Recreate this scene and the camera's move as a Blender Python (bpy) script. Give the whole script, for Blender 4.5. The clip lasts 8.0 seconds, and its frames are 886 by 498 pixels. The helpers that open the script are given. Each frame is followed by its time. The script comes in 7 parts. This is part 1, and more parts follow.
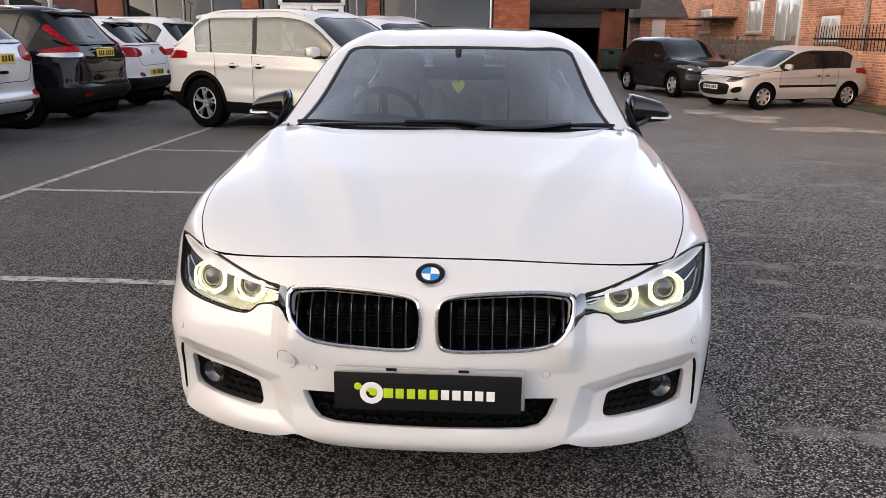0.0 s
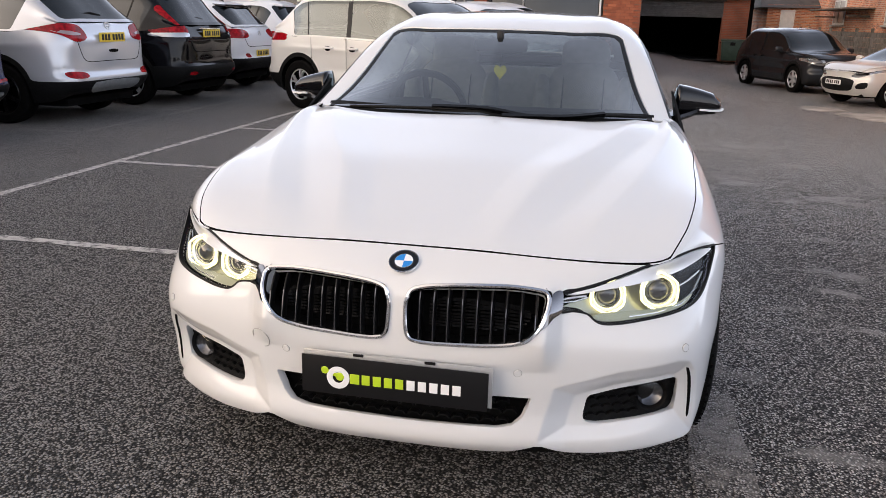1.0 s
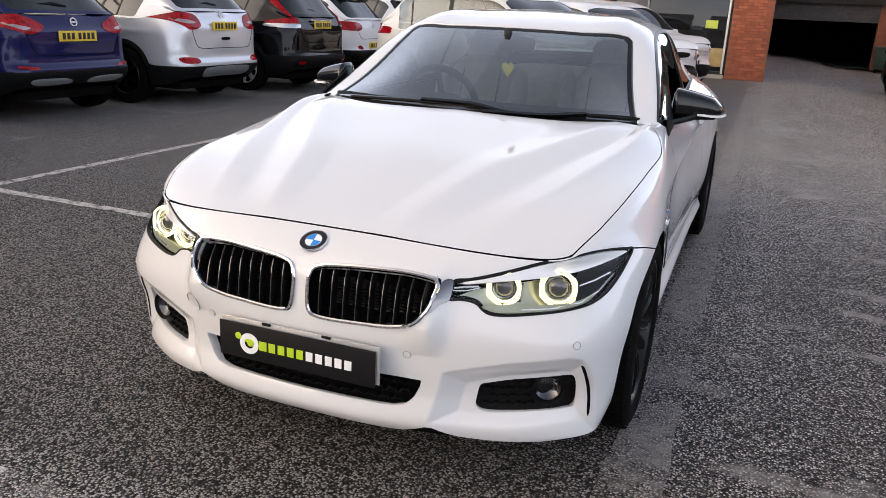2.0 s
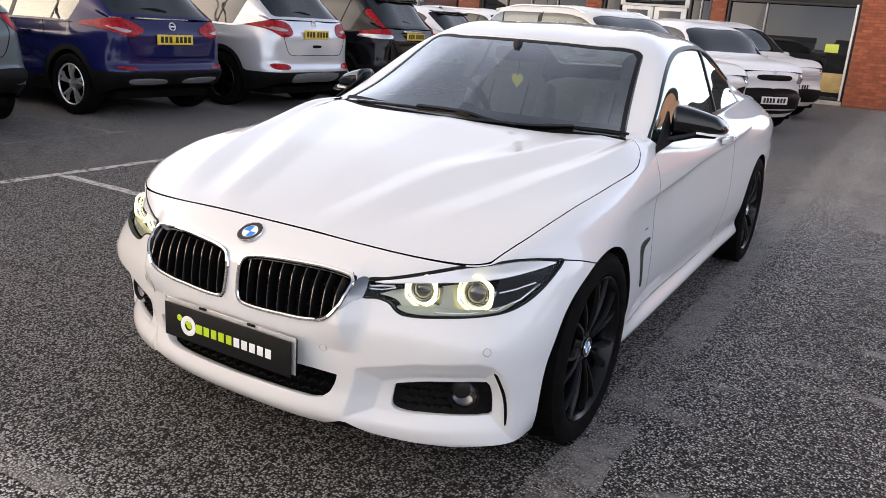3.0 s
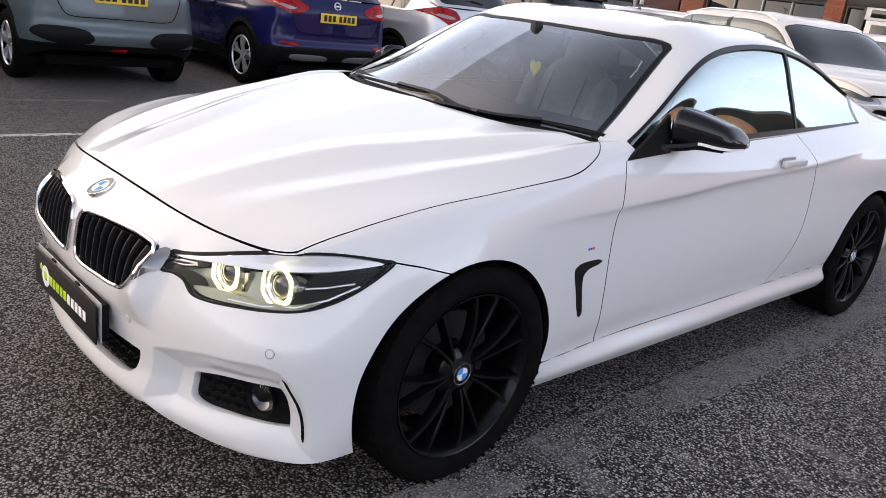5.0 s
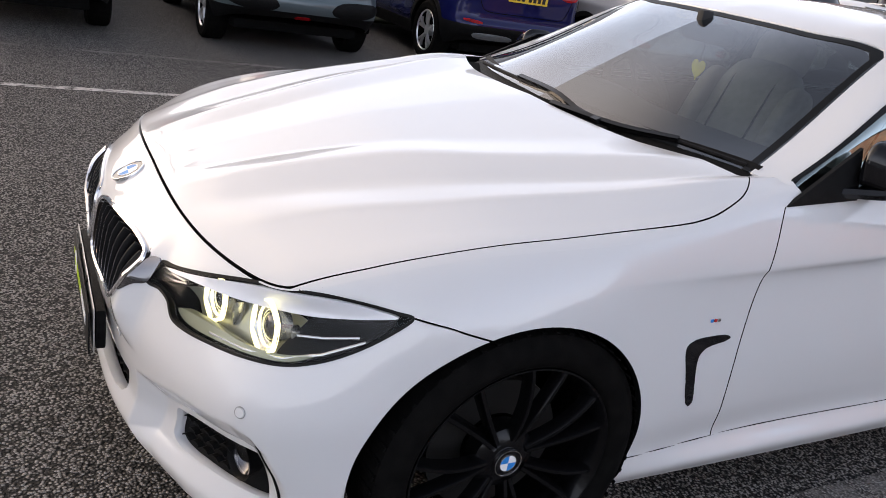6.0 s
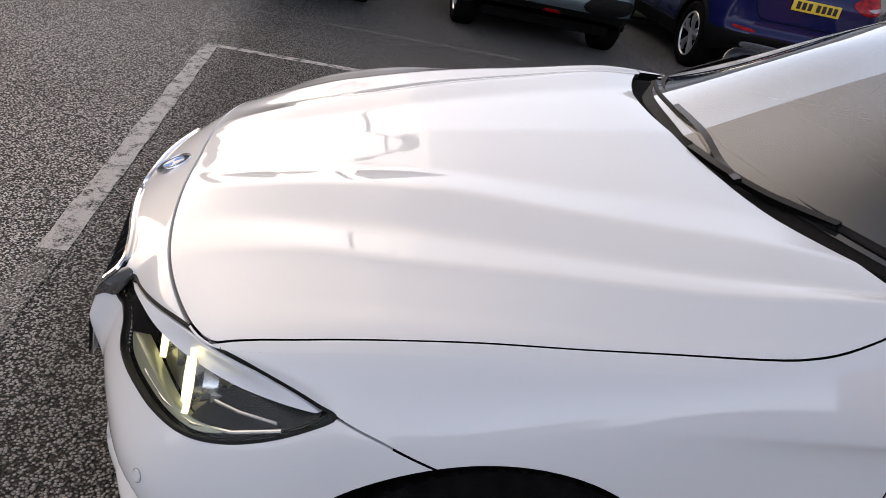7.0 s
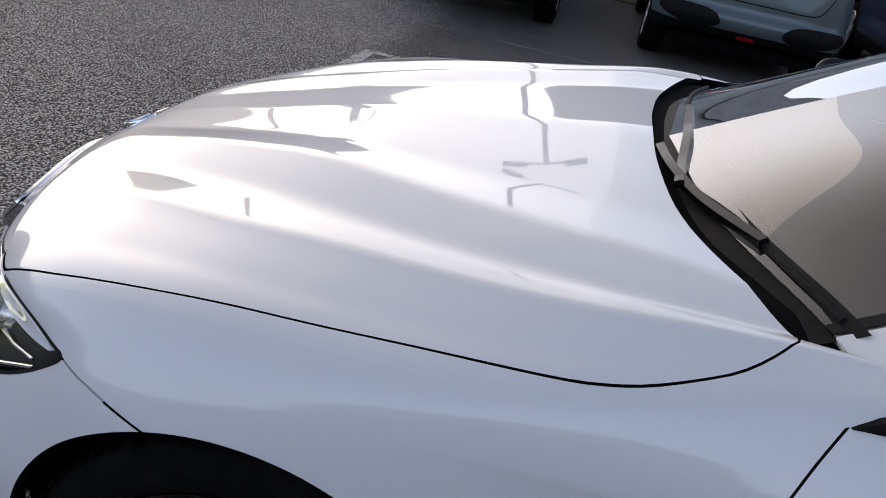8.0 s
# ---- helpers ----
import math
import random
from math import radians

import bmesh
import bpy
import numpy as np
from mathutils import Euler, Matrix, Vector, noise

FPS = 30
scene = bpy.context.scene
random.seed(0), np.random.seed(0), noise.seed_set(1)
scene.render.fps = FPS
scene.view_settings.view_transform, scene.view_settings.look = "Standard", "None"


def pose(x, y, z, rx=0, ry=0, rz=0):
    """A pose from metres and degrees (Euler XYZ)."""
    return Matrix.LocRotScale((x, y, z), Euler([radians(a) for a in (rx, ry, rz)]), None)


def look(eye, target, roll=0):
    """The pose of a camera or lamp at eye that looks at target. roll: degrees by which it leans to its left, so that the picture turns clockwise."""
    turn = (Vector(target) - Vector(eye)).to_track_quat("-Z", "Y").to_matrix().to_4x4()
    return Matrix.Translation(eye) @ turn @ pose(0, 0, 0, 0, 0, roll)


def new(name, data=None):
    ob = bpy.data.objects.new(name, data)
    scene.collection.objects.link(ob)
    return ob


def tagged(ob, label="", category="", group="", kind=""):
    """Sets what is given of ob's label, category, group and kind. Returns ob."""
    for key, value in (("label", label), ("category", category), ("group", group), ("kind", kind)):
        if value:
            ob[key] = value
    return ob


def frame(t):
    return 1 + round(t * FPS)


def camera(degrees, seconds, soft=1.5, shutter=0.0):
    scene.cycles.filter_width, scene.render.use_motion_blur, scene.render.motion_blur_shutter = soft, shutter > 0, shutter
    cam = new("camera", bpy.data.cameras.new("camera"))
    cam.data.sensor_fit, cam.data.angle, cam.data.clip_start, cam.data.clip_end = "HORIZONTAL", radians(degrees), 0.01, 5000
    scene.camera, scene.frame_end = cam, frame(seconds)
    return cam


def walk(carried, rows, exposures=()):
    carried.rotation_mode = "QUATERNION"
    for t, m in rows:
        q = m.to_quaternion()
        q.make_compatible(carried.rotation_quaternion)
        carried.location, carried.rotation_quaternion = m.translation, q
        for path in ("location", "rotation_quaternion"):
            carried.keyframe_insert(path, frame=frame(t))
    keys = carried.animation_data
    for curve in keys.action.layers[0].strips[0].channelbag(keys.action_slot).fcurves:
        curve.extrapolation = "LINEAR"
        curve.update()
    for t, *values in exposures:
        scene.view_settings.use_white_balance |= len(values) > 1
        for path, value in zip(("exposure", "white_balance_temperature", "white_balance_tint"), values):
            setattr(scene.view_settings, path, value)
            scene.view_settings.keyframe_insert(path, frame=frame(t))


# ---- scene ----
cam = camera(58.8, 8.0, 0.7)
PATH = [
    (0, (0.154, -1.985, 1.348), (0.044, -0.06, 0.82), 0.5),
    (0.5, (0.309, -1.97, 1.35), (0.081, -0.06, 0.804), 0.9),
    (1, (0.508, -1.873, 1.335), (0.128, 0.009, 0.773), 1.4),
    (1.5, (0.779, -1.806, 1.353), (0.241, 0.034, 0.781), 1.9),
    (1.7, (0.927, -1.812, 1.354), (0.33, 0.007, 0.778), 2.2),
    (2.8, (1.56, -1.644, 1.366), (0.654, 0.045, 0.795), 4.1),
    (3, (1.638, -1.593, 1.358), (0.692, 0.078, 0.797), 4.2),
    (3.5, (1.943, -1.462, 1.354), (0.883, 0.141, 0.8), 4.7),
    (4, (2.121, -1.256, 1.338), (0.944, 0.264, 0.785), 5.2),
    (4.2, (2.155, -1.151, 1.336), (0.94, 0.338, 0.781), 5.4),
    (5.3, (2.255, -0.516, 1.346), (0.818, 0.722, 0.71), 8.5),
    (5.5, (2.254, -0.406, 1.344), (0.761, 0.755, 0.693), 8.9),
    (6, (2.005, -0.123, 1.359), (0.394, 0.817, 0.637), 10.3),
    (6.5, (1.813, 0.157, 1.404), (0.097, 0.801, 0.603), 11.7),
    (7, (1.754, 0.442, 1.429), (-0.019, 0.775, 0.567), 12.7),
    (7.5, (1.638, 0.743, 1.416), (-0.152, 0.77, 0.524), 12.3),
    (8, (1.621, 1.077, 1.399), (-0.153, 0.862, 0.502), 12.2),
]
walk(cam, [(t, look(eye, target, roll)) for t, eye, target, roll in PATH],
     [(0, 0.86, 6850, 17), (1.5, 0.90, 6850, 17), (4.0, 1.02, 6850, 17), (5.5, 0.95, 6850, 18), (6.5, 0.67, 6850, 18), (7.0, 0.57, 6750, 18), (8.0, 0.18, 6050, 16)])
# ---------- light ----------
SUN_ELEVATION, SUN_AZIMUTH = radians(13), radians(233)   # azimuth clockwise from +y
world = bpy.data.worlds.new("overcast_world")
scene.world = world
world.use_nodes = True
wn = world.node_tree.nodes
sky = wn.new("ShaderNodeTexSky")
sky.sky_type = "NISHITA"
sky.sun_disc = False
sky.sun_elevation, sky.sun_rotation = SUN_ELEVATION, SUN_AZIMUTH
sky.air_density, sky.dust_density, sky.ozone_density = 1.0, 2.2, 1.0
veil = wn.new("ShaderNodeMix")                       # thin cloud over the sky, lighter towards the hazy horizon
veil.data_type = "RGBA"
veil.inputs[0].default_value = 0.70
coord = wn.new("ShaderNodeTexCoord")
split = wn.new("ShaderNodeSeparateXYZ")
haze = wn.new("ShaderNodeValToRGB")
haze.color_ramp.elements[0].position, haze.color_ramp.elements[0].color = 0.0, (1.0, 1.08, 1.18, 1)
haze.color_ramp.elements[1].position, haze.color_ramp.elements[1].color = 1.0, (0.115, 0.135, 0.17, 1)
haze_mid = haze.color_ramp.elements.new(0.30)
haze_mid.color = (0.62, 0.71, 0.85, 1)
haze_high = haze.color_ramp.elements.new(0.58)
haze_high.color = (0.27, 0.31, 0.375, 1)
cloud = wn.new("ShaderNodeTexNoise")
cloud.inputs["Scale"].default_value, cloud.inputs["Detail"].default_value = 2.2, 5
tone = wn.new("ShaderNodeMapRange")
tone.inputs["From Min"].default_value, tone.inputs["From Max"].default_value = 0.3, 0.7
tone.inputs["To Min"].default_value, tone.inputs["To Max"].default_value = 7.6, 11.5
gain = wn.new("ShaderNodeVectorMath")
gain.operation = "SCALE"
wl = world.node_tree.links
wl.new(coord.outputs["Generated"], split.inputs["Vector"])
wl.new(coord.outputs["Generated"], cloud.inputs["Vector"])
wl.new(split.outputs["Z"], haze.inputs["Fac"])
wl.new(cloud.outputs["Fac"], tone.inputs["Value"])
wl.new(haze.outputs["Color"], gain.inputs[0])
wl.new(tone.outputs["Result"], gain.inputs["Scale"])
wl.new(gain.outputs[0], veil.inputs[7])
wl.new(sky.outputs["Color"], veil.inputs[6])
wn["Background"].inputs["Strength"].default_value = 0.15
toward = wn.new("ShaderNodeVectorMath")               # the bright, warm part of the cloud round the low sun
toward.operation = "DOT_PRODUCT"
CLOUD_ELEVATION = radians(29)                          # the lit cloud reaches well above the sun
toward.inputs[1].default_value = (math.sin(SUN_AZIMUTH) * math.cos(CLOUD_ELEVATION), math.cos(SUN_AZIMUTH) * math.cos(CLOUD_ELEVATION), math.sin(CLOUD_ELEVATION))
lobe = wn.new("ShaderNodeMapRange")
lobe.inputs["From Min"].default_value, lobe.inputs["From Max"].default_value = 0.50, 1.0
lobe.interpolation_type = "SMOOTHERSTEP"
glow = wn.new("ShaderNodeVectorMath")
glow.operation = "SCALE"
glow.inputs[0].default_value = (3.5, 2.65, 1.5)
away = wn.new("ShaderNodeMapRange")                   # clearer, bluer sky on the far side from the sun
away.inputs["From Min"].default_value, away.inputs["From Max"].default_value = -0.1, -0.95
away.interpolation_type = "SMOOTHSTEP"
blue_side = wn.new("ShaderNodeVectorMath")
blue_side.operation = "SCALE"
blue_side.inputs[0].default_value = (2.2, 2.7, 3.7)
sides = wn.new("ShaderNodeVectorMath")
sides.operation = "ADD"
whole = wn.new("ShaderNodeVectorMath")
whole.operation = "ADD"
wl.new(coord.outputs["Generated"], toward.inputs[0])
wl.new(toward.outputs["Value"], lobe.inputs["Value"])
wl.new(lobe.outputs["Result"], glow.inputs["Scale"])
wl.new(toward.outputs["Value"], away.inputs["Value"])
wl.new(away.outputs["Result"], blue_side.inputs["Scale"])
wl.new(glow.outputs[0], sides.inputs[0])
wl.new(blue_side.outputs[0], sides.inputs[1])
wl.new(sides.outputs[0], whole.inputs[0])
wl.new(veil.outputs[2], whole.inputs[1])
wl.new(whole.outputs[0], wn["Background"].inputs["Color"])
sun_data = bpy.data.lights.new("sun", "SUN")
sun_data.energy, sun_data.angle, sun_data.color = 0.46, radians(70), (1.0, 0.84, 0.62)
sun = new("sun", sun_data)
sun_dir = Vector((math.sin(SUN_AZIMUTH) * math.cos(SUN_ELEVATION), math.cos(SUN_AZIMUTH) * math.cos(SUN_ELEVATION), math.sin(SUN_ELEVATION)))
sun.matrix_world = look(sun_dir * 60, (0, 0, 0))


# ---------- materials ----------
def material(name, color, rough=0.5, metal=0.0, coat=0.0, spec=0.5):
    m = bpy.data.materials.new(name)
    m.use_nodes = True
    b = m.node_tree.nodes["Principled BSDF"]
    b.inputs["Base Color"].default_value = (*color, 1)
    b.inputs["Roughness"].default_value = rough
    b.inputs["Metallic"].default_value = metal
    b.inputs["Coat Weight"].default_value = coat
    b.inputs["Coat Roughness"].default_value = 0.03
    b.inputs["Specular IOR Level"].default_value = spec
    return m


def varied(m, scale, dark, light, detail=6.0, bump=0.0, bump_scale=None, rough=None, random_tone=0.0):
    """Noise between two colours, fine relief and gloss variation, in metres of the object."""
    nt = m.node_tree
    n, ln = nt.nodes, nt.links
    b = n["Principled BSDF"]
    tc = n.new("ShaderNodeNewGeometry")
    tex = n.new("ShaderNodeTexNoise")
    tex.inputs["Scale"].default_value, tex.inputs["Detail"].default_value = scale, detail
    ln.new(tc.outputs["Position"], tex.inputs["Vector"])
    ramp = n.new("ShaderNodeValToRGB")
    ramp.color_ramp.elements[0].position, ramp.color_ramp.elements[1].position = 0.3, 0.7
    ramp.color_ramp.elements[0].color, ramp.color_ramp.elements[1].color = (*dark, 1), (*light, 1)
    ln.new(tex.outputs["Fac"], ramp.inputs["Fac"])
    out = ramp.outputs["Color"]
    if random_tone:
        info = n.new("ShaderNodeObjectInfo")
        hsv = n.new("ShaderNodeHueSaturation")
        rng = n.new("ShaderNodeMapRange")
        rng.inputs["To Min"].default_value, rng.inputs["To Max"].default_value = 1 - random_tone, 1 + random_tone
        ln.new(info.outputs["Random"], rng.inputs["Value"])
        ln.new(rng.outputs["Result"], hsv.inputs["Value"])
        ln.new(out, hsv.inputs["Color"])
        out = hsv.outputs["Color"]
    ln.new(out, b.inputs["Base Color"])
    if bump:
        t2 = n.new("ShaderNodeTexNoise")
        t2.inputs["Scale"].default_value, t2.inputs["Detail"].default_value = bump_scale or scale * 8, 4.0
        ln.new(tc.outputs["Position"], t2.inputs["Vector"])
        bm = n.new("ShaderNodeBump")
        bm.inputs["Strength"].default_value, bm.inputs["Distance"].default_value = bump, 0.01
        ln.new(t2.outputs["Fac"], bm.inputs["Height"])
        ln.new(bm.outputs["Normal"], b.inputs["Normal"])
    if rough:
        rr = n.new("ShaderNodeMapRange")
        rr.inputs["To Min"].default_value, rr.inputs["To Max"].default_value = rough
        ln.new(tex.outputs["Fac"], rr.inputs["Value"])
        ln.new(rr.outputs["Result"], b.inputs["Roughness"])
    return m


def glass(name, tint, strength=1.0, rough=0.0):
    m = bpy.data.materials.new(name)
    m.use_nodes = True
    b = m.node_tree.nodes["Principled BSDF"]
    b.inputs["Base Color"].default_value = (*tint, 1)
    b.inputs["Transmission Weight"].default_value = strength
    b.inputs["Roughness"].default_value = rough
    b.inputs["IOR"].default_value = 1.45
    return m


def thin_glass(name, tint, face_on=0.08, shine=(1, 1, 1), rise=3.2):
    """A single pane: tinted see-through with a clear reflection that grows at grazing angles."""
    m = bpy.data.materials.new(name)
    m.use_nodes = True
    nt = m.node_tree
    n, ln = nt.nodes, nt.links
    n.remove(n["Principled BSDF"])
    tr = n.new("ShaderNodeBsdfTransparent")
    tr.inputs["Color"].default_value = (*tint, 1)
    gl = n.new("ShaderNodeBsdfGlossy")
    gl.inputs["Roughness"].default_value = 0.0
    gl.inputs["Color"].default_value = (*shine, 1)
    lw = n.new("ShaderNodeLayerWeight")
    lw.inputs["Blend"].default_value = 0.5
    power = n.new("ShaderNodeMath")
    power.operation = "POWER"
    power.inputs[1].default_value = rise
    share = n.new("ShaderNodeMath")
    share.operation = "MULTIPLY_ADD"
    share.inputs[1].default_value, share.inputs[2].default_value = 1 - face_on, face_on
    mix = n.new("ShaderNodeMixShader")
    ln.new(lw.outputs["Facing"], power.inputs[0])
    ln.new(power.outputs[0], share.inputs[0])
    ln.new(share.outputs[0], mix.inputs["Fac"])
    ln.new(tr.outputs["BSDF"], mix.inputs[1])
    ln.new(gl.outputs["BSDF"], mix.inputs[2])
    ln.new(mix.outputs["Shader"], n["Material Output"].inputs["Surface"])
    return m


def lamp_material(name, color, strength):
    m = material(name, color, 0.3)
    b = m.node_tree.nodes["Principled BSDF"]
    b.inputs["Emission Color"].default_value = (*color, 1)
    b.inputs["Emission Strength"].default_value = strength
    return m


M = {}
M["white_paint"] = material("white_paint", (0.67, 0.67, 0.67), 0.32, 0.0, 1.0, 0.2)
M["white_paint"].node_tree.nodes["Principled BSDF"].inputs["Coat IOR"].default_value = 1.52
# near-black: the shade of gaps, hollows and hidden insides is put into the colour
M["gap"] = material("shade_black", (0.004, 0.004, 0.004), 0.9, 0.0, 0.0, 0.05)
M["black_plastic"] = varied(material("black_plastic", (0.006, 0.006, 0.006), 0.55, 0.0, 0.0, 0.10), 60, (0.004, 0.004, 0.0045), (0.009, 0.009, 0.009), bump=0.15, bump_scale=900)
M["gloss_black"] = material("gloss_black", (0.004, 0.004, 0.005), 0.06, 0.0, 0.15, 0.4)
M["chrome"] = material("chrome", (0.75, 0.75, 0.76), 0.08, 1.0)
M["rubber"] = varied(material("tyre_rubber", (0.02, 0.02, 0.02), 0.75, 0.0, 0.0, 0.04), 25, (0.0028, 0.0028, 0.0028), (0.007, 0.0066, 0.0063), bump=0.2, bump_scale=300)
M["rim_black"] = material("rim_black", (0.003, 0.003, 0.0035), 0.26, 0.0, 0.12, 0.2)
M["alloy"] = material("machined_alloy", (0.72, 0.72, 0.73), 0.32, 0.75)
M["satin_black"] = material("satin_black", (0.006, 0.006, 0.0065), 0.35, 0.0, 0.0, 0.2)
M["disc"] = material("brake_steel", (0.02, 0.019, 0.018), 0.55, 0.5)
M["screen_glass"] = thin_glass("screen_glass", (0.45, 0.50, 0.51), 0.035, (1, 1, 1), 2.2)
M["side_glass"] = thin_glass("side_glass", (0.34, 0.40, 0.40), 0.30, (0.86, 1.0, 1.0))
M["lamp_glass"] = thin_glass("lamp_glass", (0.96, 0.97, 0.97), 0.02, (1, 1, 1), 8.0)
M["dark_glass"] = material("dark_glass", (0.008, 0.011, 0.012), 0.02, 0.0, 0.0, 0.6)
M["ring_light"] = lamp_material("ring_light", (1.0, 0.95, 0.52), 1.15)
M["trim_black"] = material("cabin_black", (0.012, 0.012, 0.013), 0.7)
M["cream_leather"] = varied(material("cream_leather", (0.46, 0.43, 0.39), 0.5), 30, (0.40, 0.375, 0.34), (0.51, 0.48, 0.44), bump=0.15, bump_scale=250)
M["yellow_card"] = material("yellow_card", (0.90, 0.80, 0.03), 0.6)
M["blue"] = material("badge_blue", (0.02, 0.22, 0.60), 0.35, 0, 0, 0.2)
M["badge_white"] = material("badge_white", (0.8, 0.8, 0.8), 0.35, 0, 0, 0.2)
M["lime"] = material("lime_ink", (0.45, 0.62, 0.02), 0.4)
M["red_lamp"] = varied(material("red_lamp", (0.22, 0.004, 0.008), 0.10, 0, 0.10, 0.2), 22, (.16, .002, .004), (.42, .006, .012), detail=1)
M["yellow_plate"] = material("yellow_plate", (0.75, 0.52, 0.05), 0.4)
M["plate_ink"] = material("plate_ink", (0.01, 0.01, 0.01), 0.5)
# white of the lamp eyelid, with the sky reflected on the lens put in
M["brow"] = material("eyelid_sky_white", (0.74, 0.75, 0.78), 0.3, 0.0, 1.0)
M["lamp_silver"] = material("lamp_reflector", (0.62, 0.62, 0.60), 0.22, 0.8)
M["dark_lens"] = material("projector_lens", (0.05, 0.05, 0.055), 0.03, 0.0, 1.0)
M["seam_grey"] = material("seam_grey", (0.32, 0.32, 0.31), 0.5)
M["plate_black"] = material("plate_black", (0.006, 0.006, 0.007), 0.5, 0.0, 0.0, 0.2)
M["plate_silver"] = material("plate_silver", (0.55, 0.55, 0.55), 0.35, 0.6)
M["badge_red"] = material("badge_red", (0.5, 0.02, 0.02), 0.3)


def brick_material(name, a, b, mortar, scale=1.0, axis="YZ"):
    """Old brickwork too far off to build brick by brick: real brick size, uneven tones, recessed joints."""
    m = material(name, a, 0.9)
    nt = m.node_tree
    n, ln = nt.nodes, nt.links
    geo = n.new("ShaderNodeNewGeometry")
    sep = n.new("ShaderNodeSeparateXYZ")
    com = n.new("ShaderNodeCombineXYZ")
    ln.new(geo.outputs["Position"], sep.inputs["Vector"])
    add = n.new("ShaderNodeMath")
    ln.new(sep.outputs["X"], add.inputs[0])
    ln.new(sep.outputs["Y"], add.inputs[1])
    ln.new(add.outputs[0], com.inputs["X"])
    ln.new(sep.outputs["Z"], com.inputs["Y"])
    br = n.new("ShaderNodeTexBrick")
    br.inputs["Scale"].default_value = 1.0
    br.inputs["Brick Width"].default_value, br.inputs["Row Height"].default_value, br.inputs["Mortar Size"].default_value = 0.225 * scale, 0.075 * scale, 0.010
    br.inputs["Color1"].default_value, br.inputs["Color2"].default_value, br.inputs["Mortar"].default_value = (*a, 1), (*b, 1), (*mortar, 1)
    br.inputs["Bias"].default_value = -0.1
    ln.new(com.outputs[0], br.inputs["Vector"])
    no = n.new("ShaderNodeTexNoise")
    no.inputs["Scale"].default_value, no.inputs["Detail"].default_value = 0.8, 6
    ln.new(geo.outputs["Position"], no.inputs["Vector"])
    mix = n.new("ShaderNodeMix")
    mix.data_type, mix.blend_type = "RGBA", "MULTIPLY"
    mix.inputs[0].default_value = 0.8
    ramp = n.new("ShaderNodeValToRGB")
    ramp.color_ramp.elements[0].position, ramp.color_ramp.elements[1].position = 0.3, 0.7
    ramp.color_ramp.elements[0].color, ramp.color_ramp.elements[1].color = (.50, .47, .45, 1), (1.2, 1.15, 1.1, 1)
    ln.new(no.outputs["Fac"], ramp.inputs["Fac"])
    ln.new(br.outputs["Color"], mix.inputs[6])
    ln.new(ramp.outputs["Color"], mix.inputs[7])
    ln.new(mix.outputs[2], n["Principled BSDF"].inputs["Base Color"])
    bp = n.new("ShaderNodeBump")
    bp.inputs["Strength"].default_value, bp.inputs["Distance"].default_value = 0.8, 0.012
    bp.invert = True
    ln.new(br.outputs["Fac"], bp.inputs["Height"])
    ln.new(bp.outputs["Normal"], n["Principled BSDF"].inputs["Normal"])
    return m


M["brick_old"] = brick_material("old_brick", (.74, .30, .15), (.36, .12, .075), (.60, .50, .40))
M["brick_joint"] = brick_material("pier_brick", (.34, .10, .05), (.27, .08, .045), (.20, .13, .10))
M["brick_red"] = varied(material("brick_red", (.33, .10, .05), .85), 6, (.26, .075, .04), (.38, .12, .06), bump=.3, bump_scale=90, random_tone=.22)
M["brick_orange"] = varied(material("orange_brick", (.42, .16, .07), .85), 5, (.34, .12, .06), (.48, .20, .09), bump=.3, bump_scale=60)
M["fascia_dark"] = varied(material("dark_fascia", (.03, .03, .032), .6), 3, (.022, .022, .024), (.045, .044, .045))
M["frame_dark"] = material("dark_frame", (.02, .018, .017), .4)
M["frame_light"] = varied(material("light_frame", (.35, .34, .33), .5), 8, (.25, .24, .23), (.42, .41, .40))
M["white_frame"] = varied(material("white_frame", (.72, .72, .70), .35), 5, (.64, .64, .62), (.76, .76, .74))
M["shop_glass"] = material("shop_glass", (.008, .008, .008), .02, 0, 0.0, .6)
M["net_glass"] = varied(material("net_glass", (.55, .54, .50), .3, 0, 1.0), 3, (.40, .39, .36), (.62, .61, .57))
M["inner_wall"] = material("inner_wall", (.12, .11, .10), .8)
M["stone_sill"] = varied(material("stone_sill", (.42, .39, .34), .8), 8, (.34, .31, .27), (.48, .45, .40))
M["timber_panel"] = varied(material("timber_panel", (.42, .30, .11), .5), 4, (.34, .23, .08), (.50, .37, .15))
M["pale_render"] = varied(material("pale_render", (.46, .45, .43), .85), 1.2, (.40, .39, .37), (.52, .51, .49))
M["grey_tile"] = varied(material("grey_tile", (.24, .235, .23), .8), 2, (.20, .195, .19), (.29, .285, .28))
M["notice_lime"] = material("notice_lime", (.55, .65, .10), .6)
M["maroon_panel"] = varied(material("maroon_panel", (.10, .03, .025), .6), 2, (.075, .022, .02), (.13, .04, .03))
M["shutter_grey"] = varied(material("shutter_grey", (.06, .06, .062), .5), 6, (.045, .045, .046), (.08, .079, .08))
M["bin_green"] = varied(material("bin_green", (.02, .05, .035), .5), 5, (.015, .04, .028), (.03, .065, .045))
M["old_timber"] = varied(material("old_timber", (.16, .13, .10), .9), 7, (.09, .075, .06), (.22, .18, .14), bump=.4, bump_scale=40, random_tone=.2)
M["slate"] = varied(material("slate", (.06, .06, .065), .7), 3, (.04, .04, .044), (.085, .083, .085), bump=.4, bump_scale=12)
M["moss"] = varied(material("moss", (.05, .06, .02), .95), 3, (.035, .045, .012), (.09, .085, .04), bump=.8, bump_scale=30)
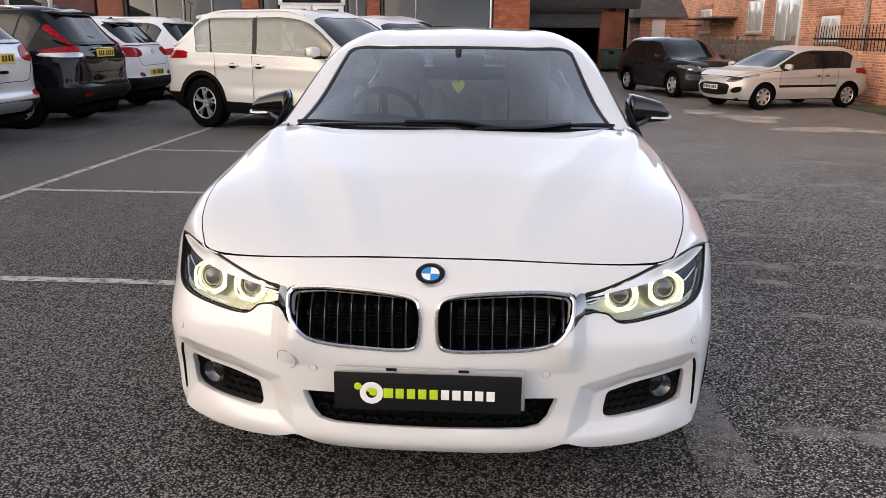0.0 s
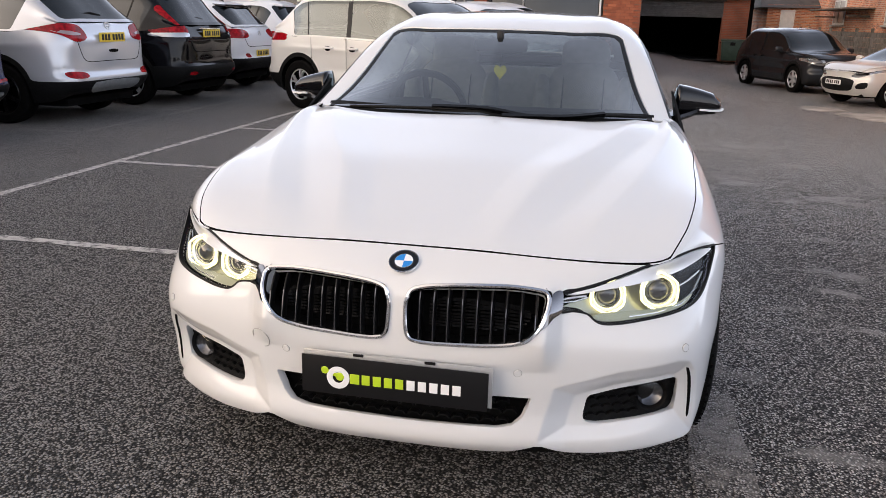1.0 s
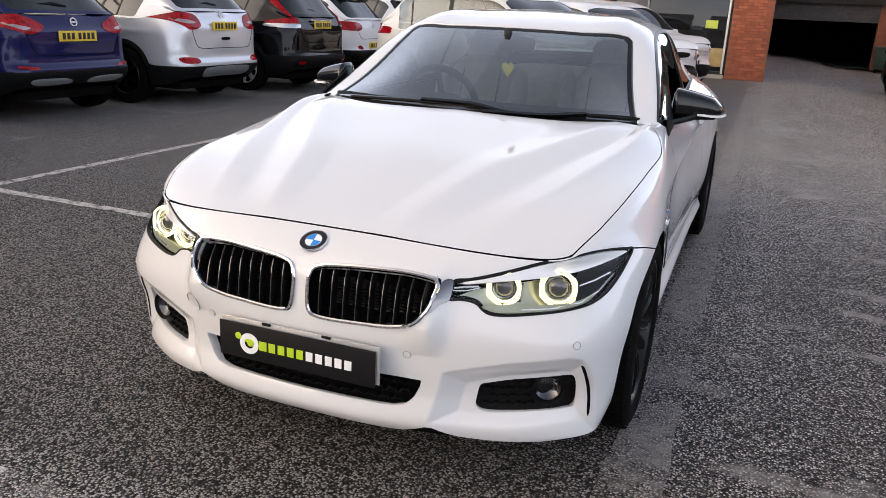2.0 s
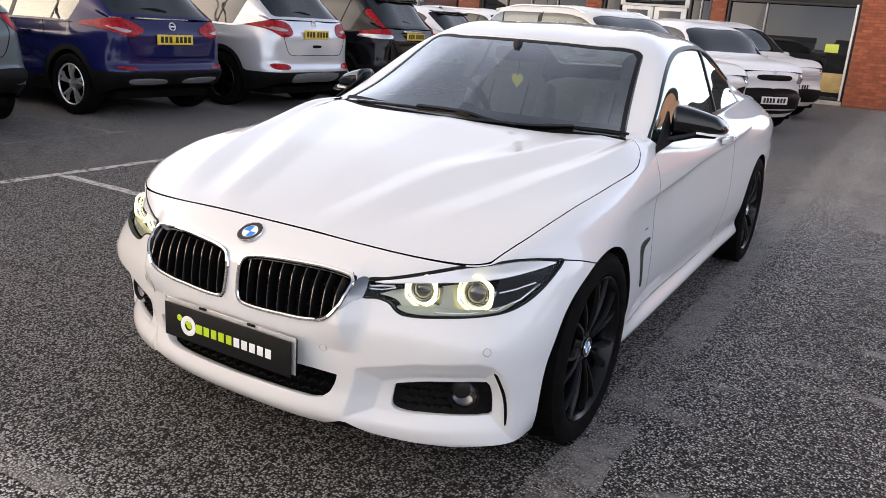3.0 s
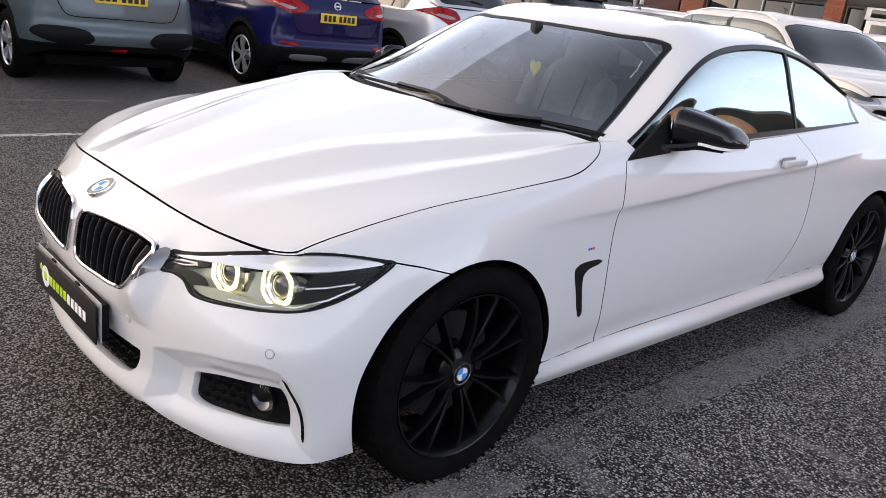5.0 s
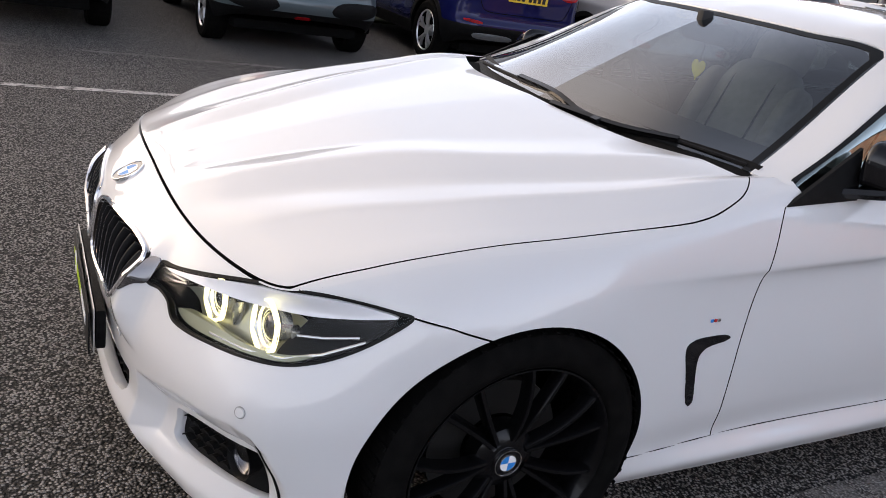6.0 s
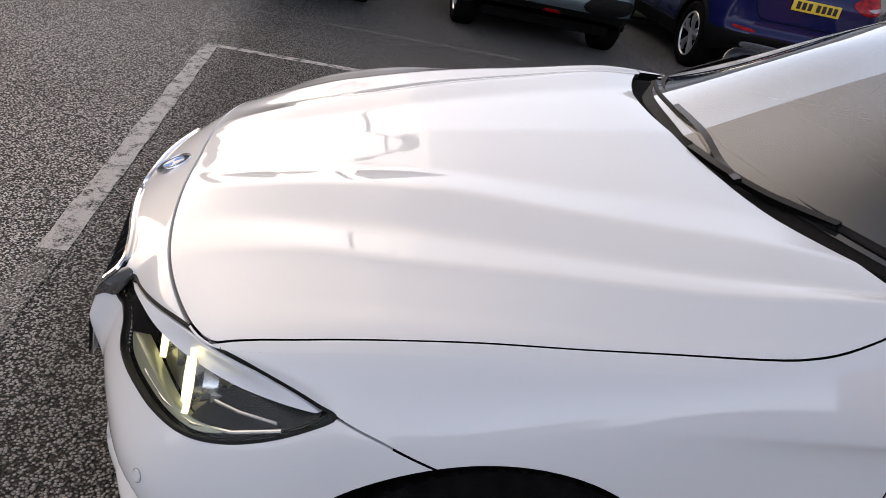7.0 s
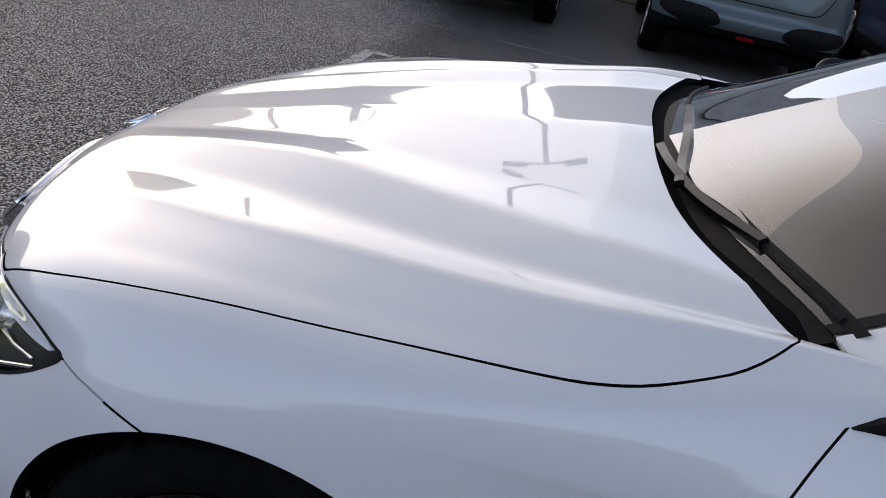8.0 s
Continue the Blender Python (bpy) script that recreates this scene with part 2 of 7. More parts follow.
M["steel_grey"] = varied(material("steel_grey", (.24, .25, .25), .5, .3), 3, (.19, .20, .20), (.28, .29, .29))
M["clear_lamp"] = material("clear_lamp", (.50, .51, .52), .10, .7, 1.0)
M["grey_insert"] = varied(material("grey_insert", (.18, .19, .20), .4), 20, (.15, .16, .17), (.22, .23, .24))
M["white_plate"] = material("white_plate", (.72, .72, .70), .4)
M["cabin_glass"] = material("cabin_glass", (.03, .036, .036), .03, 0, 0.6)
M["mirror_glass"] = thin_glass("bright_cabin_glass", (.30, .33, .31), .12, (.92, .97, .93))
M["bright_trim"] = material("bright_trim", (.60, .60, .61), .3, .25)


def asphalt_material():
    """Coarse stone chips in dark binder, with tone that changes by area and pale worn patches."""
    m = material("asphalt_chippings", (.05, .05, .05), .8)
    nt = m.node_tree
    n, ln = nt.nodes, nt.links
    b = n["Principled BSDF"]
    geo = n.new("ShaderNodeNewGeometry")
    vor = n.new("ShaderNodeTexVoronoi")
    vor.inputs["Scale"].default_value = 118
    ln.new(geo.outputs["Position"], vor.inputs["Vector"])
    chip = n.new("ShaderNodeValToRGB")
    e = chip.color_ramp.elements
    e[0].position, e[0].color = 0.0, (.014, .013, .012, 1)
    e[1].position, e[1].color = 1.0, (.25, .232, .216, 1)
    k = e.new(.70)
    k.color = (.098, .0905, .084, 1)
    sepc = n.new("ShaderNodeSeparateColor")
    ln.new(vor.outputs["Color"], sepc.inputs["Color"])
    ln.new(sepc.outputs["Red"], chip.inputs["Fac"])
    binder = n.new("ShaderNodeMapRange")          # black binder between the stones
    binder.interpolation_type = "SMOOTHSTEP"
    binder.inputs["From Min"].default_value, binder.inputs["From Max"].default_value = .30, .62
    binder.inputs["To Min"].default_value, binder.inputs["To Max"].default_value = 1.6, .06
    ln.new(vor.outputs["Distance"], binder.inputs["Value"])
    stone = n.new("ShaderNodeVectorMath")
    stone.operation = "SCALE"
    ln.new(chip.outputs["Color"], stone.inputs[0])
    ln.new(binder.outputs["Result"], stone.inputs["Scale"])
    big = n.new("ShaderNodeTexNoise")
    big.inputs["Scale"].default_value, big.inputs["Detail"].default_value = .55, 5
    ln.new(geo.outputs["Position"], big.inputs["Vector"])
    tone = n.new("ShaderNodeMapRange")
    tone.inputs["From Min"].default_value, tone.inputs["From Max"].default_value = .3, .7
    tone.inputs["To Min"].default_value, tone.inputs["To Max"].default_value = 4.0, 6.0
    ln.new(big.outputs["Fac"], tone.inputs["Value"])
    mul = n.new("ShaderNodeVectorMath")
    mul.operation = "SCALE"
    ln.new(stone.outputs[0], mul.inputs[0])
    sep = n.new("ShaderNodeSeparateXYZ")
    ln.new(geo.outputs["Position"], sep.inputs["Vector"])
    lane = n.new("ShaderNodeMapRange")            # darker chips on the lane, from x .5 to 1.5
    lane.inputs["From Min"].default_value, lane.inputs["From Max"].default_value = .5, 1.5
    lane.inputs["To Min"].default_value, lane.inputs["To Max"].default_value = 1.0, .42
    ln.new(sep.outputs["X"], lane.inputs["Value"])
    both_tones = n.new("ShaderNodeMath")
    both_tones.operation = "MULTIPLY"
    ln.new(tone.outputs["Result"], both_tones.inputs[0])
    y_tone = n.new("ShaderNodeMapRange")           # and paler with growing y, from .5 to 8
    y_tone.interpolation_type = "SMOOTHSTEP"
    y_tone.inputs["From Min"].default_value, y_tone.inputs["From Max"].default_value = .5, 8.0
    y_tone.inputs["To Min"].default_value, y_tone.inputs["To Max"].default_value = 1.0, 2.3
    ln.new(sep.outputs["Y"], y_tone.inputs["Value"])
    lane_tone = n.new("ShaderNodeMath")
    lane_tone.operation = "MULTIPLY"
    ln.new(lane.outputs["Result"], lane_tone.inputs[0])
    ln.new(y_tone.outputs["Result"], lane_tone.inputs[1])
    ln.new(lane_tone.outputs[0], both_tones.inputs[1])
    ln.new(both_tones.outputs[0], mul.inputs["Scale"])
    # pale worn patches
    pat = n.new("ShaderNodeTexNoise")
    pat.inputs["Scale"].default_value, pat.inputs["Detail"].default_value, pat.inputs["Roughness"].default_value = 1.15, 5, .58
    wear = n.new("ShaderNodeMapping")
    wear.inputs["Scale"].default_value = (1.25, 2.3, 1)
    ln.new(geo.outputs["Position"], wear.inputs["Vector"])
    ln.new(wear.outputs["Vector"], pat.inputs["Vector"])
    pm = n.new("ShaderNodeMapRange")
    pm.inputs["From Min"].default_value, pm.inputs["From Max"].default_value = .565, .645
    pm.inputs["To Max"].default_value = .60
    ln.new(pat.outputs["Fac"], pm.inputs["Value"])
    where = n.new("ShaderNodeMapRange")           # the lane beside the bays is the worn part
    where.inputs["From Min"].default_value, where.inputs["From Max"].default_value = .7, 1.3
    ln.new(sep.outputs["X"], where.inputs["Value"])
    wm = n.new("ShaderNodeMath")
    wm.operation = "MULTIPLY"
    ln.new(pm.outputs["Result"], wm.inputs[0])
    ln.new(where.outputs["Result"], wm.inputs[1])
    mix = n.new("ShaderNodeMix")
    mix.data_type = "RGBA"
    ln.new(wm.outputs[0], mix.inputs[0])
    limit = n.new("ShaderNodeVectorMath")         # no stone is whiter than pale limestone
    limit.operation = "MINIMUM"
    limit.inputs[1].default_value = (.66, .63, .60)
    ln.new(mul.outputs[0], limit.inputs[0])
    ln.new(limit.outputs[0], mix.inputs[6])
    mix.inputs[7].default_value = (.34, .315, .295, 1)
    # the parking bays carry the same chips, scaled darker
    bay_y = n.new("ShaderNodeMapRange")
    bay_y.inputs["From Min"].default_value, bay_y.inputs["From Max"].default_value = -.5, -.2
    bay_y.inputs["To Max"].default_value = .88
    ln.new(sep.outputs["Y"], bay_y.inputs["Value"])
    bay_x = n.new("ShaderNodeMapRange")
    bay_x.inputs["From Min"].default_value, bay_x.inputs["From Max"].default_value = 1.3, .7
    ln.new(sep.outputs["X"], bay_x.inputs["Value"])
    bay = n.new("ShaderNodeMath")
    bay.operation = "MULTIPLY"
    ln.new(bay_y.outputs["Result"], bay.inputs[0])
    ln.new(bay_x.outputs["Result"], bay.inputs[1])
    fine = n.new("ShaderNodeVectorMath")
    fine.operation = "SCALE"
    fine.inputs["Scale"].default_value = .38
    ln.new(limit.outputs[0], fine.inputs[0])
    mix2 = n.new("ShaderNodeMix")
    mix2.data_type = "RGBA"
    ln.new(bay.outputs[0], mix2.inputs[0])
    ln.new(mix.outputs[2], mix2.inputs[6])
    ln.new(fine.outputs[0], mix2.inputs[7])
    ln.new(mix2.outputs[2], b.inputs["Base Color"])
    bp = n.new("ShaderNodeBump")
    bp.inputs["Strength"].default_value, bp.inputs["Distance"].default_value = 1.0, .009
    bp.invert = True
    ln.new(vor.outputs["Distance"], bp.inputs["Height"])
    ln.new(bp.outputs["Normal"], b.inputs["Normal"])
    rr = n.new("ShaderNodeMapRange")
    rr.inputs["To Min"].default_value, rr.inputs["To Max"].default_value = .6, .95
    b.inputs["Specular IOR Level"].default_value = .28
    ln.new(sepc.outputs["Green"], rr.inputs["Value"])
    ln.new(rr.outputs["Result"], b.inputs["Roughness"])
    return m


def worn_paint(name, keep, color, broken=0.0, soft=.12):
    """Road paint worn down to the chippings, and broken up in longer stretches."""
    m = asphalt_material()
    m.name = name
    nt = m.node_tree
    n, ln = nt.nodes, nt.links
    b = n["Principled BSDF"]
    src = b.inputs["Base Color"].links[0].from_socket
    geo = n.new("ShaderNodeNewGeometry")
    t = n.new("ShaderNodeTexNoise")
    t.inputs["Scale"].default_value, t.inputs["Detail"].default_value, t.inputs["Roughness"].default_value = 14, 9, .75
    ln.new(geo.outputs["Position"], t.inputs["Vector"])
    r = n.new("ShaderNodeMapRange")
    r.inputs["From Min"].default_value, r.inputs["From Max"].default_value = keep, keep + soft
    value = t.outputs["Fac"]
    if broken:
        long = n.new("ShaderNodeTexNoise")
        long.inputs["Scale"].default_value, long.inputs["Detail"].default_value = 2.3, 4
        ln.new(geo.outputs["Position"], long.inputs["Vector"])
        both_waves = n.new("ShaderNodeMath")
        both_waves.operation = "MULTIPLY_ADD"
        both_waves.inputs[1].default_value = broken
        ln.new(long.outputs["Fac"], both_waves.inputs[0])
        ln.new(value, both_waves.inputs[2])
        value = both_waves.outputs[0]
    ln.new(value, r.inputs["Value"])
    mix = n.new("ShaderNodeMix")
    mix.data_type = "RGBA"
    ln.new(r.outputs["Result"], mix.inputs[0])
    ln.new(src, mix.inputs[6])
    mix.inputs[7].default_value = (*color, 1)
    ln.new(mix.outputs[2], b.inputs["Base Color"])
    return m


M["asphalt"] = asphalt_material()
M["line_paint"] = worn_paint("line_paint", .40, (.58, .55, .52))
M["faded_paint"] = worn_paint("faded_paint", .80, (.26, .242, .226), .8, .34)
# silver tinted yellowish with the glow of the light rings
M["chamber"] = material("lamp_chamber", (.42, .42, .33), .28, .6)
M["slat_edge"] = material("slat_edge", (.10, .10, .11), .15, .8)
# lamp floor colour carries the rings' yellow-green light
M["lamp_floor"] = material("lamp_floor", (0.30, 0.31, 0.22), 0.3, 0.4)
M["seal"] = material("seal_black", (0.004, 0.004, 0.004), 0.5, 0.0, 0.0, 0.2)
M["dark_chrome"] = material("dark_chrome", (0.20, 0.20, 0.21), 0.12, 1.0)


# ---------- building tools ----------
class Sheet:
    """A fine surface patch: points, unit normals, surface coordinates and faces."""

    def __init__(self, p, n, a, faces):
        self.p, self.n, self.a, self.faces = p, n, a, faces


def spline(ts, vals, t):
    """Natural cubic through vals (k, d) at ts, sampled at t."""
    ts, vals, t = np.asarray(ts, float), np.asarray(vals, float), np.asarray(t, float)
    k = len(ts)
    h = np.diff(ts)
    a = np.eye(k)
    r = np.zeros_like(vals)
    for i in range(1, k - 1):
        a[i, i - 1], a[i, i], a[i, i + 1] = h[i - 1], 2 * (h[i - 1] + h[i]), h[i]
        r[i] = 6 * ((vals[i + 1] - vals[i]) / h[i] - (vals[i] - vals[i - 1]) / h[i - 1])
    m = np.linalg.solve(a, r)
    i = np.clip(np.searchsorted(ts, t) - 1, 0, k - 2)
    d = (t - ts[i])[:, None]
    hi = h[i][:, None]
    b = (vals[i + 1] - vals[i]) / hi - hi * (2 * m[i] + m[i + 1]) / 6
    return vals[i] + d * (b + d * (m[i] / 2 + d * (m[i + 1] - m[i]) / (6 * hi)))


def hermite(ts, vals, t, tension=0.0):
    """Cubic through vals at ts with three-point slopes; stays closer to its knots than spline()."""
    ts, vals, t = np.asarray(ts, float), np.asarray(vals, float), np.asarray(t, float)
    h = np.diff(ts)[(slice(None),) + (None,) * (vals.ndim - 1)]
    s = np.diff(vals, axis=0) / h
    g = np.empty_like(vals)
    g[0], g[-1] = s[0], s[-1]
    g[1:-1] = (s[:-1] * h[1:] + s[1:] * h[:-1]) / (h[:-1] + h[1:])
    g *= 1 - tension
    i = np.clip(np.searchsorted(ts, t) - 1, 0, len(ts) - 2)
    u = ((t - ts[i]) / np.diff(ts)[i])[(slice(None),) + (None,) * (vals.ndim - 1)]
    hi = h[i]
    return ((2 * u**3 - 3 * u**2 + 1) * vals[i] + (u**3 - 2 * u**2 + u) * hi * g[i]
            + (-2 * u**3 + 3 * u**2) * vals[i + 1] + (u**3 - u**2) * hi * g[i + 1])


def grid_sheet(g, ua, va, flip=False):
    """A sheet from a grid of points g (nu, nv, 3) with its coordinates ua, va."""
    nu, nv = g.shape[:2]
    du = np.gradient(g, axis=0)
    dv = np.gradient(g, axis=1)
    n = np.cross(du, dv)
    n /= np.maximum(np.linalg.norm(n, axis=2, keepdims=True), 1e-12)
    if flip:
        n = -n
    faces = []
    for i in range(nu - 1):
        for j in range(nv - 1):
            f = (i * nv + j, (i + 1) * nv + j, (i + 1) * nv + j + 1, i * nv + j + 1)
            faces.append(f[::-1] if flip else f)
    uu, vv = np.meshgrid(ua, va, indexing="ij")
    return Sheet(g.reshape(-1, 3), n.reshape(-1, 3), np.stack([uu, vv], 2).reshape(-1, 2), faces)


def clip(s, d):
    """The part of sheet s where d (a value for each point) is positive."""
    if not s.faces:
        return s
    most = max(map(len, s.faces))
    table = np.array([f + (f[0],) * (most - len(f)) for f in s.faces])
    pos = d > 0
    k = pos[table]
    whole = k.all(axis=1)
    p, n, a = [], [], []
    made = {}
    faces = [s.faces[i] for i in np.nonzero(whole)[0]]
    base = len(s.p)

    def cross(i, j):
        key = (min(i, j), max(i, j))
        if key not in made:
            w = d[i] / (d[i] - d[j])
            made[key] = base + len(p)
            p.append(s.p[i] + w * (s.p[j] - s.p[i]))
            q = s.n[i] + w * (s.n[j] - s.n[i])
            n.append(q / max(np.linalg.norm(q), 1e-9))
            a.append(s.a[i] + w * (s.a[j] - s.a[i]))
        return made[key]

    for c in np.nonzero(k.any(axis=1) & ~whole)[0]:
        f = s.faces[c]
        out = []
        for i, j in zip(f, f[1:] + f[:1]):
            if pos[i]:
                out.append(i)
            if pos[i] != pos[j]:
                out.append(cross(i, j))
        if len(out) > 2:
            faces.append(tuple(out))
    if not faces:
        return Sheet(np.zeros((0, 3)), np.zeros((0, 3)), np.zeros((0, 2)), [])
    used = np.array(sorted({i for f in faces for i in f}))
    order = np.zeros(base + len(p), int)
    order[used] = np.arange(len(used))
    order = order.tolist()
    every = [np.vstack([x, np.array(y)]) if y else x for x, y in ((s.p, p), (s.n, n), (s.a, a))]
    return Sheet(every[0][used], every[1][used], every[2][used], [tuple(order[i] for i in f) for f in faces])


def mirrored(s):
    k = np.array([-1, 1, 1])
    return Sheet(s.p * k, s.n * k, s.a.copy(), [f[::-1] for f in s.faces])


def both(s):
    """Sheet s with its mirror image, welded along x = 0."""
    m = mirrored(s)
    off = len(s.p)
    mid = {i: i for i in range(off) if abs(s.p[i][0]) < 1e-5}
    for i in mid:
        s.n[i][0] = 0
    faces = list(s.faces) + [tuple(mid.get(i, i + off) for i in f) for f in m.faces]
    used = sorted({i for f in faces for i in f})
    re = {o: k for k, o in enumerate(used)}
    p, n, a = np.vstack([s.p, m.p]), np.vstack([s.n, m.n]), np.vstack([s.a, m.a])
    return Sheet(p[used], n[used], a[used], [tuple(re[i] for i in f) for f in faces])


def offset(s, d):
    return Sheet(s.p + s.n * d, s.n, s.a, s.faces)


def poly_dist(px, py, poly):
    """Signed distance to a closed polygon, positive inside."""
    poly = np.asarray(poly, float)
    reach = .08
    near = (px > poly[:, 0].min() - reach) & (px < poly[:, 0].max() + reach) & (py > poly[:, 1].min() - reach) & (py < poly[:, 1].max() + reach)
    out = np.full(len(px), -reach)
    if not near.any():
        return out
    px, py = px[near], py[near]
    best = np.full(len(px), 1e9)
    inside = np.zeros(len(px), bool)
    for (x0, y0), (x1, y1) in zip(poly, np.roll(poly, -1, axis=0)):
        dx, dy = x1 - x0, y1 - y0
        t = np.clip(((px - x0) * dx + (py - y0) * dy) / max(dx * dx + dy * dy, 1e-12), 0, 1)
        best = np.minimum(best, np.hypot(px - x0 - t * dx, py - y0 - t * dy))
        c = (y0 > py) != (y1 > py)
        with np.errstate(divide="ignore", invalid="ignore"):
            inside ^= c & (px < (x1 - x0) * (py - y0) / (y1 - y0 if y1 != y0 else 1e-12) + x0)
    out[near] = np.where(inside, best, -best)
    return out


def line_dist(px, py, line):
    """Distance to an open polyline."""
    best = np.full(len(px), 1e9)
    for (x0, y0), (x1, y1) in zip(line, line[1:]):
        dx, dy = x1 - x0, y1 - y0
        t = np.clip(((px - x0) * dx + (py - y0) * dy) / max(dx * dx + dy * dy, 1e-12), 0, 1)
        best = np.minimum(best, np.hypot(px - x0 - t * dx, py - y0 - t * dy))
    return best


def rounded(points, n=8, close=True):
    """A smooth closed curve through the points (2D or 3D)."""
    pts = np.asarray(points, float)
    k = len(pts)
    out = []
    for i in range(k if close else k - 1):
        p0, p1, p2, p3 = (pts[(i + j) % k] if close else pts[min(max(i + j, 0), k - 1)] for j in (-1, 0, 1, 2))
        for u in np.arange(n) / n:
            out.append(0.5 * (2 * p1 + (p2 - p0) * u + (2 * p0 - 5 * p1 + 4 * p2 - p3) * u**2 + (3 * p1 - p0 - 3 * p2 + p3) * u**3))
    if not close:
        out.append(pts[-1])
    return np.array(out)


def mesh_object(name, verts, faces, mat, parent=None, label="", normals=None, smooth=True):
    me = bpy.data.meshes.new(name)
    me.from_pydata([tuple(map(float, v)) for v in verts], [], [tuple(int(i) for i in f) for f in faces])
    if smooth:
        me.polygons.foreach_set("use_smooth", [True] * len(me.polygons))
    if mat:
        me.materials.append(mat)
    me.update()
    if normals is not None and len(normals) == len(verts):
        me.normals_split_custom_set_from_vertices([tuple(map(float, v)) for v in normals])
    ob = new(name, me)
    if parent:
        ob.parent = parent
    if label:
        tagged(ob, label)
    return ob


def panel(name, s, mat, parent, label="", depth=0.012, edge=None, where=None):
    """A sheet-metal panel: the sheet with its open edges turned inwards."""
    count = {}
    for f in s.faces:
        for i, j in zip(f, f[1:] + f[:1]):
            count[(i, j)] = count.get((i, j), 0) + 1
    rim = [(i, j) for (i, j) in count if (j, i) not in count]
    p, n, faces = list(s.p), list(s.n), list(s.faces)
    inner, outer = {}, {}
    if depth:
        for i, j in rim:
            for k in (i, j):
                if k not in inner:
                    outer[k] = len(p)
                    p.append(s.p[k])
                    n.append(s.n[k])
                    inner[k] = len(p)
                    p.append(s.p[k] - s.n[k] * depth)
                    n.append(s.n[k])
        side = {}
        for i, j in rim:
            e = s.p[j] - s.p[i]
            w = np.cross(e, s.n[i])
            for k in (i, j):
                side[k] = side.get(k, 0) + w / max(np.linalg.norm(w), 1e-9)
        for k, w in side.items():
            w = w / max(np.linalg.norm(w), 1e-9)
            n[outer[k]] = w * 0.8 + s.n[k] * 0.6
            n[outer[k]] /= np.linalg.norm(n[outer[k]])
            n[inner[k]] = w
        for i, j in rim:
            faces.append((outer[j], outer[i], inner[i], inner[j]))
    ob = mesh_object(name, p, faces, mat, parent, label, n)
    if edge:
        ob.data.materials.append(edge)
        ob.data.polygons.foreach_set("material_index", [0] * len(s.faces) + [1 if where is None or where(p[f[0]]) else 0 for f in faces[len(s.faces):]])
    return ob


def ended(bm, name, mat, parent=None, label="", smooth=True):
    me = bpy.data.meshes.new(name)
    bm.normal_update()
    bm.to_mesh(me)
    bm.free()
    if smooth:
        me.polygons.foreach_set("use_smooth", [True] * len(me.polygons))
        me.set_sharp_from_angle(angle=radians(35))
    if mat:
        me.materials.append(mat)
    ob = new(name, me)
    if parent:
        ob.parent = parent
    if label:
        tagged(ob, label)
    return ob


def box_bm(size, at=(0, 0, 0), bevel=0.0, rot=None, bm=None, seg=2):
    b = bmesh.new()
    bmesh.ops.create_cube(b, size=1, matrix=Matrix.Diagonal((*size, 1)))
    if bevel:
        bmesh.ops.bevel(b, geom=b.edges[:], offset=min(bevel, min(size) * 0.45), segments=seg, profile=0.6, affect="EDGES")
    m = Matrix.Translation(at) @ (rot.to_4x4() if rot is not None else Matrix())
    bmesh.ops.transform(b, matrix=m, verts=b.verts[:])
    if bm is None:
        return b
    me = bpy.data.meshes.new("tmp")
    b.to_mesh(me)
    b.free()
    bm.from_mesh(me)
    bpy.data.meshes.remove(me)
    return bm


def part_box(name, size, at, mat, parent, label="", bevel=0.004, rot=None):
    return ended(box_bm(size, at, bevel, rot), name, mat, parent, label)


def lathe(profile, n=48, axis="x", sharp=None):
    """Verts and faces of a profile (radius, along) turned round an axis."""
    v, f = [], []
    k = len(profile)
    for i in range(n):
        a = 2 * math.pi * i / n
        for r, h in profile:
            c, s = r * math.cos(a), r * math.sin(a)
            v.append((h, c, s) if axis == "x" else (c, s, h) if axis == "z" else (c, h, s))
    for i in range(n):
        for j in range(k - 1):
            q = (i * k + j, i * k + j + 1, ((i + 1) % n) * k + j + 1, ((i + 1) % n) * k + j)
            f.append(q if axis != "y" else q[::-1])
    return v, f


def turned(name, profile, mat, parent, at=(0, 0, 0), n=48, axis="x", label=""):
    v, f = lathe(profile, n, axis)
    v = [(x + at[0], y + at[1], z + at[2]) for x, y, z in v]
    bm = bmesh.new()
    vs = [bm.verts.new(q) for q in v]
    for q in f:
        bm.faces.new([vs[i] for i in q])
    bmesh.ops.remove_doubles(bm, verts=bm.verts[:], dist=1e-5)
    bmesh.ops.recalc_face_normals(bm, faces=bm.faces[:])
    return ended(bm, name, mat, parent, label)


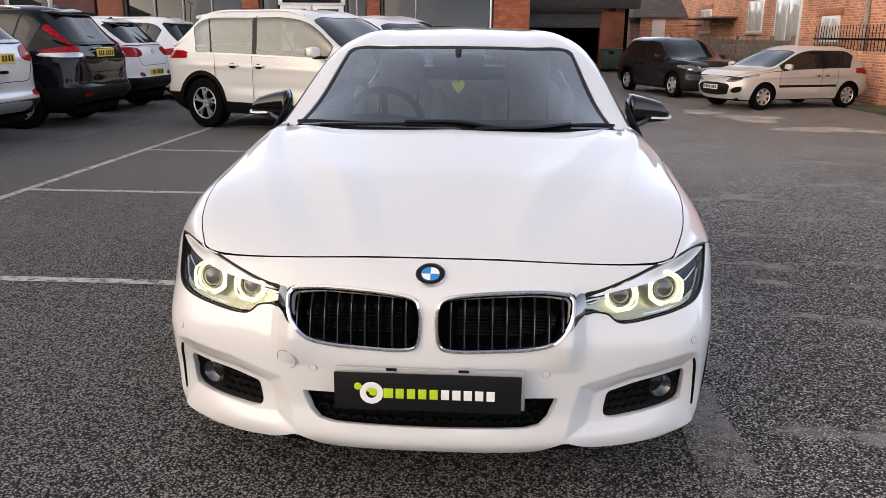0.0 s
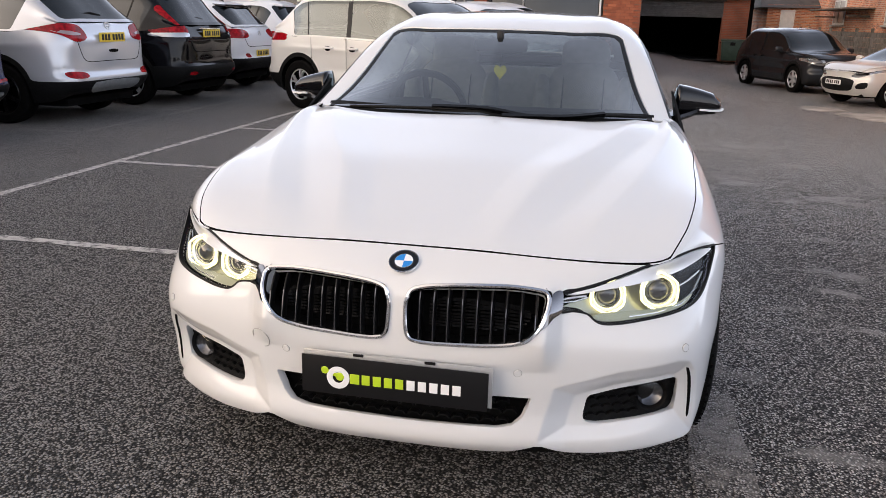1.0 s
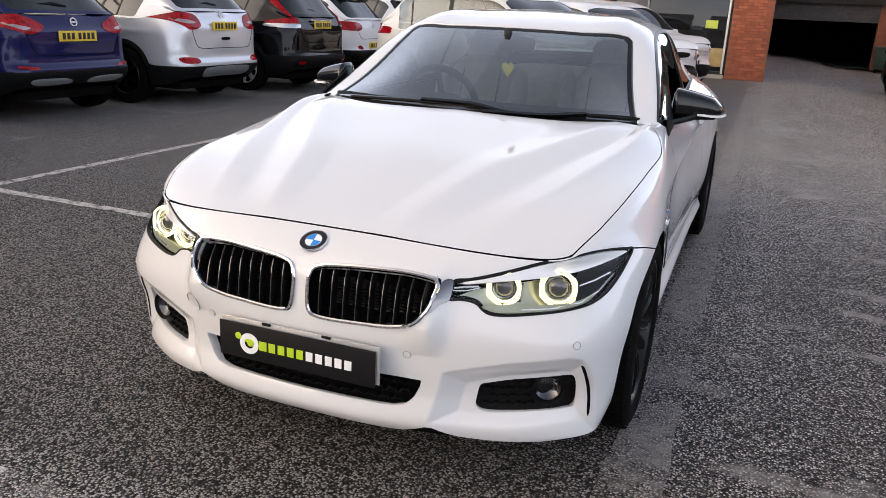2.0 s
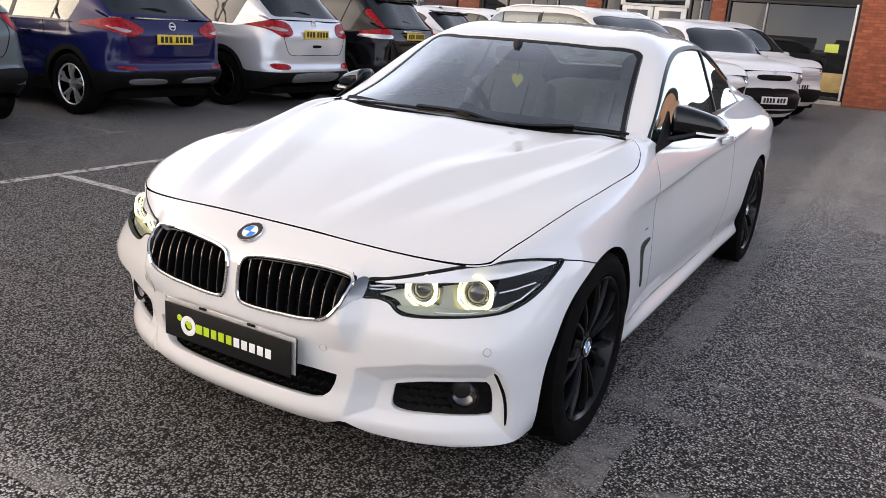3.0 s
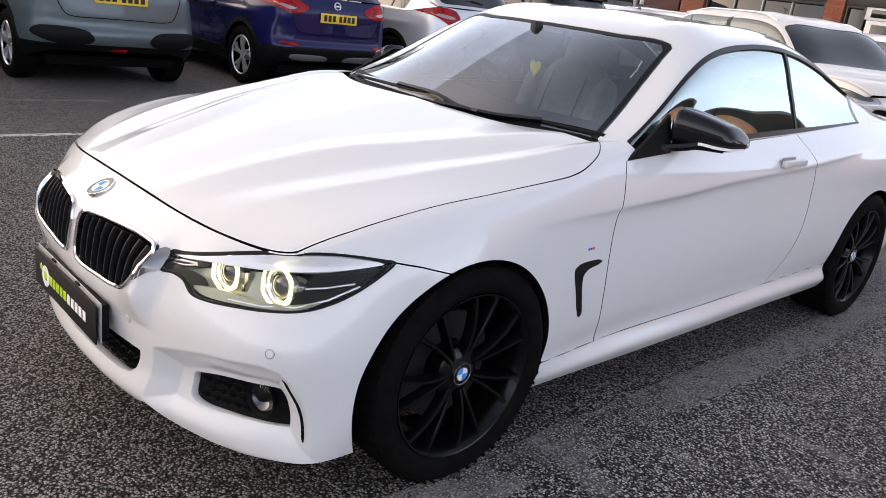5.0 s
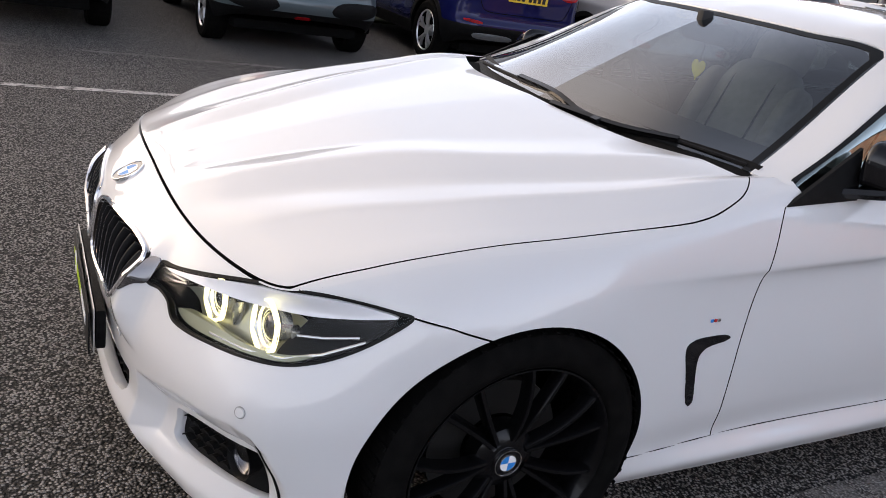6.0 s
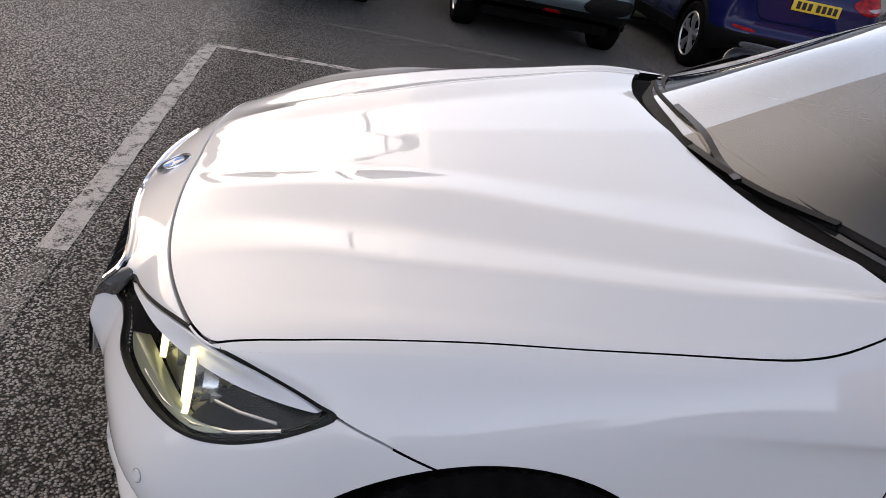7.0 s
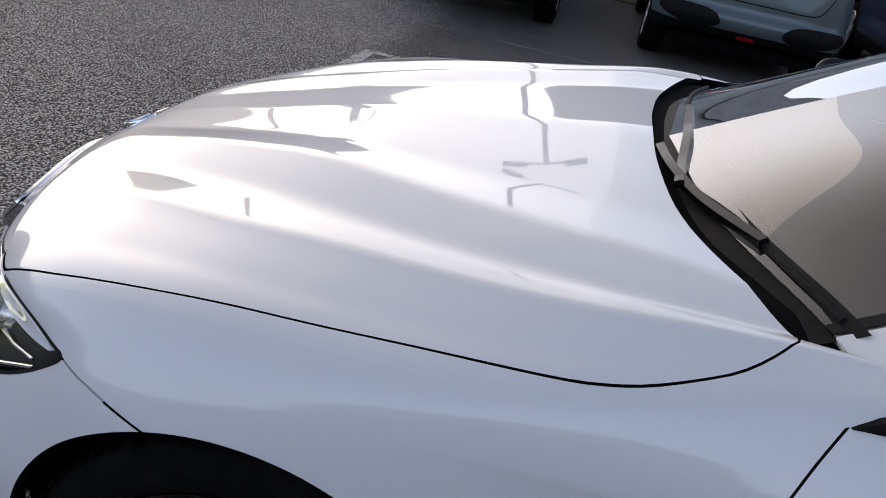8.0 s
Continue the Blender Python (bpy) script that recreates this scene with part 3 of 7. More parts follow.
def sweep(path, section, closed=False, up=None):
    """Verts and faces of a closed 2D section carried along a 3D path. up: one vector or one for each point."""
    path = np.asarray(path, float)
    k = len(path)
    v, f = [], []
    m = len(section)
    for i in range(k):
        a, b = (path[(i - 1) % k], path[(i + 1) % k]) if closed else (path[max(i - 1, 0)], path[min(i + 1, k - 1)])
        d = b - a
        d = d / max(np.linalg.norm(d), 1e-9)
        u = np.array((0, 0, 1.0)) if up is None else np.asarray(up[i] if np.ndim(up) > 1 else up, float)
        sde = np.cross(d, u)
        if np.linalg.norm(sde) < 1e-6:
            sde = np.cross(d, (1.0, 0, 0))
        sde = sde / np.linalg.norm(sde)
        w = np.cross(sde, d)
        for x, y in section:
            v.append(path[i] + sde * x + w * y)
    for i in range(k if closed else k - 1):
        for j in range(m):
            f.append((i * m + j, i * m + (j + 1) % m, ((i + 1) % k) * m + (j + 1) % m, ((i + 1) % k) * m + j))
    if not closed:
        f.append(tuple(range(m))[::-1])
        f.append(tuple((k - 1) * m + j for j in range(m)))
    return v, f


def swept(name, path, section, mat, parent=None, closed=False, up=None, label=""):
    v, f = sweep(path, section, closed, up)
    bm = bmesh.new()
    vs = [bm.verts.new(tuple(map(float, q))) for q in v]
    for q in f:
        bm.faces.new([vs[i] for i in q])
    bmesh.ops.recalc_face_normals(bm, faces=bm.faces[:])
    return ended(bm, name, mat, parent, label)


def ring_section(rx, ry=None, n=8):
    ry = ry or rx
    return [(rx * math.cos(2 * math.pi * i / n), ry * math.sin(2 * math.pi * i / n)) for i in range(n)]


def thing(name, label, category, group="", at=(0, 0, 0), rz=0.0, kind=""):
    e = new(name)
    e.matrix_world = pose(*at, 0, 0, rz)
    e.empty_display_size = 0.1
    return tagged(e, label, category, group, kind)


# ---------- the white coupe ----------
coupe = thing("coupe_car", "glossy white two-door coupe parked on dark asphalt", "car")

# stations along the flank, from the middle of the nose round to the middle of the tail
ST = [0, 0.2, 0.43, 0.66, 0.84, 1.02, 1.18, 1.44, 1.76, 2.08, 2.75, 3.5, 4.26, 4.75, 5.2, 5.75, 6.2]
# feature lines from the lower edge upwards: heights and depths of the nose, corner, wing, door and tail
LIP = [(0, .10, .14), (.2, .105, .14), (.42, .14, .14), (.62, .205, .14), (.76, .285, .14), (.822, .345, .15), (.83, .46, .15), (.835, .8, .17), (.855, 1.12, .195), (.862, 1.43, .20), (.862, 2.1, .20), (.866, 2.85, .21), (.86, 3.61, .22), (.84, 4.1, .26), (.76, 4.4, .28), (.40, 4.58, .29), (0, 4.60, .29)]
EDGE = [(0, .042, .205), (.2, .050, .205), (.42, .088, .205), (.62, .165, .20), (.755, .252, .205), (.835, .345, .21), (.852, .47, .215), (.862, .8, .23), (.878, 1.12, .238), (.884, 1.43, .245), (.884, 2.1, .25), (.888, 2.85, .26), (.89, 3.61, .27), (.86, 4.1, .32), (.77, 4.45, .34), (.40, 4.63, .35), (0, 4.65, .35)]
MOUTH = [(0, .055, .30), (.2, .063, .30), (.42, .095, .30), (.62, .168, .30), (.76, .248, .30), (.848, .36, .30), (.872, .5, .30), (.882, .8, .31), (.882, 1.12, .305), (.862, 1.43, .30), (.860, 2.1, .305), (.868, 2.85, .315), (.882, 3.61, .34), (.868, 4.1, .41), (.78, 4.48, .43), (.40, 4.655, .44), (0, 4.675, .44)]
RIDGE = [(0, .040, .40), (.2, .048, .40), (.42, .083, .40), (.62, .148, .40), (.765, .225, .40), (.853, .355, .40), (.888, .53, .405), (.900, .8, .42), (.895, 1.12, .40), (.880, 1.43, .40), (.868, 2.1, .40), (.882, 2.85, .41), (.905, 3.61, .44), (.885, 4.1, .51), (.79, 4.49, .52), (.40, 4.665, .52), (0, 4.685, .52)]
WAIST = [(0, .030, .49), (.2, .039, .49), (.42, .078, .49), (.62, .146, .49), (.768, .225, .49), (.858, .365, .49), (.900, .55, .505), (.911, .8, .53), (.899, 1.12, .52), (.885, 1.43, .52), (.880, 2.1, .52), (.893, 2.85, .53), (.912, 3.61, .55), (.89, 4.1, .61), (.79, 4.49, .62), (.40, 4.66, .62), (0, 4.68, .62)]
LAMP_LOW = [(0, .038, .58), (.2, .047, .58), (.42, .100, .575), (.62, .182, .575), (.772, .290, .585), (.850, .420, .60), (.898, .56, .62), (.912, .8, .655), (.893, 1.12, .66), (.880, 1.43, .66), (.877, 2.1, .67), (.888, 2.85, .69), (.912, 3.61, .70), (.885, 4.1, .73), (.78, 4.48, .73), (.40, 4.65, .73), (0, 4.67, .73)]
LAMP_TOP = [(0, .062, .655), (.2, .072, .655), (.42, .130, .645), (.62, .225, .655), (.755, .360, .668), (.842, .480, .690), (.876, .57, .712), (.890, .8, .756), (.882, 1.12, .782), (.872, 1.43, .800), (.866, 2.1, .822), (.874, 2.85, .845), (.895, 3.61, .86), (.862, 4.1, .87), (.74, 4.46, .86), (.38, 4.61, .86), (0, 4.63, .86)]
CREST = [(0, .165, .728), (.2, .166, .7265), (.44, .190, .7145), (.62, .250, .700), (.716, .315, .704), (.780, .43, .752), (.815, .58, .794), (.840, .80, .824), (.852, 1.12, .855), (.824, 1.45, .910), (.79, 2.1, .942), (.757, 2.85, .962), (.718, 3.61, .99), (.69, 4.1, 1.0), (.62, 4.45, .985), (.33, 4.56, .99), (0, 4.58, .995)]
# bonnet lines
FOLD = [(.47, .198, .713), (.515, .38, .772), (.585, .57, .814), (.655, .80, .857), (.727, 1.10, .902), (.752, 1.42, .947)]
RIB = [(.22, .166, .726), (.25, .30, .769), (.32, .56, .837), (.42, .80, .884), (.54, 1.08, .925), (.63, 1.37, .955)]
SPINE = [(0, .165, .728), (0, .28, .770), (0, .54, .842), (0, .80, .899), (0, 1.06, .941), (0, 1.33, .974)]
ROWS_UP = [0, .065, .15, .25, .345, .44, .545, .65, .83, 1.07, 1.42]


def guide(i, n):
    """The neighbour line that gives the flank its slope at the crest."""
    c = np.array(CREST[i], float)
    if i < 4:
        return c + np.array((0, .15, .048))
    if i < 10:
        return np.array(FOLD[i - 4], float)
    w = np.array((-c[0] * .14, 0, .10)) if i < 14 else np.array((-c[0] * .1, -.16, .02))
    return c + w


def skin(lines, st, rows, step, keep_rows, per=12, full=0):
    fine, coarse = step if isinstance(step, tuple) else (step, step)
    ua = np.unique(np.concatenate([np.linspace(a, b, max(2, int(round((b - a) / (fine if b < 1.2 else coarse))) + 1)) for a, b in zip(st, st[1:])]))
    va = np.unique(np.concatenate([np.linspace(a, b, per + 1) for a, b in zip(rows, rows[1:])]))
    va = va[(va >= keep_rows[0] - 1e-9) & (va <= keep_rows[1] + 1e-9)]
    along = np.stack([spline(ST if i < full else st, np.array(ln, float), ua) for i, ln in enumerate(lines)])
    return np.swapaxes(hermite(rows, along, va), 0, 1), ua, va


guides = [guide(i, len(ST)) for i in range(len(ST))]
FLANK = [LIP, EDGE, MOUTH, RIDGE, WAIST, LAMP_LOW, LAMP_TOP, CREST]
g, ua, va = skin(FLANK + [guides], ST, ROWS_UP[:9], (0.0065, 0.02), (0, ROWS_UP[7]), per=20)
# the four-sided funnel round each fog lamp, and the swage along the door
front = g[:, :, 1] < 0.5
gx, gz = g[:, :, 0], g[:, :, 2]
funnel = np.minimum.reduce([
    (np.interp(gx, [.36, .40, .456, .60, .755, .80, .83], [.345, .372, .392, .428, .447, .436, .42]) - gz) / .068,
    (np.interp(gz, [.2, .256, .34, .40, .43, .45], [.830, .829, .824, .812, .794, .77]) - gx) / .040,
    (gx - np.interp(gz, [.18, .22, .289, .337, .37], [.386, .392, .406, .420, .426])) / .075,
    (gz - np.interp(gx, [.38, .42, .47, .55, .82], [.225, .198, .168, .158, .172])) / .088])
push = np.where(front, np.clip(funnel, 0, 1), 0) * 0.036
door_line = np.interp(g[:, :, 1], [1.0, 1.4, 1.8, 2.12, 2.76, 3.29, 3.9], [.762, .772, .788, .812, .840, .882, .93])
below_line = np.maximum(door_line - g[:, :, 2], 0)
crease = np.exp(-below_line / .17) * (1 - np.exp(-below_line / .022)) * np.interp(g[:, :, 1], [.95, 1.7, 3.2, 3.85], [0, 1, 1, 0])
g[:, :, 0] -= np.where(g[:, :, 0] > .6, .026 * crease, 0)     # the hollow below the shoulder crease
swell = np.where(front, np.interp(g[:, :, 0], [.20, .30, .385, .398, .438, .455], [0, .35, 1, 1, .12, 0]) * np.interp(g[:, :, 2], [.43, .52, .60, .655, .70], [0, 1, 1, .35, 0]), 0)
g[:, :, 1] -= .034 * swell                     # the nose stands proud round the grilles
flat = grid_sheet(g, ua, va)
g = g - flat.n.reshape(g.shape) * push[:, :, None]
flank = grid_sheet(g, ua, va)

WHEEL_F, WHEEL_R, WHEEL_Z, ARCH = 0.798, 3.608, 0.333, 0.358


def arch_dist(s, grow=0.0):
    f = np.hypot(s.p[:, 1] - WHEEL_F + .02, s.p[:, 2] - WHEEL_Z)
    r = np.hypot(s.p[:, 1] - WHEEL_R, s.p[:, 2] - WHEEL_Z)
    return np.minimum(f, r) - ARCH - grow


# openings, seen from the front (x, z)
KIDNEY = rounded([(.023, .575), (.026, .618), (.048, .645), (.14, .657), (.28, .659), (.372, .651), (.394, .642), (.399, .622), (.385, .572), (.345, .528), (.27, .509), (.15, .502), (.06, .503), (.030, .520)], 6)
LAMP = rounded([(.431, .598), (.431, .642), (.470, .6495), (.512, .659), (.582, .678), (.633, .692), (.675, .7005), (.720, .7075), (.763, .7150), (.803, .7140), (.838, .7085), (.856, .7030), (.850, .672), (.834, .630), (.812, .600), (.777, .581), (.717, .570), (.655, .564), (.590, .559), (.545, .5605), (.522, .570), (.500, .588), (.465, .596)], 5)
FOG = rounded([(.510, .270), (.512, .300), (.520, .334), (.545, .343), (.608, .357), (.690, .367), (.748, .371), (.766, .360), (.769, .310), (.767, .262), (.755, .256), (.690, .252), (.620, .249), (.556, .248), (.525, .254)], 3)
SLIT = rounded([(.784, .410), (.793, .405), (.804, .36), (.8105, .30), (.8115, .240), (.8055, .234), (.802, .30), (.793, .37)], 4)
INTAKE = [(-.1, .352), (.30, .352), (.370, .349), (.362, .32), (.346, .287), (.322, .266), (.28, .2575), (-.1, .2565)]
GAP_WING = [(.30, .712), (.51, .7045), (.575, .694), (.645, .675), (.70, .66)]
GAP_DOOR = rounded([(1.478, .925), (1.445, .86), (1.420, .78), (1.403, .66), (1.398, .55), (1.408, .42), (1.432, .298)], 6, False)
GAP_REAR = rounded([(2.83, .975), (2.87, .80), (2.85, .60), (2.78, .44), (2.66, .318)], 6, False)
GAP_SILL = [(1.10, .293), (1.43, .298), (2.1, .304), (2.7, .318), (3.30, .34)]


def open_dist(s, grow=0.0):
    x, y, z = s.p.T
    d = np.full(len(x), 9.0)
    for poly in (KIDNEY, LAMP, FOG, INTAKE):
        q = -poly_dist(x, z, poly)
        d = np.minimum(d, np.where(y < 0.62, q, 9.0))
    return d + grow


body = clip(flank, arch_dist(flank))
zb = np.interp(body.p[:, 0], [0, .27, .315, .35, .385, .405, .43, .47, .55, .69, .82, .9], [.172, .170, .174, .188, .203, .203, .190, .172, .162, .155, .17, .17])
body = clip(body, np.where(body.p[:, 1] < 0.62, body.p[:, 2] - zb, 1.0))
body = clip(body, open_dist(body))


def wing_side(s):
    """Positive on the wing, negative on the bumper."""
    y, z = s.p[:, 1], s.p[:, 2]
    zl = np.interp(y, [p[0] for p in GAP_WING], [p[1] for p in GAP_WING])
    zl = np.where(y < .322, .95, zl)
    d = z - zl
    return np.where(y > .70, np.minimum(0.3, (y - .70) * 3 + 0.02), d)


HALF_GAP = 0.0020
bumper = clip(body, -wing_side(body) - HALF_GAP)
rest = clip(body, wing_side(body) - HALF_GAP)
rest = clip(rest, line_dist(rest.p[:, 1], rest.p[:, 2], GAP_SILL) - HALF_GAP * 0.8)
sill_z = np.interp(rest.p[:, 1], [p[0] for p in GAP_SILL], [p[1] for p in GAP_SILL])
below = np.where((rest.p[:, 1] > 0.9) & (rest.p[:, 1] < 3.5), sill_z - rest.p[:, 2], -1.0)
skirt = clip(rest, below)
upper = clip(rest, -below)


def door_front(s):
    return np.interp(-s.p[:, 2], [-p[1] for p in GAP_DOOR], [p[0] for p in GAP_DOOR])


def door_rear(s):
    return np.interp(-s.p[:, 2], [-p[1] for p in GAP_REAR], [p[0] for p in GAP_REAR])


wing_low = clip(upper, door_front(upper) - upper.p[:, 1] - HALF_GAP)
aft = clip(upper, upper.p[:, 1] - door_front(upper) - HALF_GAP)
door = clip(aft, door_rear(aft) - aft.p[:, 1] - HALF_GAP)
quarter = clip(aft, aft.p[:, 1] - door_rear(aft) - HALF_GAP)

# bonnet and the tops of the wings
tu = ST[4:10] + [2.17]
g, ua2, va2 = skin([LAMP_TOP, CREST, FOLD + [(.742, 1.53, .950)], RIB + [(.65, 1.49, .958)], SPINE + [(0, 1.41, .972)]], tu, ROWS_UP[6:], 0.02, (ROWS_UP[7], ROWS_UP[10]), per=16, full=2)
for row, height, reach in ((ROWS_UP[8], .0185, .10), (ROWS_UP[9], .0170, .12)):
    t = np.clip(1 - np.abs(va2 - row) / reach, 0, 1)
    fade = np.clip((ua2 - tu[0]) / 0.25, 0, 1) * np.clip((tu[-1] + .2 - ua2) / 0.4, 0, 1)
    g[:, :, 2] += height * fade[:, None] * (np.sqrt(t * t + 0.0015) - math.sqrt(0.0015))[None, :]
edge_line = spline(ST, np.array(CREST, float), np.linspace(0, .84, 60))
pull = np.zeros_like(g[0])
for k in (1, 2):
    pull[:, k] = np.interp(g[0, :, 0], edge_line[:, 0], edge_line[:, k]) - g[0, :, k]
g = g + pull[None] * (np.clip(1 - (ua2 - ua2[0]) / .10, 0, 1) ** 2)[:, None, None]      # the leading edge lies on the crest
g[:, -1, 0] = 0
deck = grid_sheet(g, ua2, va2)
BONNET = [(.722, .333), (.745, .386), (.770, .463), (.798, .615), (.8125, .79), (.8215, .97), (.832, 1.13), (.832, 1.20), (.823, 1.265), (.798, 1.345), (.767, 1.390), (.727, 1.418), (.68, 1.390), (.574, 1.342), (.479, 1.309), (.351, 1.278), (.163, 1.258), (0, 1.254)]
crest_line = spline(ST, np.array(CREST, float), np.linspace(0, .835, 42))
lead = np.array([(x, y + .0048) for x, y, z in crest_line])
bonnet_outline = np.vstack([lead, rounded([lead[-1]] + BONNET, 5, False)[1:]])
bonnet_outline = np.vstack([bonnet_outline, [(-.2, 1.254), (-.2, .1685)]])
dd = poly_dist(deck.p[:, 0], deck.p[:, 1], bonnet_outline)
bonnet = clip(deck, dd - HALF_GAP * 0.8)
cowl_y = np.interp(deck.p[:, 0], [0, .163, .351, .479, .574, .66, .70, .9], [1.254, 1.258, 1.278, 1.309, 1.342, 1.40, 1.5, 1.6])
wing_top = clip(deck, np.minimum(-dd - HALF_GAP * 0.8, cowl_y - deck.p[:, 1] + 0.06))
wing_top = clip(wing_top, wing_top.p[:, 0] - np.interp(wing_top.p[:, 1], [1.30, 1.38, 1.412, 1.48, 1.56], [.66, .70, .7275, .735, .745]))


def joined(a, b):
    off = len(a.p)
    return Sheet(np.vstack([a.p, b.p]), np.vstack([a.n, b.n]), np.vstack([a.a, b.a]), list(a.faces) + [tuple(i + off for i in f) for f in b.faces])


# greenhouse
GU = [1.45, 1.75, 2.05, 2.45, 2.85, 3.2, 3.75, 4.1, 4.5]
BELT = [(.822, 1.45, .912), (.805, 1.75, .927), (.79, 2.05, .94), (.775, 2.45, .952), (.757, 2.85, .962), (.742, 3.2, .975), (.712, 3.75, .995), (.69, 4.1, 1.0), (.60, 4.47, .985)]
MID = [(.798, 1.49, .93), (.762, 1.76, 1.0), (.735, 2.06, 1.085), (.70, 2.45, 1.135), (.685, 2.85, 1.135), (.675, 3.2, 1.10), (.668, 3.74, 1.045), (.66, 4.1, 1.008), (.56, 4.49, .987)]
RAIL = [(.772, 1.495, .942), (.728, 1.745, 1.062), (.662, 2.045, 1.218), (.606, 2.45, 1.300), (.600, 2.85, 1.304), (.607, 3.2, 1.245), (.628, 3.73, 1.095), (.63, 4.1, 1.018), (.52, 4.51, .99)]
HEAD = [(.700, 1.470, .958), (.632, 1.715, 1.075), (.556, 2.058, 1.277), (.50, 2.45, 1.350), (.49, 2.85, 1.353), (.50, 3.2, 1.302), (.548, 3.75, 1.112), (.56, 4.1, 1.03), (.46, 4.53, .995)]
INNER = [(.40, 1.345, .968), (.36, 1.60, 1.112), (.315, 1.985, 1.296), (.28, 2.45, 1.372), (.28, 2.85, 1.376), (.28, 3.2, 1.335), (.30, 3.76, 1.128), (.3, 4.1, 1.04), (.25, 4.56, 1.0)]
CENTRE = [(0, 1.285, .970), (0, 1.56, 1.122), (0, 1.95, 1.301), (0, 2.45, 1.382), (0, 2.85, 1.386), (0, 3.2, 1.348), (0, 3.78, 1.135), (0, 4.12, 1.045), (0, 4.58, 1.0)]
GROWS = [0, .14, .28, .40, .68, .97]
g3, ua3, va3 = skin([BELT, MID, RAIL, HEAD, INNER, CENTRE], GU, GROWS, 0.03, (0, GROWS[-1]), per=10)
g3[:, -1, 0] = 0
house = grid_sheet(g3, ua3, va3)


def rounded_box(u, v, u0, u1, v0, v1, r):
    """Signed distance (positive inside) to a rounded rectangle."""
    cu, cv, hu, hv = (u0 + u1) / 2, (v0 + v1) / 2, (u1 - u0) / 2 - r, (v1 - v0) / 2 - r
    qu, qv = np.abs(u - cu) - hu, np.abs(v - cv) - hv
    return r - np.hypot(np.maximum(qu, 0), np.maximum(qv, 0)) - np.minimum(np.maximum(qu, qv), 0)


def screen_d(s):
    return rounded_box(s.a[:, 0], s.a[:, 1], 1.40, 2.042, GROWS[3] + .004, 1.6, .03)


def side_d(s, front=1.50, back=3.64):
    # the daylight opening: belt below, rail above, pointed at both ends
    u, v = s.a[:, 0], s.a[:, 1]
    return np.minimum(np.minimum(v - .012, GROWS[2] - .006 - v), np.minimum(u - front, back - u))


def rear_d(s):
    return rounded_box(s.a[:, 0], s.a[:, 1], 3.16, 3.74, GROWS[3] + .01, 1.6, .06)


shell = clip(house, -screen_d(house))
shell = clip(shell, -side_d(shell))
shell = clip(shell, -rear_d(shell))
windscreen = clip(house, screen_d(house) - .002)
side_glass = clip(house, side_d(house) - .004)
POST_U = 2.84


def along_side(grid, us, vs, u, v0, v1, n=14, out=0.0):
    """A line up the glasshouse at station u."""
    i = int(np.clip(np.searchsorted(us, u) - 1, 0, len(us) - 2))
    t = (u - us[i]) / (us[i + 1] - us[i])
    col = grid[i] * (1 - t) + grid[i + 1] * t
    line = np.array([[np.interp(v, vs, col[:, k]) for k in range(3)] for v in np.linspace(v0, v1, n)])
    return line + np.array((out, 0, out * .35))


side_frame_a = clip(house, np.minimum(side_d(house) + .011, np.where(house.a[:, 1] < .07, .006, .010) - side_d(house)))
rear_glass = clip(house, rear_d(house) - .002)
boot = clip(shell, shell.a[:, 0] - 3.80)
roof = clip(shell, 3.795 - shell.a[:, 0])

WHITE = M["white_paint"]
# turned-in edges of the white panels are near-black, painting the gaps' shade
panel("front_bumper", both(bumper), WHITE, coupe, "white sculpted front bumper", 0.03, M["gap"], lambda q: math.hypot(q[1] - .778, q[2] - .333) < .40)
panel("bonnet", both(bonnet), WHITE, coupe, "white bonnet with raised creases", 0.014, M["gap"])
for k, mk in ((0, lambda s: s), (1, mirrored)):
    panel("front_wing", mk(joined(wing_low, wing_top)), WHITE, coupe, "", 0.02, M["gap"])
    panel("door", mk(door), WHITE, coupe, "", 0.012, M["gap"])
    panel("rear_quarter", mk(quarter), WHITE, coupe, "", 0.02, M["gap"])
    panel("side_skirt", mk(skirt), WHITE, coupe, "", 0.01, M["gap"])
    panel("side_window", mk(offset(side_glass, -.006)), M["side_glass"], coupe, "tinted side glass", 0.0)
    swept("window_post", along_side(g3, ua3, va3, POST_U, .004, GROWS[2] - .006, 14, -.001) * ((1, 1, 1) if k == 0 else (-1, 1, 1)), [(-.010, -.006), (.010, -.006), (.010, .002), (-.010, .002)], M["satin_black"], coupe, False, (1 - 2 * k, 0, .5))
    panel("window_surround", mk(offset(side_frame_a, .002)), M["satin_black"], coupe, "black window surround", 0.012)
panel("roof", both(roof), WHITE, coupe, "", 0.012)
panel("headliner", both(offset(roof, -.022)), M["trim_black"], coupe, "dark cloth headlining", 0.0)
panel("boot_lid", both(boot), WHITE, coupe, "", 0.012)
panel("windscreen", both(offset(windscreen, -.003)), M["screen_glass"], coupe, "clear curved windscreen", 0.0)
panel("rear_window", both(offset(rear_glass, -.003)), M["side_glass"], coupe, "", 0.0)
# near-black sheet added behind the flanks so that gaps look shaded
under = offset(flank, -.016)
under = clip(under, np.minimum(arch_dist(under), open_dist(under, -.01)))
panel("inner_shell", both(under), M["gap"], coupe, "", 0.0)
# the same near-black filler under bonnet and scuttle, standing for shade
deck_under = offset(deck, -.018)
panel("engine_bay_cover", both(clip(deck_under, 1.58 - deck_under.p[:, 1])), M["gap"], coupe, "", 0.0)

# ---------- the coupe's fittings ----------
from mathutils.bvhtree import BVHTree
flank_tree = BVHTree.FromPolygons([tuple(p) for p in flank.p], flank.faces)


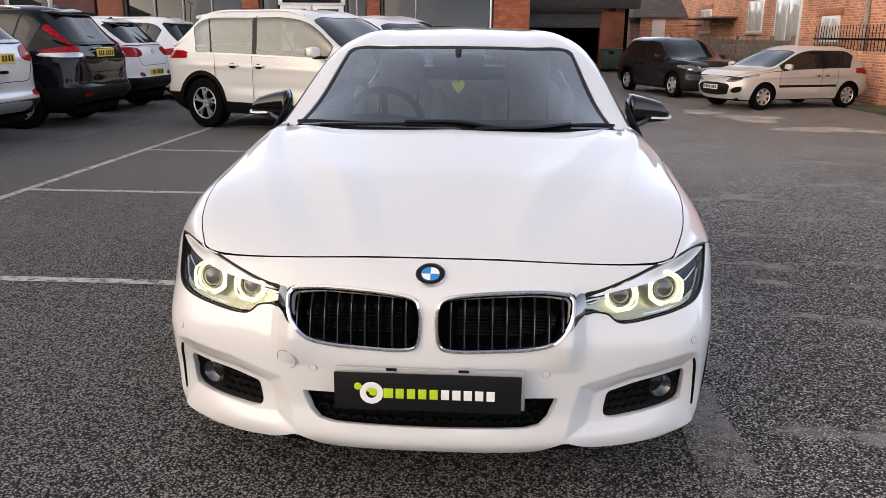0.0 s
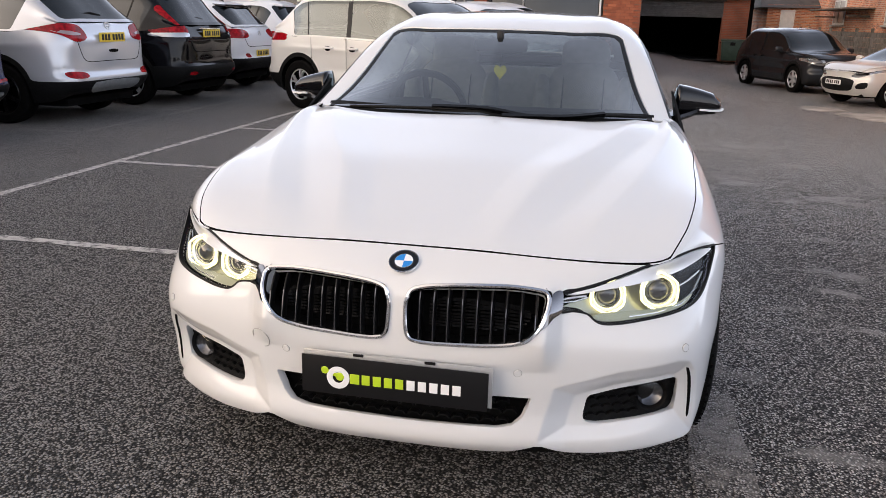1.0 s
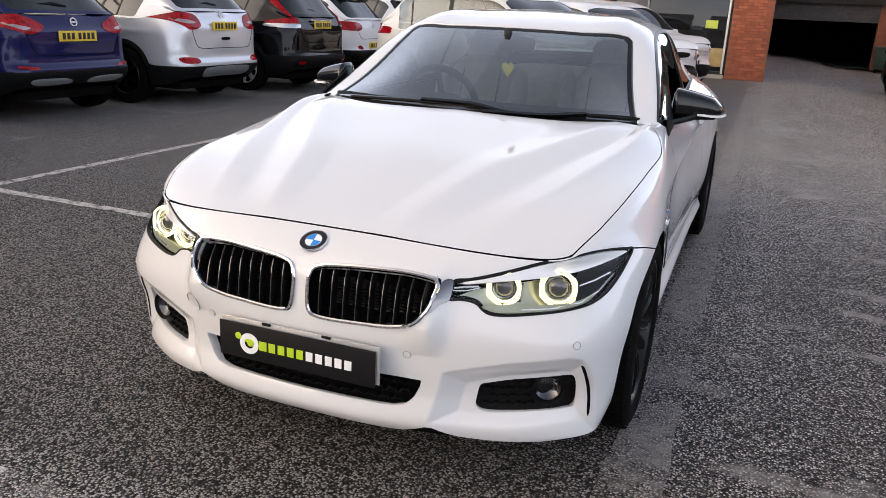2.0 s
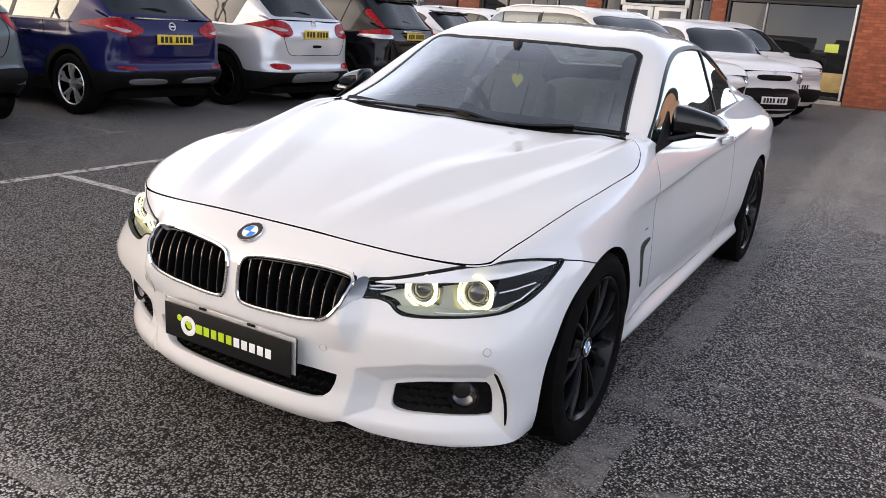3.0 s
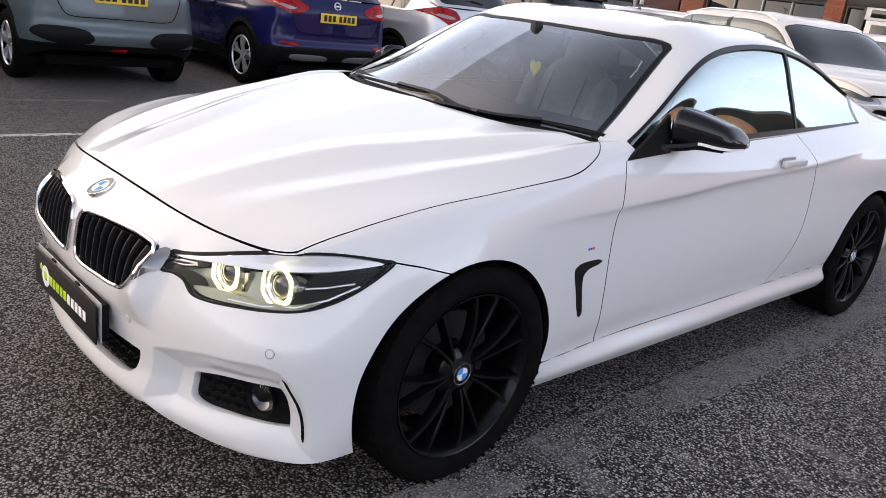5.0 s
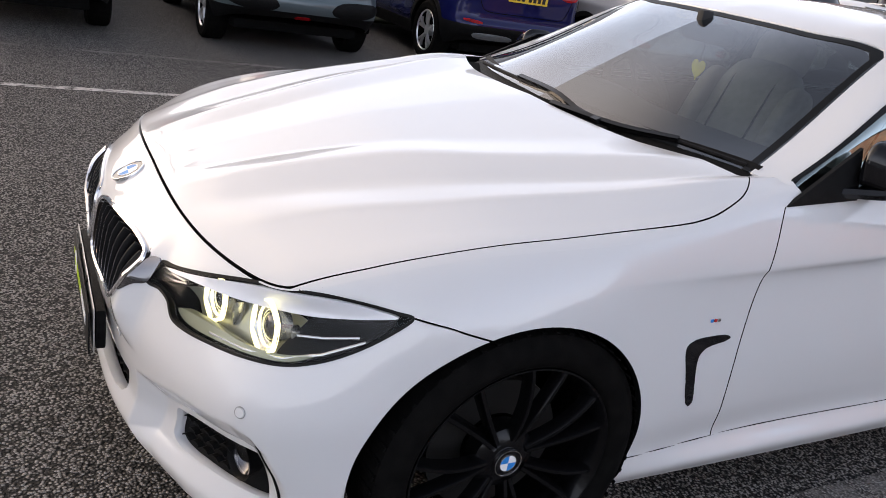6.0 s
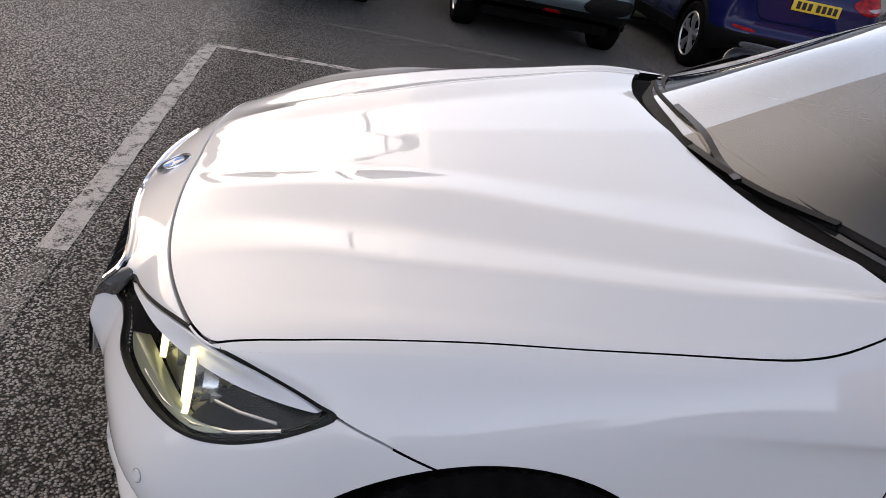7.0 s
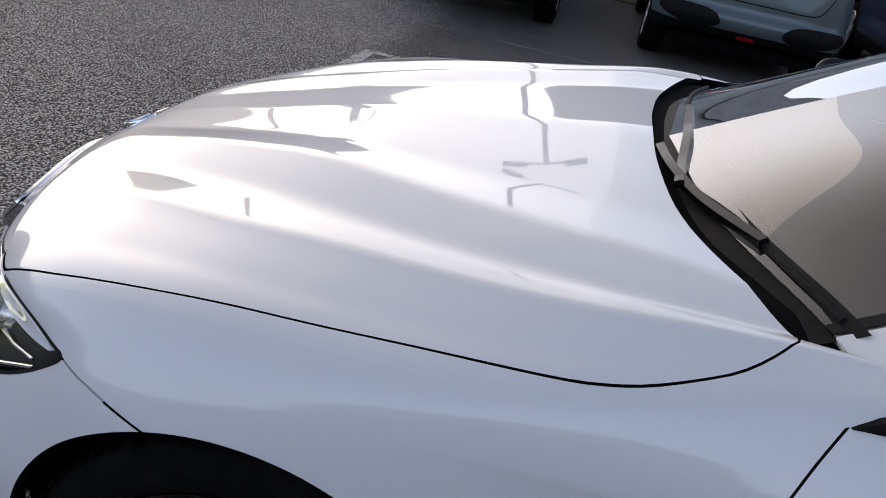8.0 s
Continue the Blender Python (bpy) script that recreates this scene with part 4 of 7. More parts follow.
def on_nose(x, z, out=0.0):
    """The point of the nose at (|x|, z) and its normal."""
    hit = flank_tree.ray_cast(Vector((abs(x), -1, z)), Vector((0, 1, 0)))
    p, n = np.array(hit[0]), np.array(hit[1])
    if n[1] > 0:
        n = -n
    p = p + n * out
    if x < 0:
        p, n = p * (-1, 1, 1), n * (-1, 1, 1)
    return p, n


def on_side(y, z, out=0.0, side=1):
    hit = flank_tree.ray_cast(Vector((3, y, z)), Vector((-1, 0, 0)))
    p, n = np.array(hit[0]), np.array(hit[1])
    if n[0] < 0:
        n = -n
    p = p + n * out
    return p * (side, 1, 1), n * (side, 1, 1)


def region(poly, off, ymax=0.62, grow=0.0):
    """The piece of the nose inside an outline, set in by off."""
    s = clip(flank, np.where(flank.p[:, 1] < ymax, poly_dist(flank.p[:, 0], flank.p[:, 2], poly) + grow, -1.0))
    return offset(s, -off)


def facing(at, normal, roll=0.0):
    """A pose with its z along normal and its y as upright as may be."""
    z = Vector(normal).normalized()
    x = Vector((0, 0, 1)).cross(z).normalized()
    y = z.cross(x)
    return Matrix.Translation(Vector(at)) @ Matrix((x, y, z)).transposed().to_4x4() @ pose(0, 0, 0, 0, 0, roll)


def disc(name, r, depth, mat, parent, m, label="", n=32, bevel=0.002):
    bm = bmesh.new()
    bmesh.ops.create_cone(bm, cap_ends=True, segments=n, radius1=r, radius2=r - bevel, depth=depth)
    bmesh.ops.transform(bm, matrix=m @ Matrix.Translation((0, 0, depth / 2)), verts=bm.verts[:])
    return ended(bm, name, mat, parent, label)


def ring(name, r, w, h, mat, parent, m, label="", n=40, corners=0):
    pts = []
    for i in range(n):
        a = 2 * math.pi * i / n
        rr = r
        if corners:
            k = 2 * math.pi / corners
            q = (a % k) - k / 2
            rr = r * (0.55 + 0.45 * math.cos(k / 2) / math.cos(q))
        pts.append(m @ Vector((rr * math.cos(a), rr * math.sin(a), 0)))
    nz = m.to_3x3() @ Vector((0, 0, 1))
    return swept(name, [tuple(p) for p in pts], [(-w, -h), (w, -h), (w, h * .4), (w * .5, h), (-w * .5, h), (-w, h * .4)], mat, parent, True, tuple(nz), label)


def quadrant(name, r, a0, depth, mat, parent, m):
    bm = bmesh.new()
    vs = [bm.verts.new((0, 0, depth))] + [bm.verts.new((r * math.cos(radians(a0 + i * 10)), r * math.sin(radians(a0 + i * 10)), depth)) for i in range(10)]
    bm.faces.new(vs)
    bmesh.ops.transform(bm, matrix=m, verts=bm.verts[:])
    return ended(bm, name, mat, parent)


def roundel(name, r, parent, m, label):
    d = disc(name, r, .005, M["gloss_black"], parent, m, label, 40)
    ring("rim_ring", r, .0016, .003, M["chrome"], d, m @ Matrix.Translation((0, 0, .004)))
    ring("inner_ring", r * .62, .0012, .002, M["chrome"], d, m @ Matrix.Translation((0, 0, .0048)))
    for k, a in enumerate((0, 90, 180, 270)):
        quadrant("quadrant", r * .60, a, .0062, M["badge_white"] if k % 2 == 0 else M["blue"], d, m)
    return d


p, n = on_nose(0.002, .695, .001)
roundel("badge", .041, coupe, facing((0, p[1] + .002, p[2]), (0, n[1] * .8 - .1, n[2] + .15)), "round blue and white badge in a black ring")

# kidney grilles
for side in (1, -1):
    pts = np.array([on_nose(side * x, z, .003)[0] for x, z in KIDNEY])
    nrm = np.array([on_nose(side * x, z)[1] for x, z in KIDNEY])
    kidney = swept("kidney_grille", pts, [(-.006, -.010), (.006, -.010), (.006, .001), (.003, .005), (-.003, .005), (-.006, .001)], M["chrome"], coupe, True, nrm, "black slatted grille in a chrome surround")
    link = region(rounded([(.372, .556), (.392, .592), (.405, .638), (.416, .648), (.432, .643), (.432, .598), (.412, .586), (.394, .566)], 4), -.003)
    panel("bridge", link if side > 0 else mirrored(link), M["dark_chrome"], kidney, "dark chrome bridge to the headlamp", .01)
    inset = region(KIDNEY, .075, grow=.012)
    panel("backing", inset if side > 0 else mirrored(inset), M["gap"], kidney, "", 0.0)
    tunnel = swept("liner", pts + np.array((0, .034, 0)), [(-.004, -.03), (.004, -.03), (.004, .024), (-.004, .024)], M["black_plastic"], kidney, True, (0, -1, 0))
    for k in range(9):
        x = .062 + k * .0385
        zs = [z for z in np.arange(.49, .67, .004) if poly_dist(np.array([x]), np.array([z]), KIDNEY)[0] > .006]
        if not zs:
            continue
        lo, hi = min(zs), max(zs)
        path = [on_nose(side * x, z, -.012)[0] for z in np.linspace(lo, hi, 7)]
        slat = swept("slat", path, [(-.0035, -.016), (.0035, -.016), (.0045, .006), (.0015, .013), (-.0015, .013), (-.0045, .006)], M["satin_black"], kidney, False, (0, -1, .15))
        swept("slat_edge", [q + np.array((0, -.0132, 0)) for q in path], [(-.0014, -.001), (.0014, -.001), (.0012, .001), (-.0012, .001)], M["slat_edge"], slat, False, (0, -1, .15))
    for k in range(11):
        z = .53 + k * .0095
        xs = [x for x in np.arange(.08, .36, .004) if poly_dist(np.array([x]), np.array([z]), KIDNEY)[0] > .03]
        if xs:
            path = [on_nose(side * x, z, -.052)[0] for x in np.linspace(min(xs), max(xs), 6)]
            swept("cooler_fin", path, [(-.0012, -.003), (.0012, -.003), (.0012, .003), (-.0012, .003)], M["rim_black"], kidney, False)

# headlamps
for side in (1, -1):
    mk = (lambda s: s) if side > 0 else mirrored
    lamp = panel("headlamp", mk(region(LAMP, .003, grow=-.002)), M["lamp_glass"], coupe, "clear headlamp lit with two bright rings", 0.0)
    lamp.visible_shadow = False
    hs = region(LAMP, .0, grow=.006)
    deep = np.clip(.012 + 5 * poly_dist(hs.p[:, 0], hs.p[:, 2], LAMP), .008, .105)
    panel("housing", mk(Sheet(hs.p - hs.n * deep[:, None], hs.n, hs.a, hs.faces)), M["gap"], lamp, "", 0.0)
    lip = [on_nose(side * x, z, -.001) for x, z in LAMP if flank_tree.ray_cast(Vector((x, -1, z)), Vector((0, 1, 0)))[0] is not None]
    swept("lamp_seal", np.array([q for q, _ in lip]), [(-.0028, -.012), (.0028, -.012), (.0028, .0018), (-.0028, .0018)], M["seal"], lamp, True, np.array([w for _, w in lip]), "black seal")
    # eyelid drawn wider and proud of the glass to hold the sky's reflection
    brow_poly = np.vstack([rounded([(.445, .6385), (.512, .652), (.582, .6705), (.633, .684), (.675, .693), (.720, .6995), (.763, .7065), (.803, .7065), (.836, .7025)], 4, False), rounded([(.846, .6985), (.808, .682), (.755, .666), (.690, .657), (.620, .652), (.54, .646), (.47, .637)], 4, False)])
    panel("brow", mk(region(brow_poly, -.0005)), M["brow"], lamp, "white eyelid widened by the sky's reflection on the lens", .02)
    hood_line = np.vstack([rounded([(.438, .640), (.512, .655), (.582, .6735), (.633, .687), (.675, .696), (.763, .710), (.803, .710), (.845, .7035)], 3, False), [(.86, .708), (.80, .722), (.70, .712), (.60, .69), (.50, .664), (.435, .652)]])
    panel("hood_line", mk(region(hood_line, .001)), M["seal"], lamp, "", .012)
    floor_poly = rounded([(.455, .605), (.50, .630), (.60, .646), (.72, .660), (.745, .640), (.745, .590), (.715, .580), (.655, .575), (.590, .569), (.547, .571), (.525, .582), (.50, .598)], 4)
    panel("reflector", mk(region(floor_poly, .072)), M["chamber"], lamp, "pale reflector tinted with the glow of the rings", .004)
    apron = rounded([(.52, .582), (.60, .590), (.70, .590), (.76, .598), (.80, .612), (.777, .589), (.717, .577), (.655, .571), (.590, .566), (.547, .568)], 4)
    panel("apron", mk(region(apron, .018)), M["lamp_floor"], lamp, "", .03)
    side_wall = rounded([(.748, .598), (.748, .672), (.80, .684), (.835, .694), (.842, .680), (.828, .640), (.805, .606), (.778, .592)], 4)
    panel("side_cover", mk(region(side_wall, .026)), M["seal"], lamp, "gloss black outer cover", .02)
    for x, y, z, r in ((.549, .232, .613, .0500), (.690, .296, .617, .0545)):
        m = facing((side * x, y, z), (side * .16, -1, .10), 90)
        unit = turned("projector", [(r * 1.02, .012), (r * .96, .014), (r * .80, .004), (r * .64, -.006), (r * .60, -.03)], M["lamp_silver"], lamp, axis="z", n=36)
        unit.data.transform(m)
        ring("light_ring", r, .0028, .005, M["ring_light"], unit, m @ Matrix.Translation((0, 0, .014)), "glowing pale yellow ring", 48, 6)
        ring("inner_ring", r * .76, .0012, .003, M["ring_light"], unit, m @ Matrix.Translation((0, 0, .006)), "", 42)
        dome = [(r * .56 * math.sin(t), r * .30 * math.cos(t)) for t in np.linspace(1.5, 0.02, 9)]
        lens = turned("lens", dome, M["dark_lens"], unit, axis="z", n=28)
        lens.data.transform(m @ Matrix.Translation((0, 0, -.004)))
        ring("lens_ring", r * .57, .0016, .003, M["chrome"], unit, m @ Matrix.Translation((0, 0, .0)), "", 32)
    for x, z, d, w in ((.618, .625, .066, .022), (.744, .628, .046, .030)):
        q, nn = on_nose(side * x, z, -d)
        part_box("reflector_blade", (w, .022, .052), tuple(q), M["lamp_silver"], lamp, "", .003)
    for name, pts, rad in (("day_strip", ((.440, .628), (.465, .6315), (.50, .634)), .0035), ("day_strip", ((.440, .620), (.470, .621), (.505, .630)), .0025),
                           ("turn_strip", ((.752, .633), (.785, .641), (.822, .654)), .003), ("chrome_lip", ((.62, .575), (.70, .580), (.765, .592), (.805, .615), (.833, .648)), .0035)):
        swept(name, [on_nose(side * x, z, -.020)[0] for x, z in pts], ring_section(rad), M["lamp_silver"], lamp)

# lower openings
for side in (1, -1):
    mk = (lambda s: s) if side > 0 else mirrored
    fog = panel("fog_surround", mk(region(FOG, .026, grow=.01)), M["black_plastic"], coupe, "black honeycomb insert round a fog lamp", 0.0)
    for r in range(4):
        z0 = .266 + r * .022
        for c in range(6):
            x0 = .524 + c * .030 + (r % 2) * .015
            pts = [(x0, z0), (x0 + .008, z0 + .006), (x0 + .020, z0 + .006), (x0 + .028, z0)]
            if all(poly_dist(np.array([x]), np.array([z]), FOG)[0] > .006 for x, z in pts) and x0 < .65:
                swept("honeycomb_rib", [on_nose(side * x, z, -.018)[0] for x, z in pts], [(-.002, -.008), (.002, -.008), (.0015, .006), (-.0015, .006)], M["black_plastic"], fog, False, (0, -1, 0))
    q, nn = on_nose(side * .703, .313, -.020)
    m = facing(q, (side * .28, -1, .02))
    bowl = turned("fog_lamp", [(.047, .016), (.043, .012), (.039, -.004), (.037, -.02)], M["black_plastic"], fog, axis="z", n=32)
    bowl.data.transform(m)
    refl = turned("reflector", [(.037, .006), (.028, -.004), (.012, -.012), (.001, -.014)], M["slat_edge"], bowl, axis="z", n=28)
    refl.data.transform(m)
    cap = turned("fog_lens", [(.038, .006), (.03, .011), (.015, .014), (.0005, .015)], M["lamp_glass"], bowl, axis="z", n=28)
    cap.data.transform(m)
    panel("side_duct", mk(region(SLIT, -.0015)), M["gap"], coupe, "black upright air slot", .010)
    for x, z in ((.772, .482), (.330, .428)):
        q, nn = on_nose(side * x, z, .0005)
        sensor = disc("parking_sensor", .0105, .002, WHITE, coupe, facing(q, nn), "", 24, .001)
        ring("sensor_gap", .0115, .0006, .0008, M["seam_grey"], sensor, facing(q, nn))
q, nn = on_nose(-.409, .448, .0)
ring("towing_cover", .031, .0009, .0012, M["seam_grey"], coupe, facing(q, nn), "round towing eye cover")
mouth = both(region([(-.1, .365), (.41, .365), (.41, .245), (-.1, .245)], .055))
panel("lower_grille", mouth, M["gap"], coupe, "black lower intake", 0.0)
lower = bpy.data.objects["lower_grille"]
for r in range(4):
    z0 = .268 + r * .022
    for c in range(-9, 10):
        x0 = c * .042 + (r % 2) * .021
        pts = [(x0 - .018, z0), (x0 - .010, z0 + .008), (x0 + .010, z0 + .008), (x0 + .018, z0)]
        if abs(x0) < .33:
            swept("grille_rib", [on_nose(x, z, -.034)[0] for x, z in pts], [(-.0025, -.012), (.0025, -.012), (.0015, .008), (-.0015, .008)], M["black_plastic"], lower, False, (0, -1, 0))

# number plate with the dealer's plain-shape logo
plate = part_box("number_plate", (.520, .004, .111), (0, .004, .388), M["plate_black"], coupe, "black dealer plate with lime and white shapes", .002)
part_box("plate_backing", (.528, .003, .116), (.006, .014, .397), M["plate_silver"], plate, "bare silver plate behind")
part_box("plate_holder", (.50, .022, .10), (.004, .030, .392), M["black_plastic"], plate)
for x in (-.1, .10):
    part_box("clip", (.03, .006, .008), (x, .010, .452), M["black_plastic"], plate)
logo_y = .0012
ring("logo_ring", .024, .0085, .0012, M["badge_white"], plate, facing((-.155, logo_y, .384), (0, -1, 0)))
disc("logo_dot", .0125, .0016, M["lime"], plate, facing((-.150, logo_y - .0005, .388), (0, -1, 0)), "", 24)
disc("logo_dot", .011, .0016, M["lime"], plate, facing((-.193, logo_y, .403), (0, -1, 0)), "", 24)
part_box("logo_link", (.034, .0014, .010), (-.174, logo_y, .396), M["lime"], plate, "", .001, Euler((0, radians(20), 0)).to_matrix())
for k in range(10):
    part_box("logo_bar", (.0225 if k else .027, .0014, .029), (-.108 + k * .0315, logo_y, .3845), M["lime"] if k < 5 else M["badge_white"], plate, "", .0008)

# vents and badges on the wings, door handles
for side in (1, -1):
    vent = [(1.212, .586), (1.226, .606), (1.262, .613), (1.345, .612), (1.349, .598), (1.29, .589), (1.262, .572), (1.262, .53), (1.286, .440), (1.278, .428), (1.264, .436), (1.232, .525)]
    vs = rounded(vent, 4)
    s = clip(flank, np.where((flank.p[:, 0] > .7) & (flank.p[:, 1] < 2), poly_dist(flank.p[:, 1], flank.p[:, 2], vs), -1))
    panel("wing_vent", (lambda q: q if side > 0 else mirrored(q))(offset(s, .003)), M["gloss_black"], coupe, "black hooked air vent", .01)
    for k, nm in enumerate(("blue", "badge_red", "chrome")):
        q, nn = on_side(1.276 + k * .012, .654, .002, side)
        part_box("wing_badge", (.0025, .008, .008), tuple(q), M[nm], coupe, "", .001)
    q, nn = on_side(2.62, .866, 0, side)
    handle = part_box("door_handle", (.026, .20, .030), tuple(q + np.array((side * .022, 0, 0))), WHITE, coupe, "white pull handle", .012)
    # grey pad on the skin stands for the shaded bowl behind the handle
    part_box("handle_recess", (.006, .12, .044), tuple(q + np.array((side * .001, -.02, 0))), M["seam_grey"], handle, "", .0028)


# wheels
def wheel(x, y, side):
    w = turned("wheel", [(.250, -.095), (.2535, -.105), (.262, -.112), (.285, -.118), (.312, -.110), (.326, -.098), (.3315, -.075), (.333, -.03), (.333, .03), (.3315, .075), (.326, .098), (.312, .110), (.285, .118), (.262, .112), (.2535, .105), (.250, .095)], M["rubber"], coupe, n=72, label="black alloy wheel with a low-profile tyre")
    m = Matrix.Translation((x, y, WHEEL_Z)) @ (Matrix.Rotation(math.pi, 4, "Z") if side < 0 else Matrix())
    parts = [w]
    parts.append(turned("rim", [(.252, .098), (.250, .106), (.245, .104), (.238, .092), (.228, .070), (.222, .02), (.218, -.09), (.248, -.10)], M["rim_black"], w, n=64))
    for k in (-1, 0, 1):
        v, f = lathe([(.3335, k * .05 - .004), (.3342, k * .05), (.3335, k * .05 + .004)], 72)
        parts.append(mesh_object("tread_rib", v, f, M["rubber"], w))
    for k in range(60):
        a = 2 * math.pi * k / 60
        b = box_bm((.055, .010, .004), (.075, 0, .3325), .001)
        bmesh.ops.transform(b, matrix=Matrix.Rotation(a, 4, "X"), verts=b.verts[:])
        parts.append(ended(b, "tread_block", M["rubber"], w))
    disc_part = turned("brake_disc", [(.165, .010), (.165, -.012), (.08, -.012), (.08, .010), (.165, .010)], M["disc"], w, n=48)
    parts.append(disc_part)
    parts.append(turned("hub", [(.078, .02), (.076, .062), (.060, .074), (.035, .078), (.001, .078)], M["rim_black"], w, n=40))
    for k in range(7):
        for d in (-1, 1):
            a0 = 2 * math.pi * k / 7 + .2 + d * .10
            a1 = 2 * math.pi * k / 7 + .2 + d * .19
            path = []
            for t in np.linspace(0, 1, 8):
                r = .055 + t * .188
                a = a0 + (a1 - a0) * t ** 1.4
                path.append((.068 + .022 * math.sin(t * math.pi) * .5 + .016 * t, r * math.sin(a), r * math.cos(a)))
            sec = [(-.009, -.020), (.009, -.020), (.008, .004), (.004, .012), (-.004, .012), (-.008, .004)]
            parts.append(swept("spoke", path, sec, M["rim_black"], w, False, (1, 0, 0)))
    for k in range(5):
        a = 2 * math.pi * (k + .5) / 5
        d = turned("wheel_bolt", [(.009, .06), (.009, .072), (.0005, .074)], M["rim_black"], w, n=12)
        d.data.transform(Matrix.Translation((0, .056 * math.sin(a), .056 * math.cos(a))))
        parts.append(d)
    for o in parts:
        o.data.transform(m)
    out = Vector((side, 0, 0))
    roundel("hub_cap", .033, w, facing(Vector((x + side * .079, y, WHEEL_Z)), out), "blue and white hub cap")
    return w


for side in (1, -1):
    wheel(side * .785, WHEEL_F, side)
    wheel(side * .800, WHEEL_R, side)
    for y in (WHEEL_F - .02, WHEEL_R):
        liner = []
        prof = [(a, .372) for a in np.linspace(radians(-25), radians(205), 24)]
        v, f = [], []
        for a, r in prof:
            for xx in (.50, .80):
                v.append((side * xx, y + r * math.cos(a), WHEEL_Z + r * math.sin(a)))
        f = [(2 * i, 2 * i + 1, 2 * i + 3, 2 * i + 2) for i in range(len(prof) - 1)]
        f.append(tuple(2 * i for i in range(len(prof))))
        mesh_object("arch_liner", v, f, M["gap"], coupe)
part_box("underbody", (1.30, 4.2, .06), (0, 2.35, .20), M["gap"], coupe, "", .02)
part_box("subframe", (.95, 1.1, .40), (0, .82, .42), M["gap"], coupe, "", .05)


# door mirrors
def mirror(side):
    pts, ua, va = [], np.linspace(0, 1, 25), np.linspace(0, 2 * math.pi, 37)
    g = np.zeros((25, 37, 3))
    for i, u in enumerate(ua):
        # from the door outwards: height, depth and centre of the shell
        h = (.086 - .050 * u ** 1.5) * min(1, (u * 14 + .02) ** .5) * min(1, ((1 - u) * 5) ** .5)
        dpt = .082 * (1 - .25 * u) * min(1, (u * 10 + .02) ** .5) * min(1, ((1 - u) * 16) ** .5)
        cx, cy, cz = .790 + u * .218, 1.785 + u * .085, 1.000 - u * .006
        for j, a in enumerate(va):
            c, s = math.cos(a), math.sin(a)
            e = .58
            g[i, j] = (cx, cy + dpt * math.copysign(abs(c) ** e, c), cz + (h if s > 0 else .036 * min(1, (u * 14 + .02) ** .5) * min(1, ((1 - u) * 5) ** .5)) * math.copysign(abs(s) ** e, s))
    s = grid_sheet(g, ua, va, flip=False)
    s = s if side > 0 else mirrored(s)
    cap = mesh_object("wing_mirror", s.p, [f[::-1] for f in s.faces], M["gloss_black"], coupe, "gloss black door mirror with clear indicator strip")
    path = [np.array((side * x, y, z)) for x, y, z in ((.905, 1.742, .980), (.93, 1.753, .979), (.955, 1.768, .976), (.998, 1.800, .976), (1.012, 1.85, .978))]
    swept("indicator", rounded(path, 6, False), [(-.0045, -.004), (.0045, -.004), (.004, .005), (-.004, .005)], M["badge_white"], cap, False, (0, -1, 0), "clear indicator strip")
    swept("mirror_arm", rounded([np.array((side * x, y, z)) for x, y, z in ((.775, 1.70, .942), (.84, 1.762, .958), (.88, 1.790, .968), (.96, 1.825, .972))], 4, False), [(-.034, -.012), (.034, -.012), (.046, .002), (.040, .014), (-.040, .014), (-.046, .002)], M["gloss_black"], cap, False, (0, 0, 1))
    part_box("mirror_glass", (.12, .003, .07), (side * .885, 1.885, 1.0), M["chrome"], cap, "", .001)
    sail = mesh_object("mirror_sail", [(side * x, y, z) for x, y, z in ((.826, 1.475, .914), (.815, 1.74, .928), (.785, 1.735, 1.055), (.815, 1.475, .914), (.80, 1.74, .928), (.775, 1.735, 1.055))], [(0, 1, 2), (5, 4, 3), (0, 3, 4, 1), (1, 4, 5, 2), (2, 5, 3, 0)], M["black_plastic"], cap, smooth=False)


for side in (1, -1):
    mirror(side)

# screen edges, scuttle and wipers
band = clip(house, np.minimum(screen_d(house) + .001, .028 - screen_d(house)))
panel("screen_border", both(offset(band, -.0015)), M["seal"], coupe, "black screen border", .004)
base_u = house.a[:, 0] < 1.452
base = house.p[base_u & (house.a[:, 1] >= GROWS[3] - 1e-6)]
base = base[np.argsort(-base[:, 0])]
hood_edge = np.array([(x, np.interp(x, [0, .163, .351, .479, .574, .68, .727], [1.250, 1.254, 1.274, 1.305, 1.338, 1.381, 1.408])) for x in base[:, 0]])
k = len(base)
g = np.zeros((k, 6, 3))
for i in range(k):
    x = base[i, 0]
    zh = np.interp(x, [0, .351, .574, .727], [.962, .950, .940, .948]) - .022
    a = np.array((min(x, .722), hood_edge[i, 1] - .02, zh))
    b = base[i] + np.array((0, .035, .016))
    for j, t in enumerate(np.linspace(0, 1, 6)):
        g[i, j] = a + (b - a) * t - np.array((0, 0, .012)) * math.sin(t * math.pi)
g[-1, :, 0] = 0
scuttle = grid_sheet(g, np.arange(k), np.arange(6))
if scuttle.n[:, 2].mean() < 0:
    scuttle = grid_sheet(g, np.arange(k), np.arange(6), True)
panel("scuttle_panel", both(scuttle), M["black_plastic"], coupe, "black scuttle below the windscreen", 0.0)


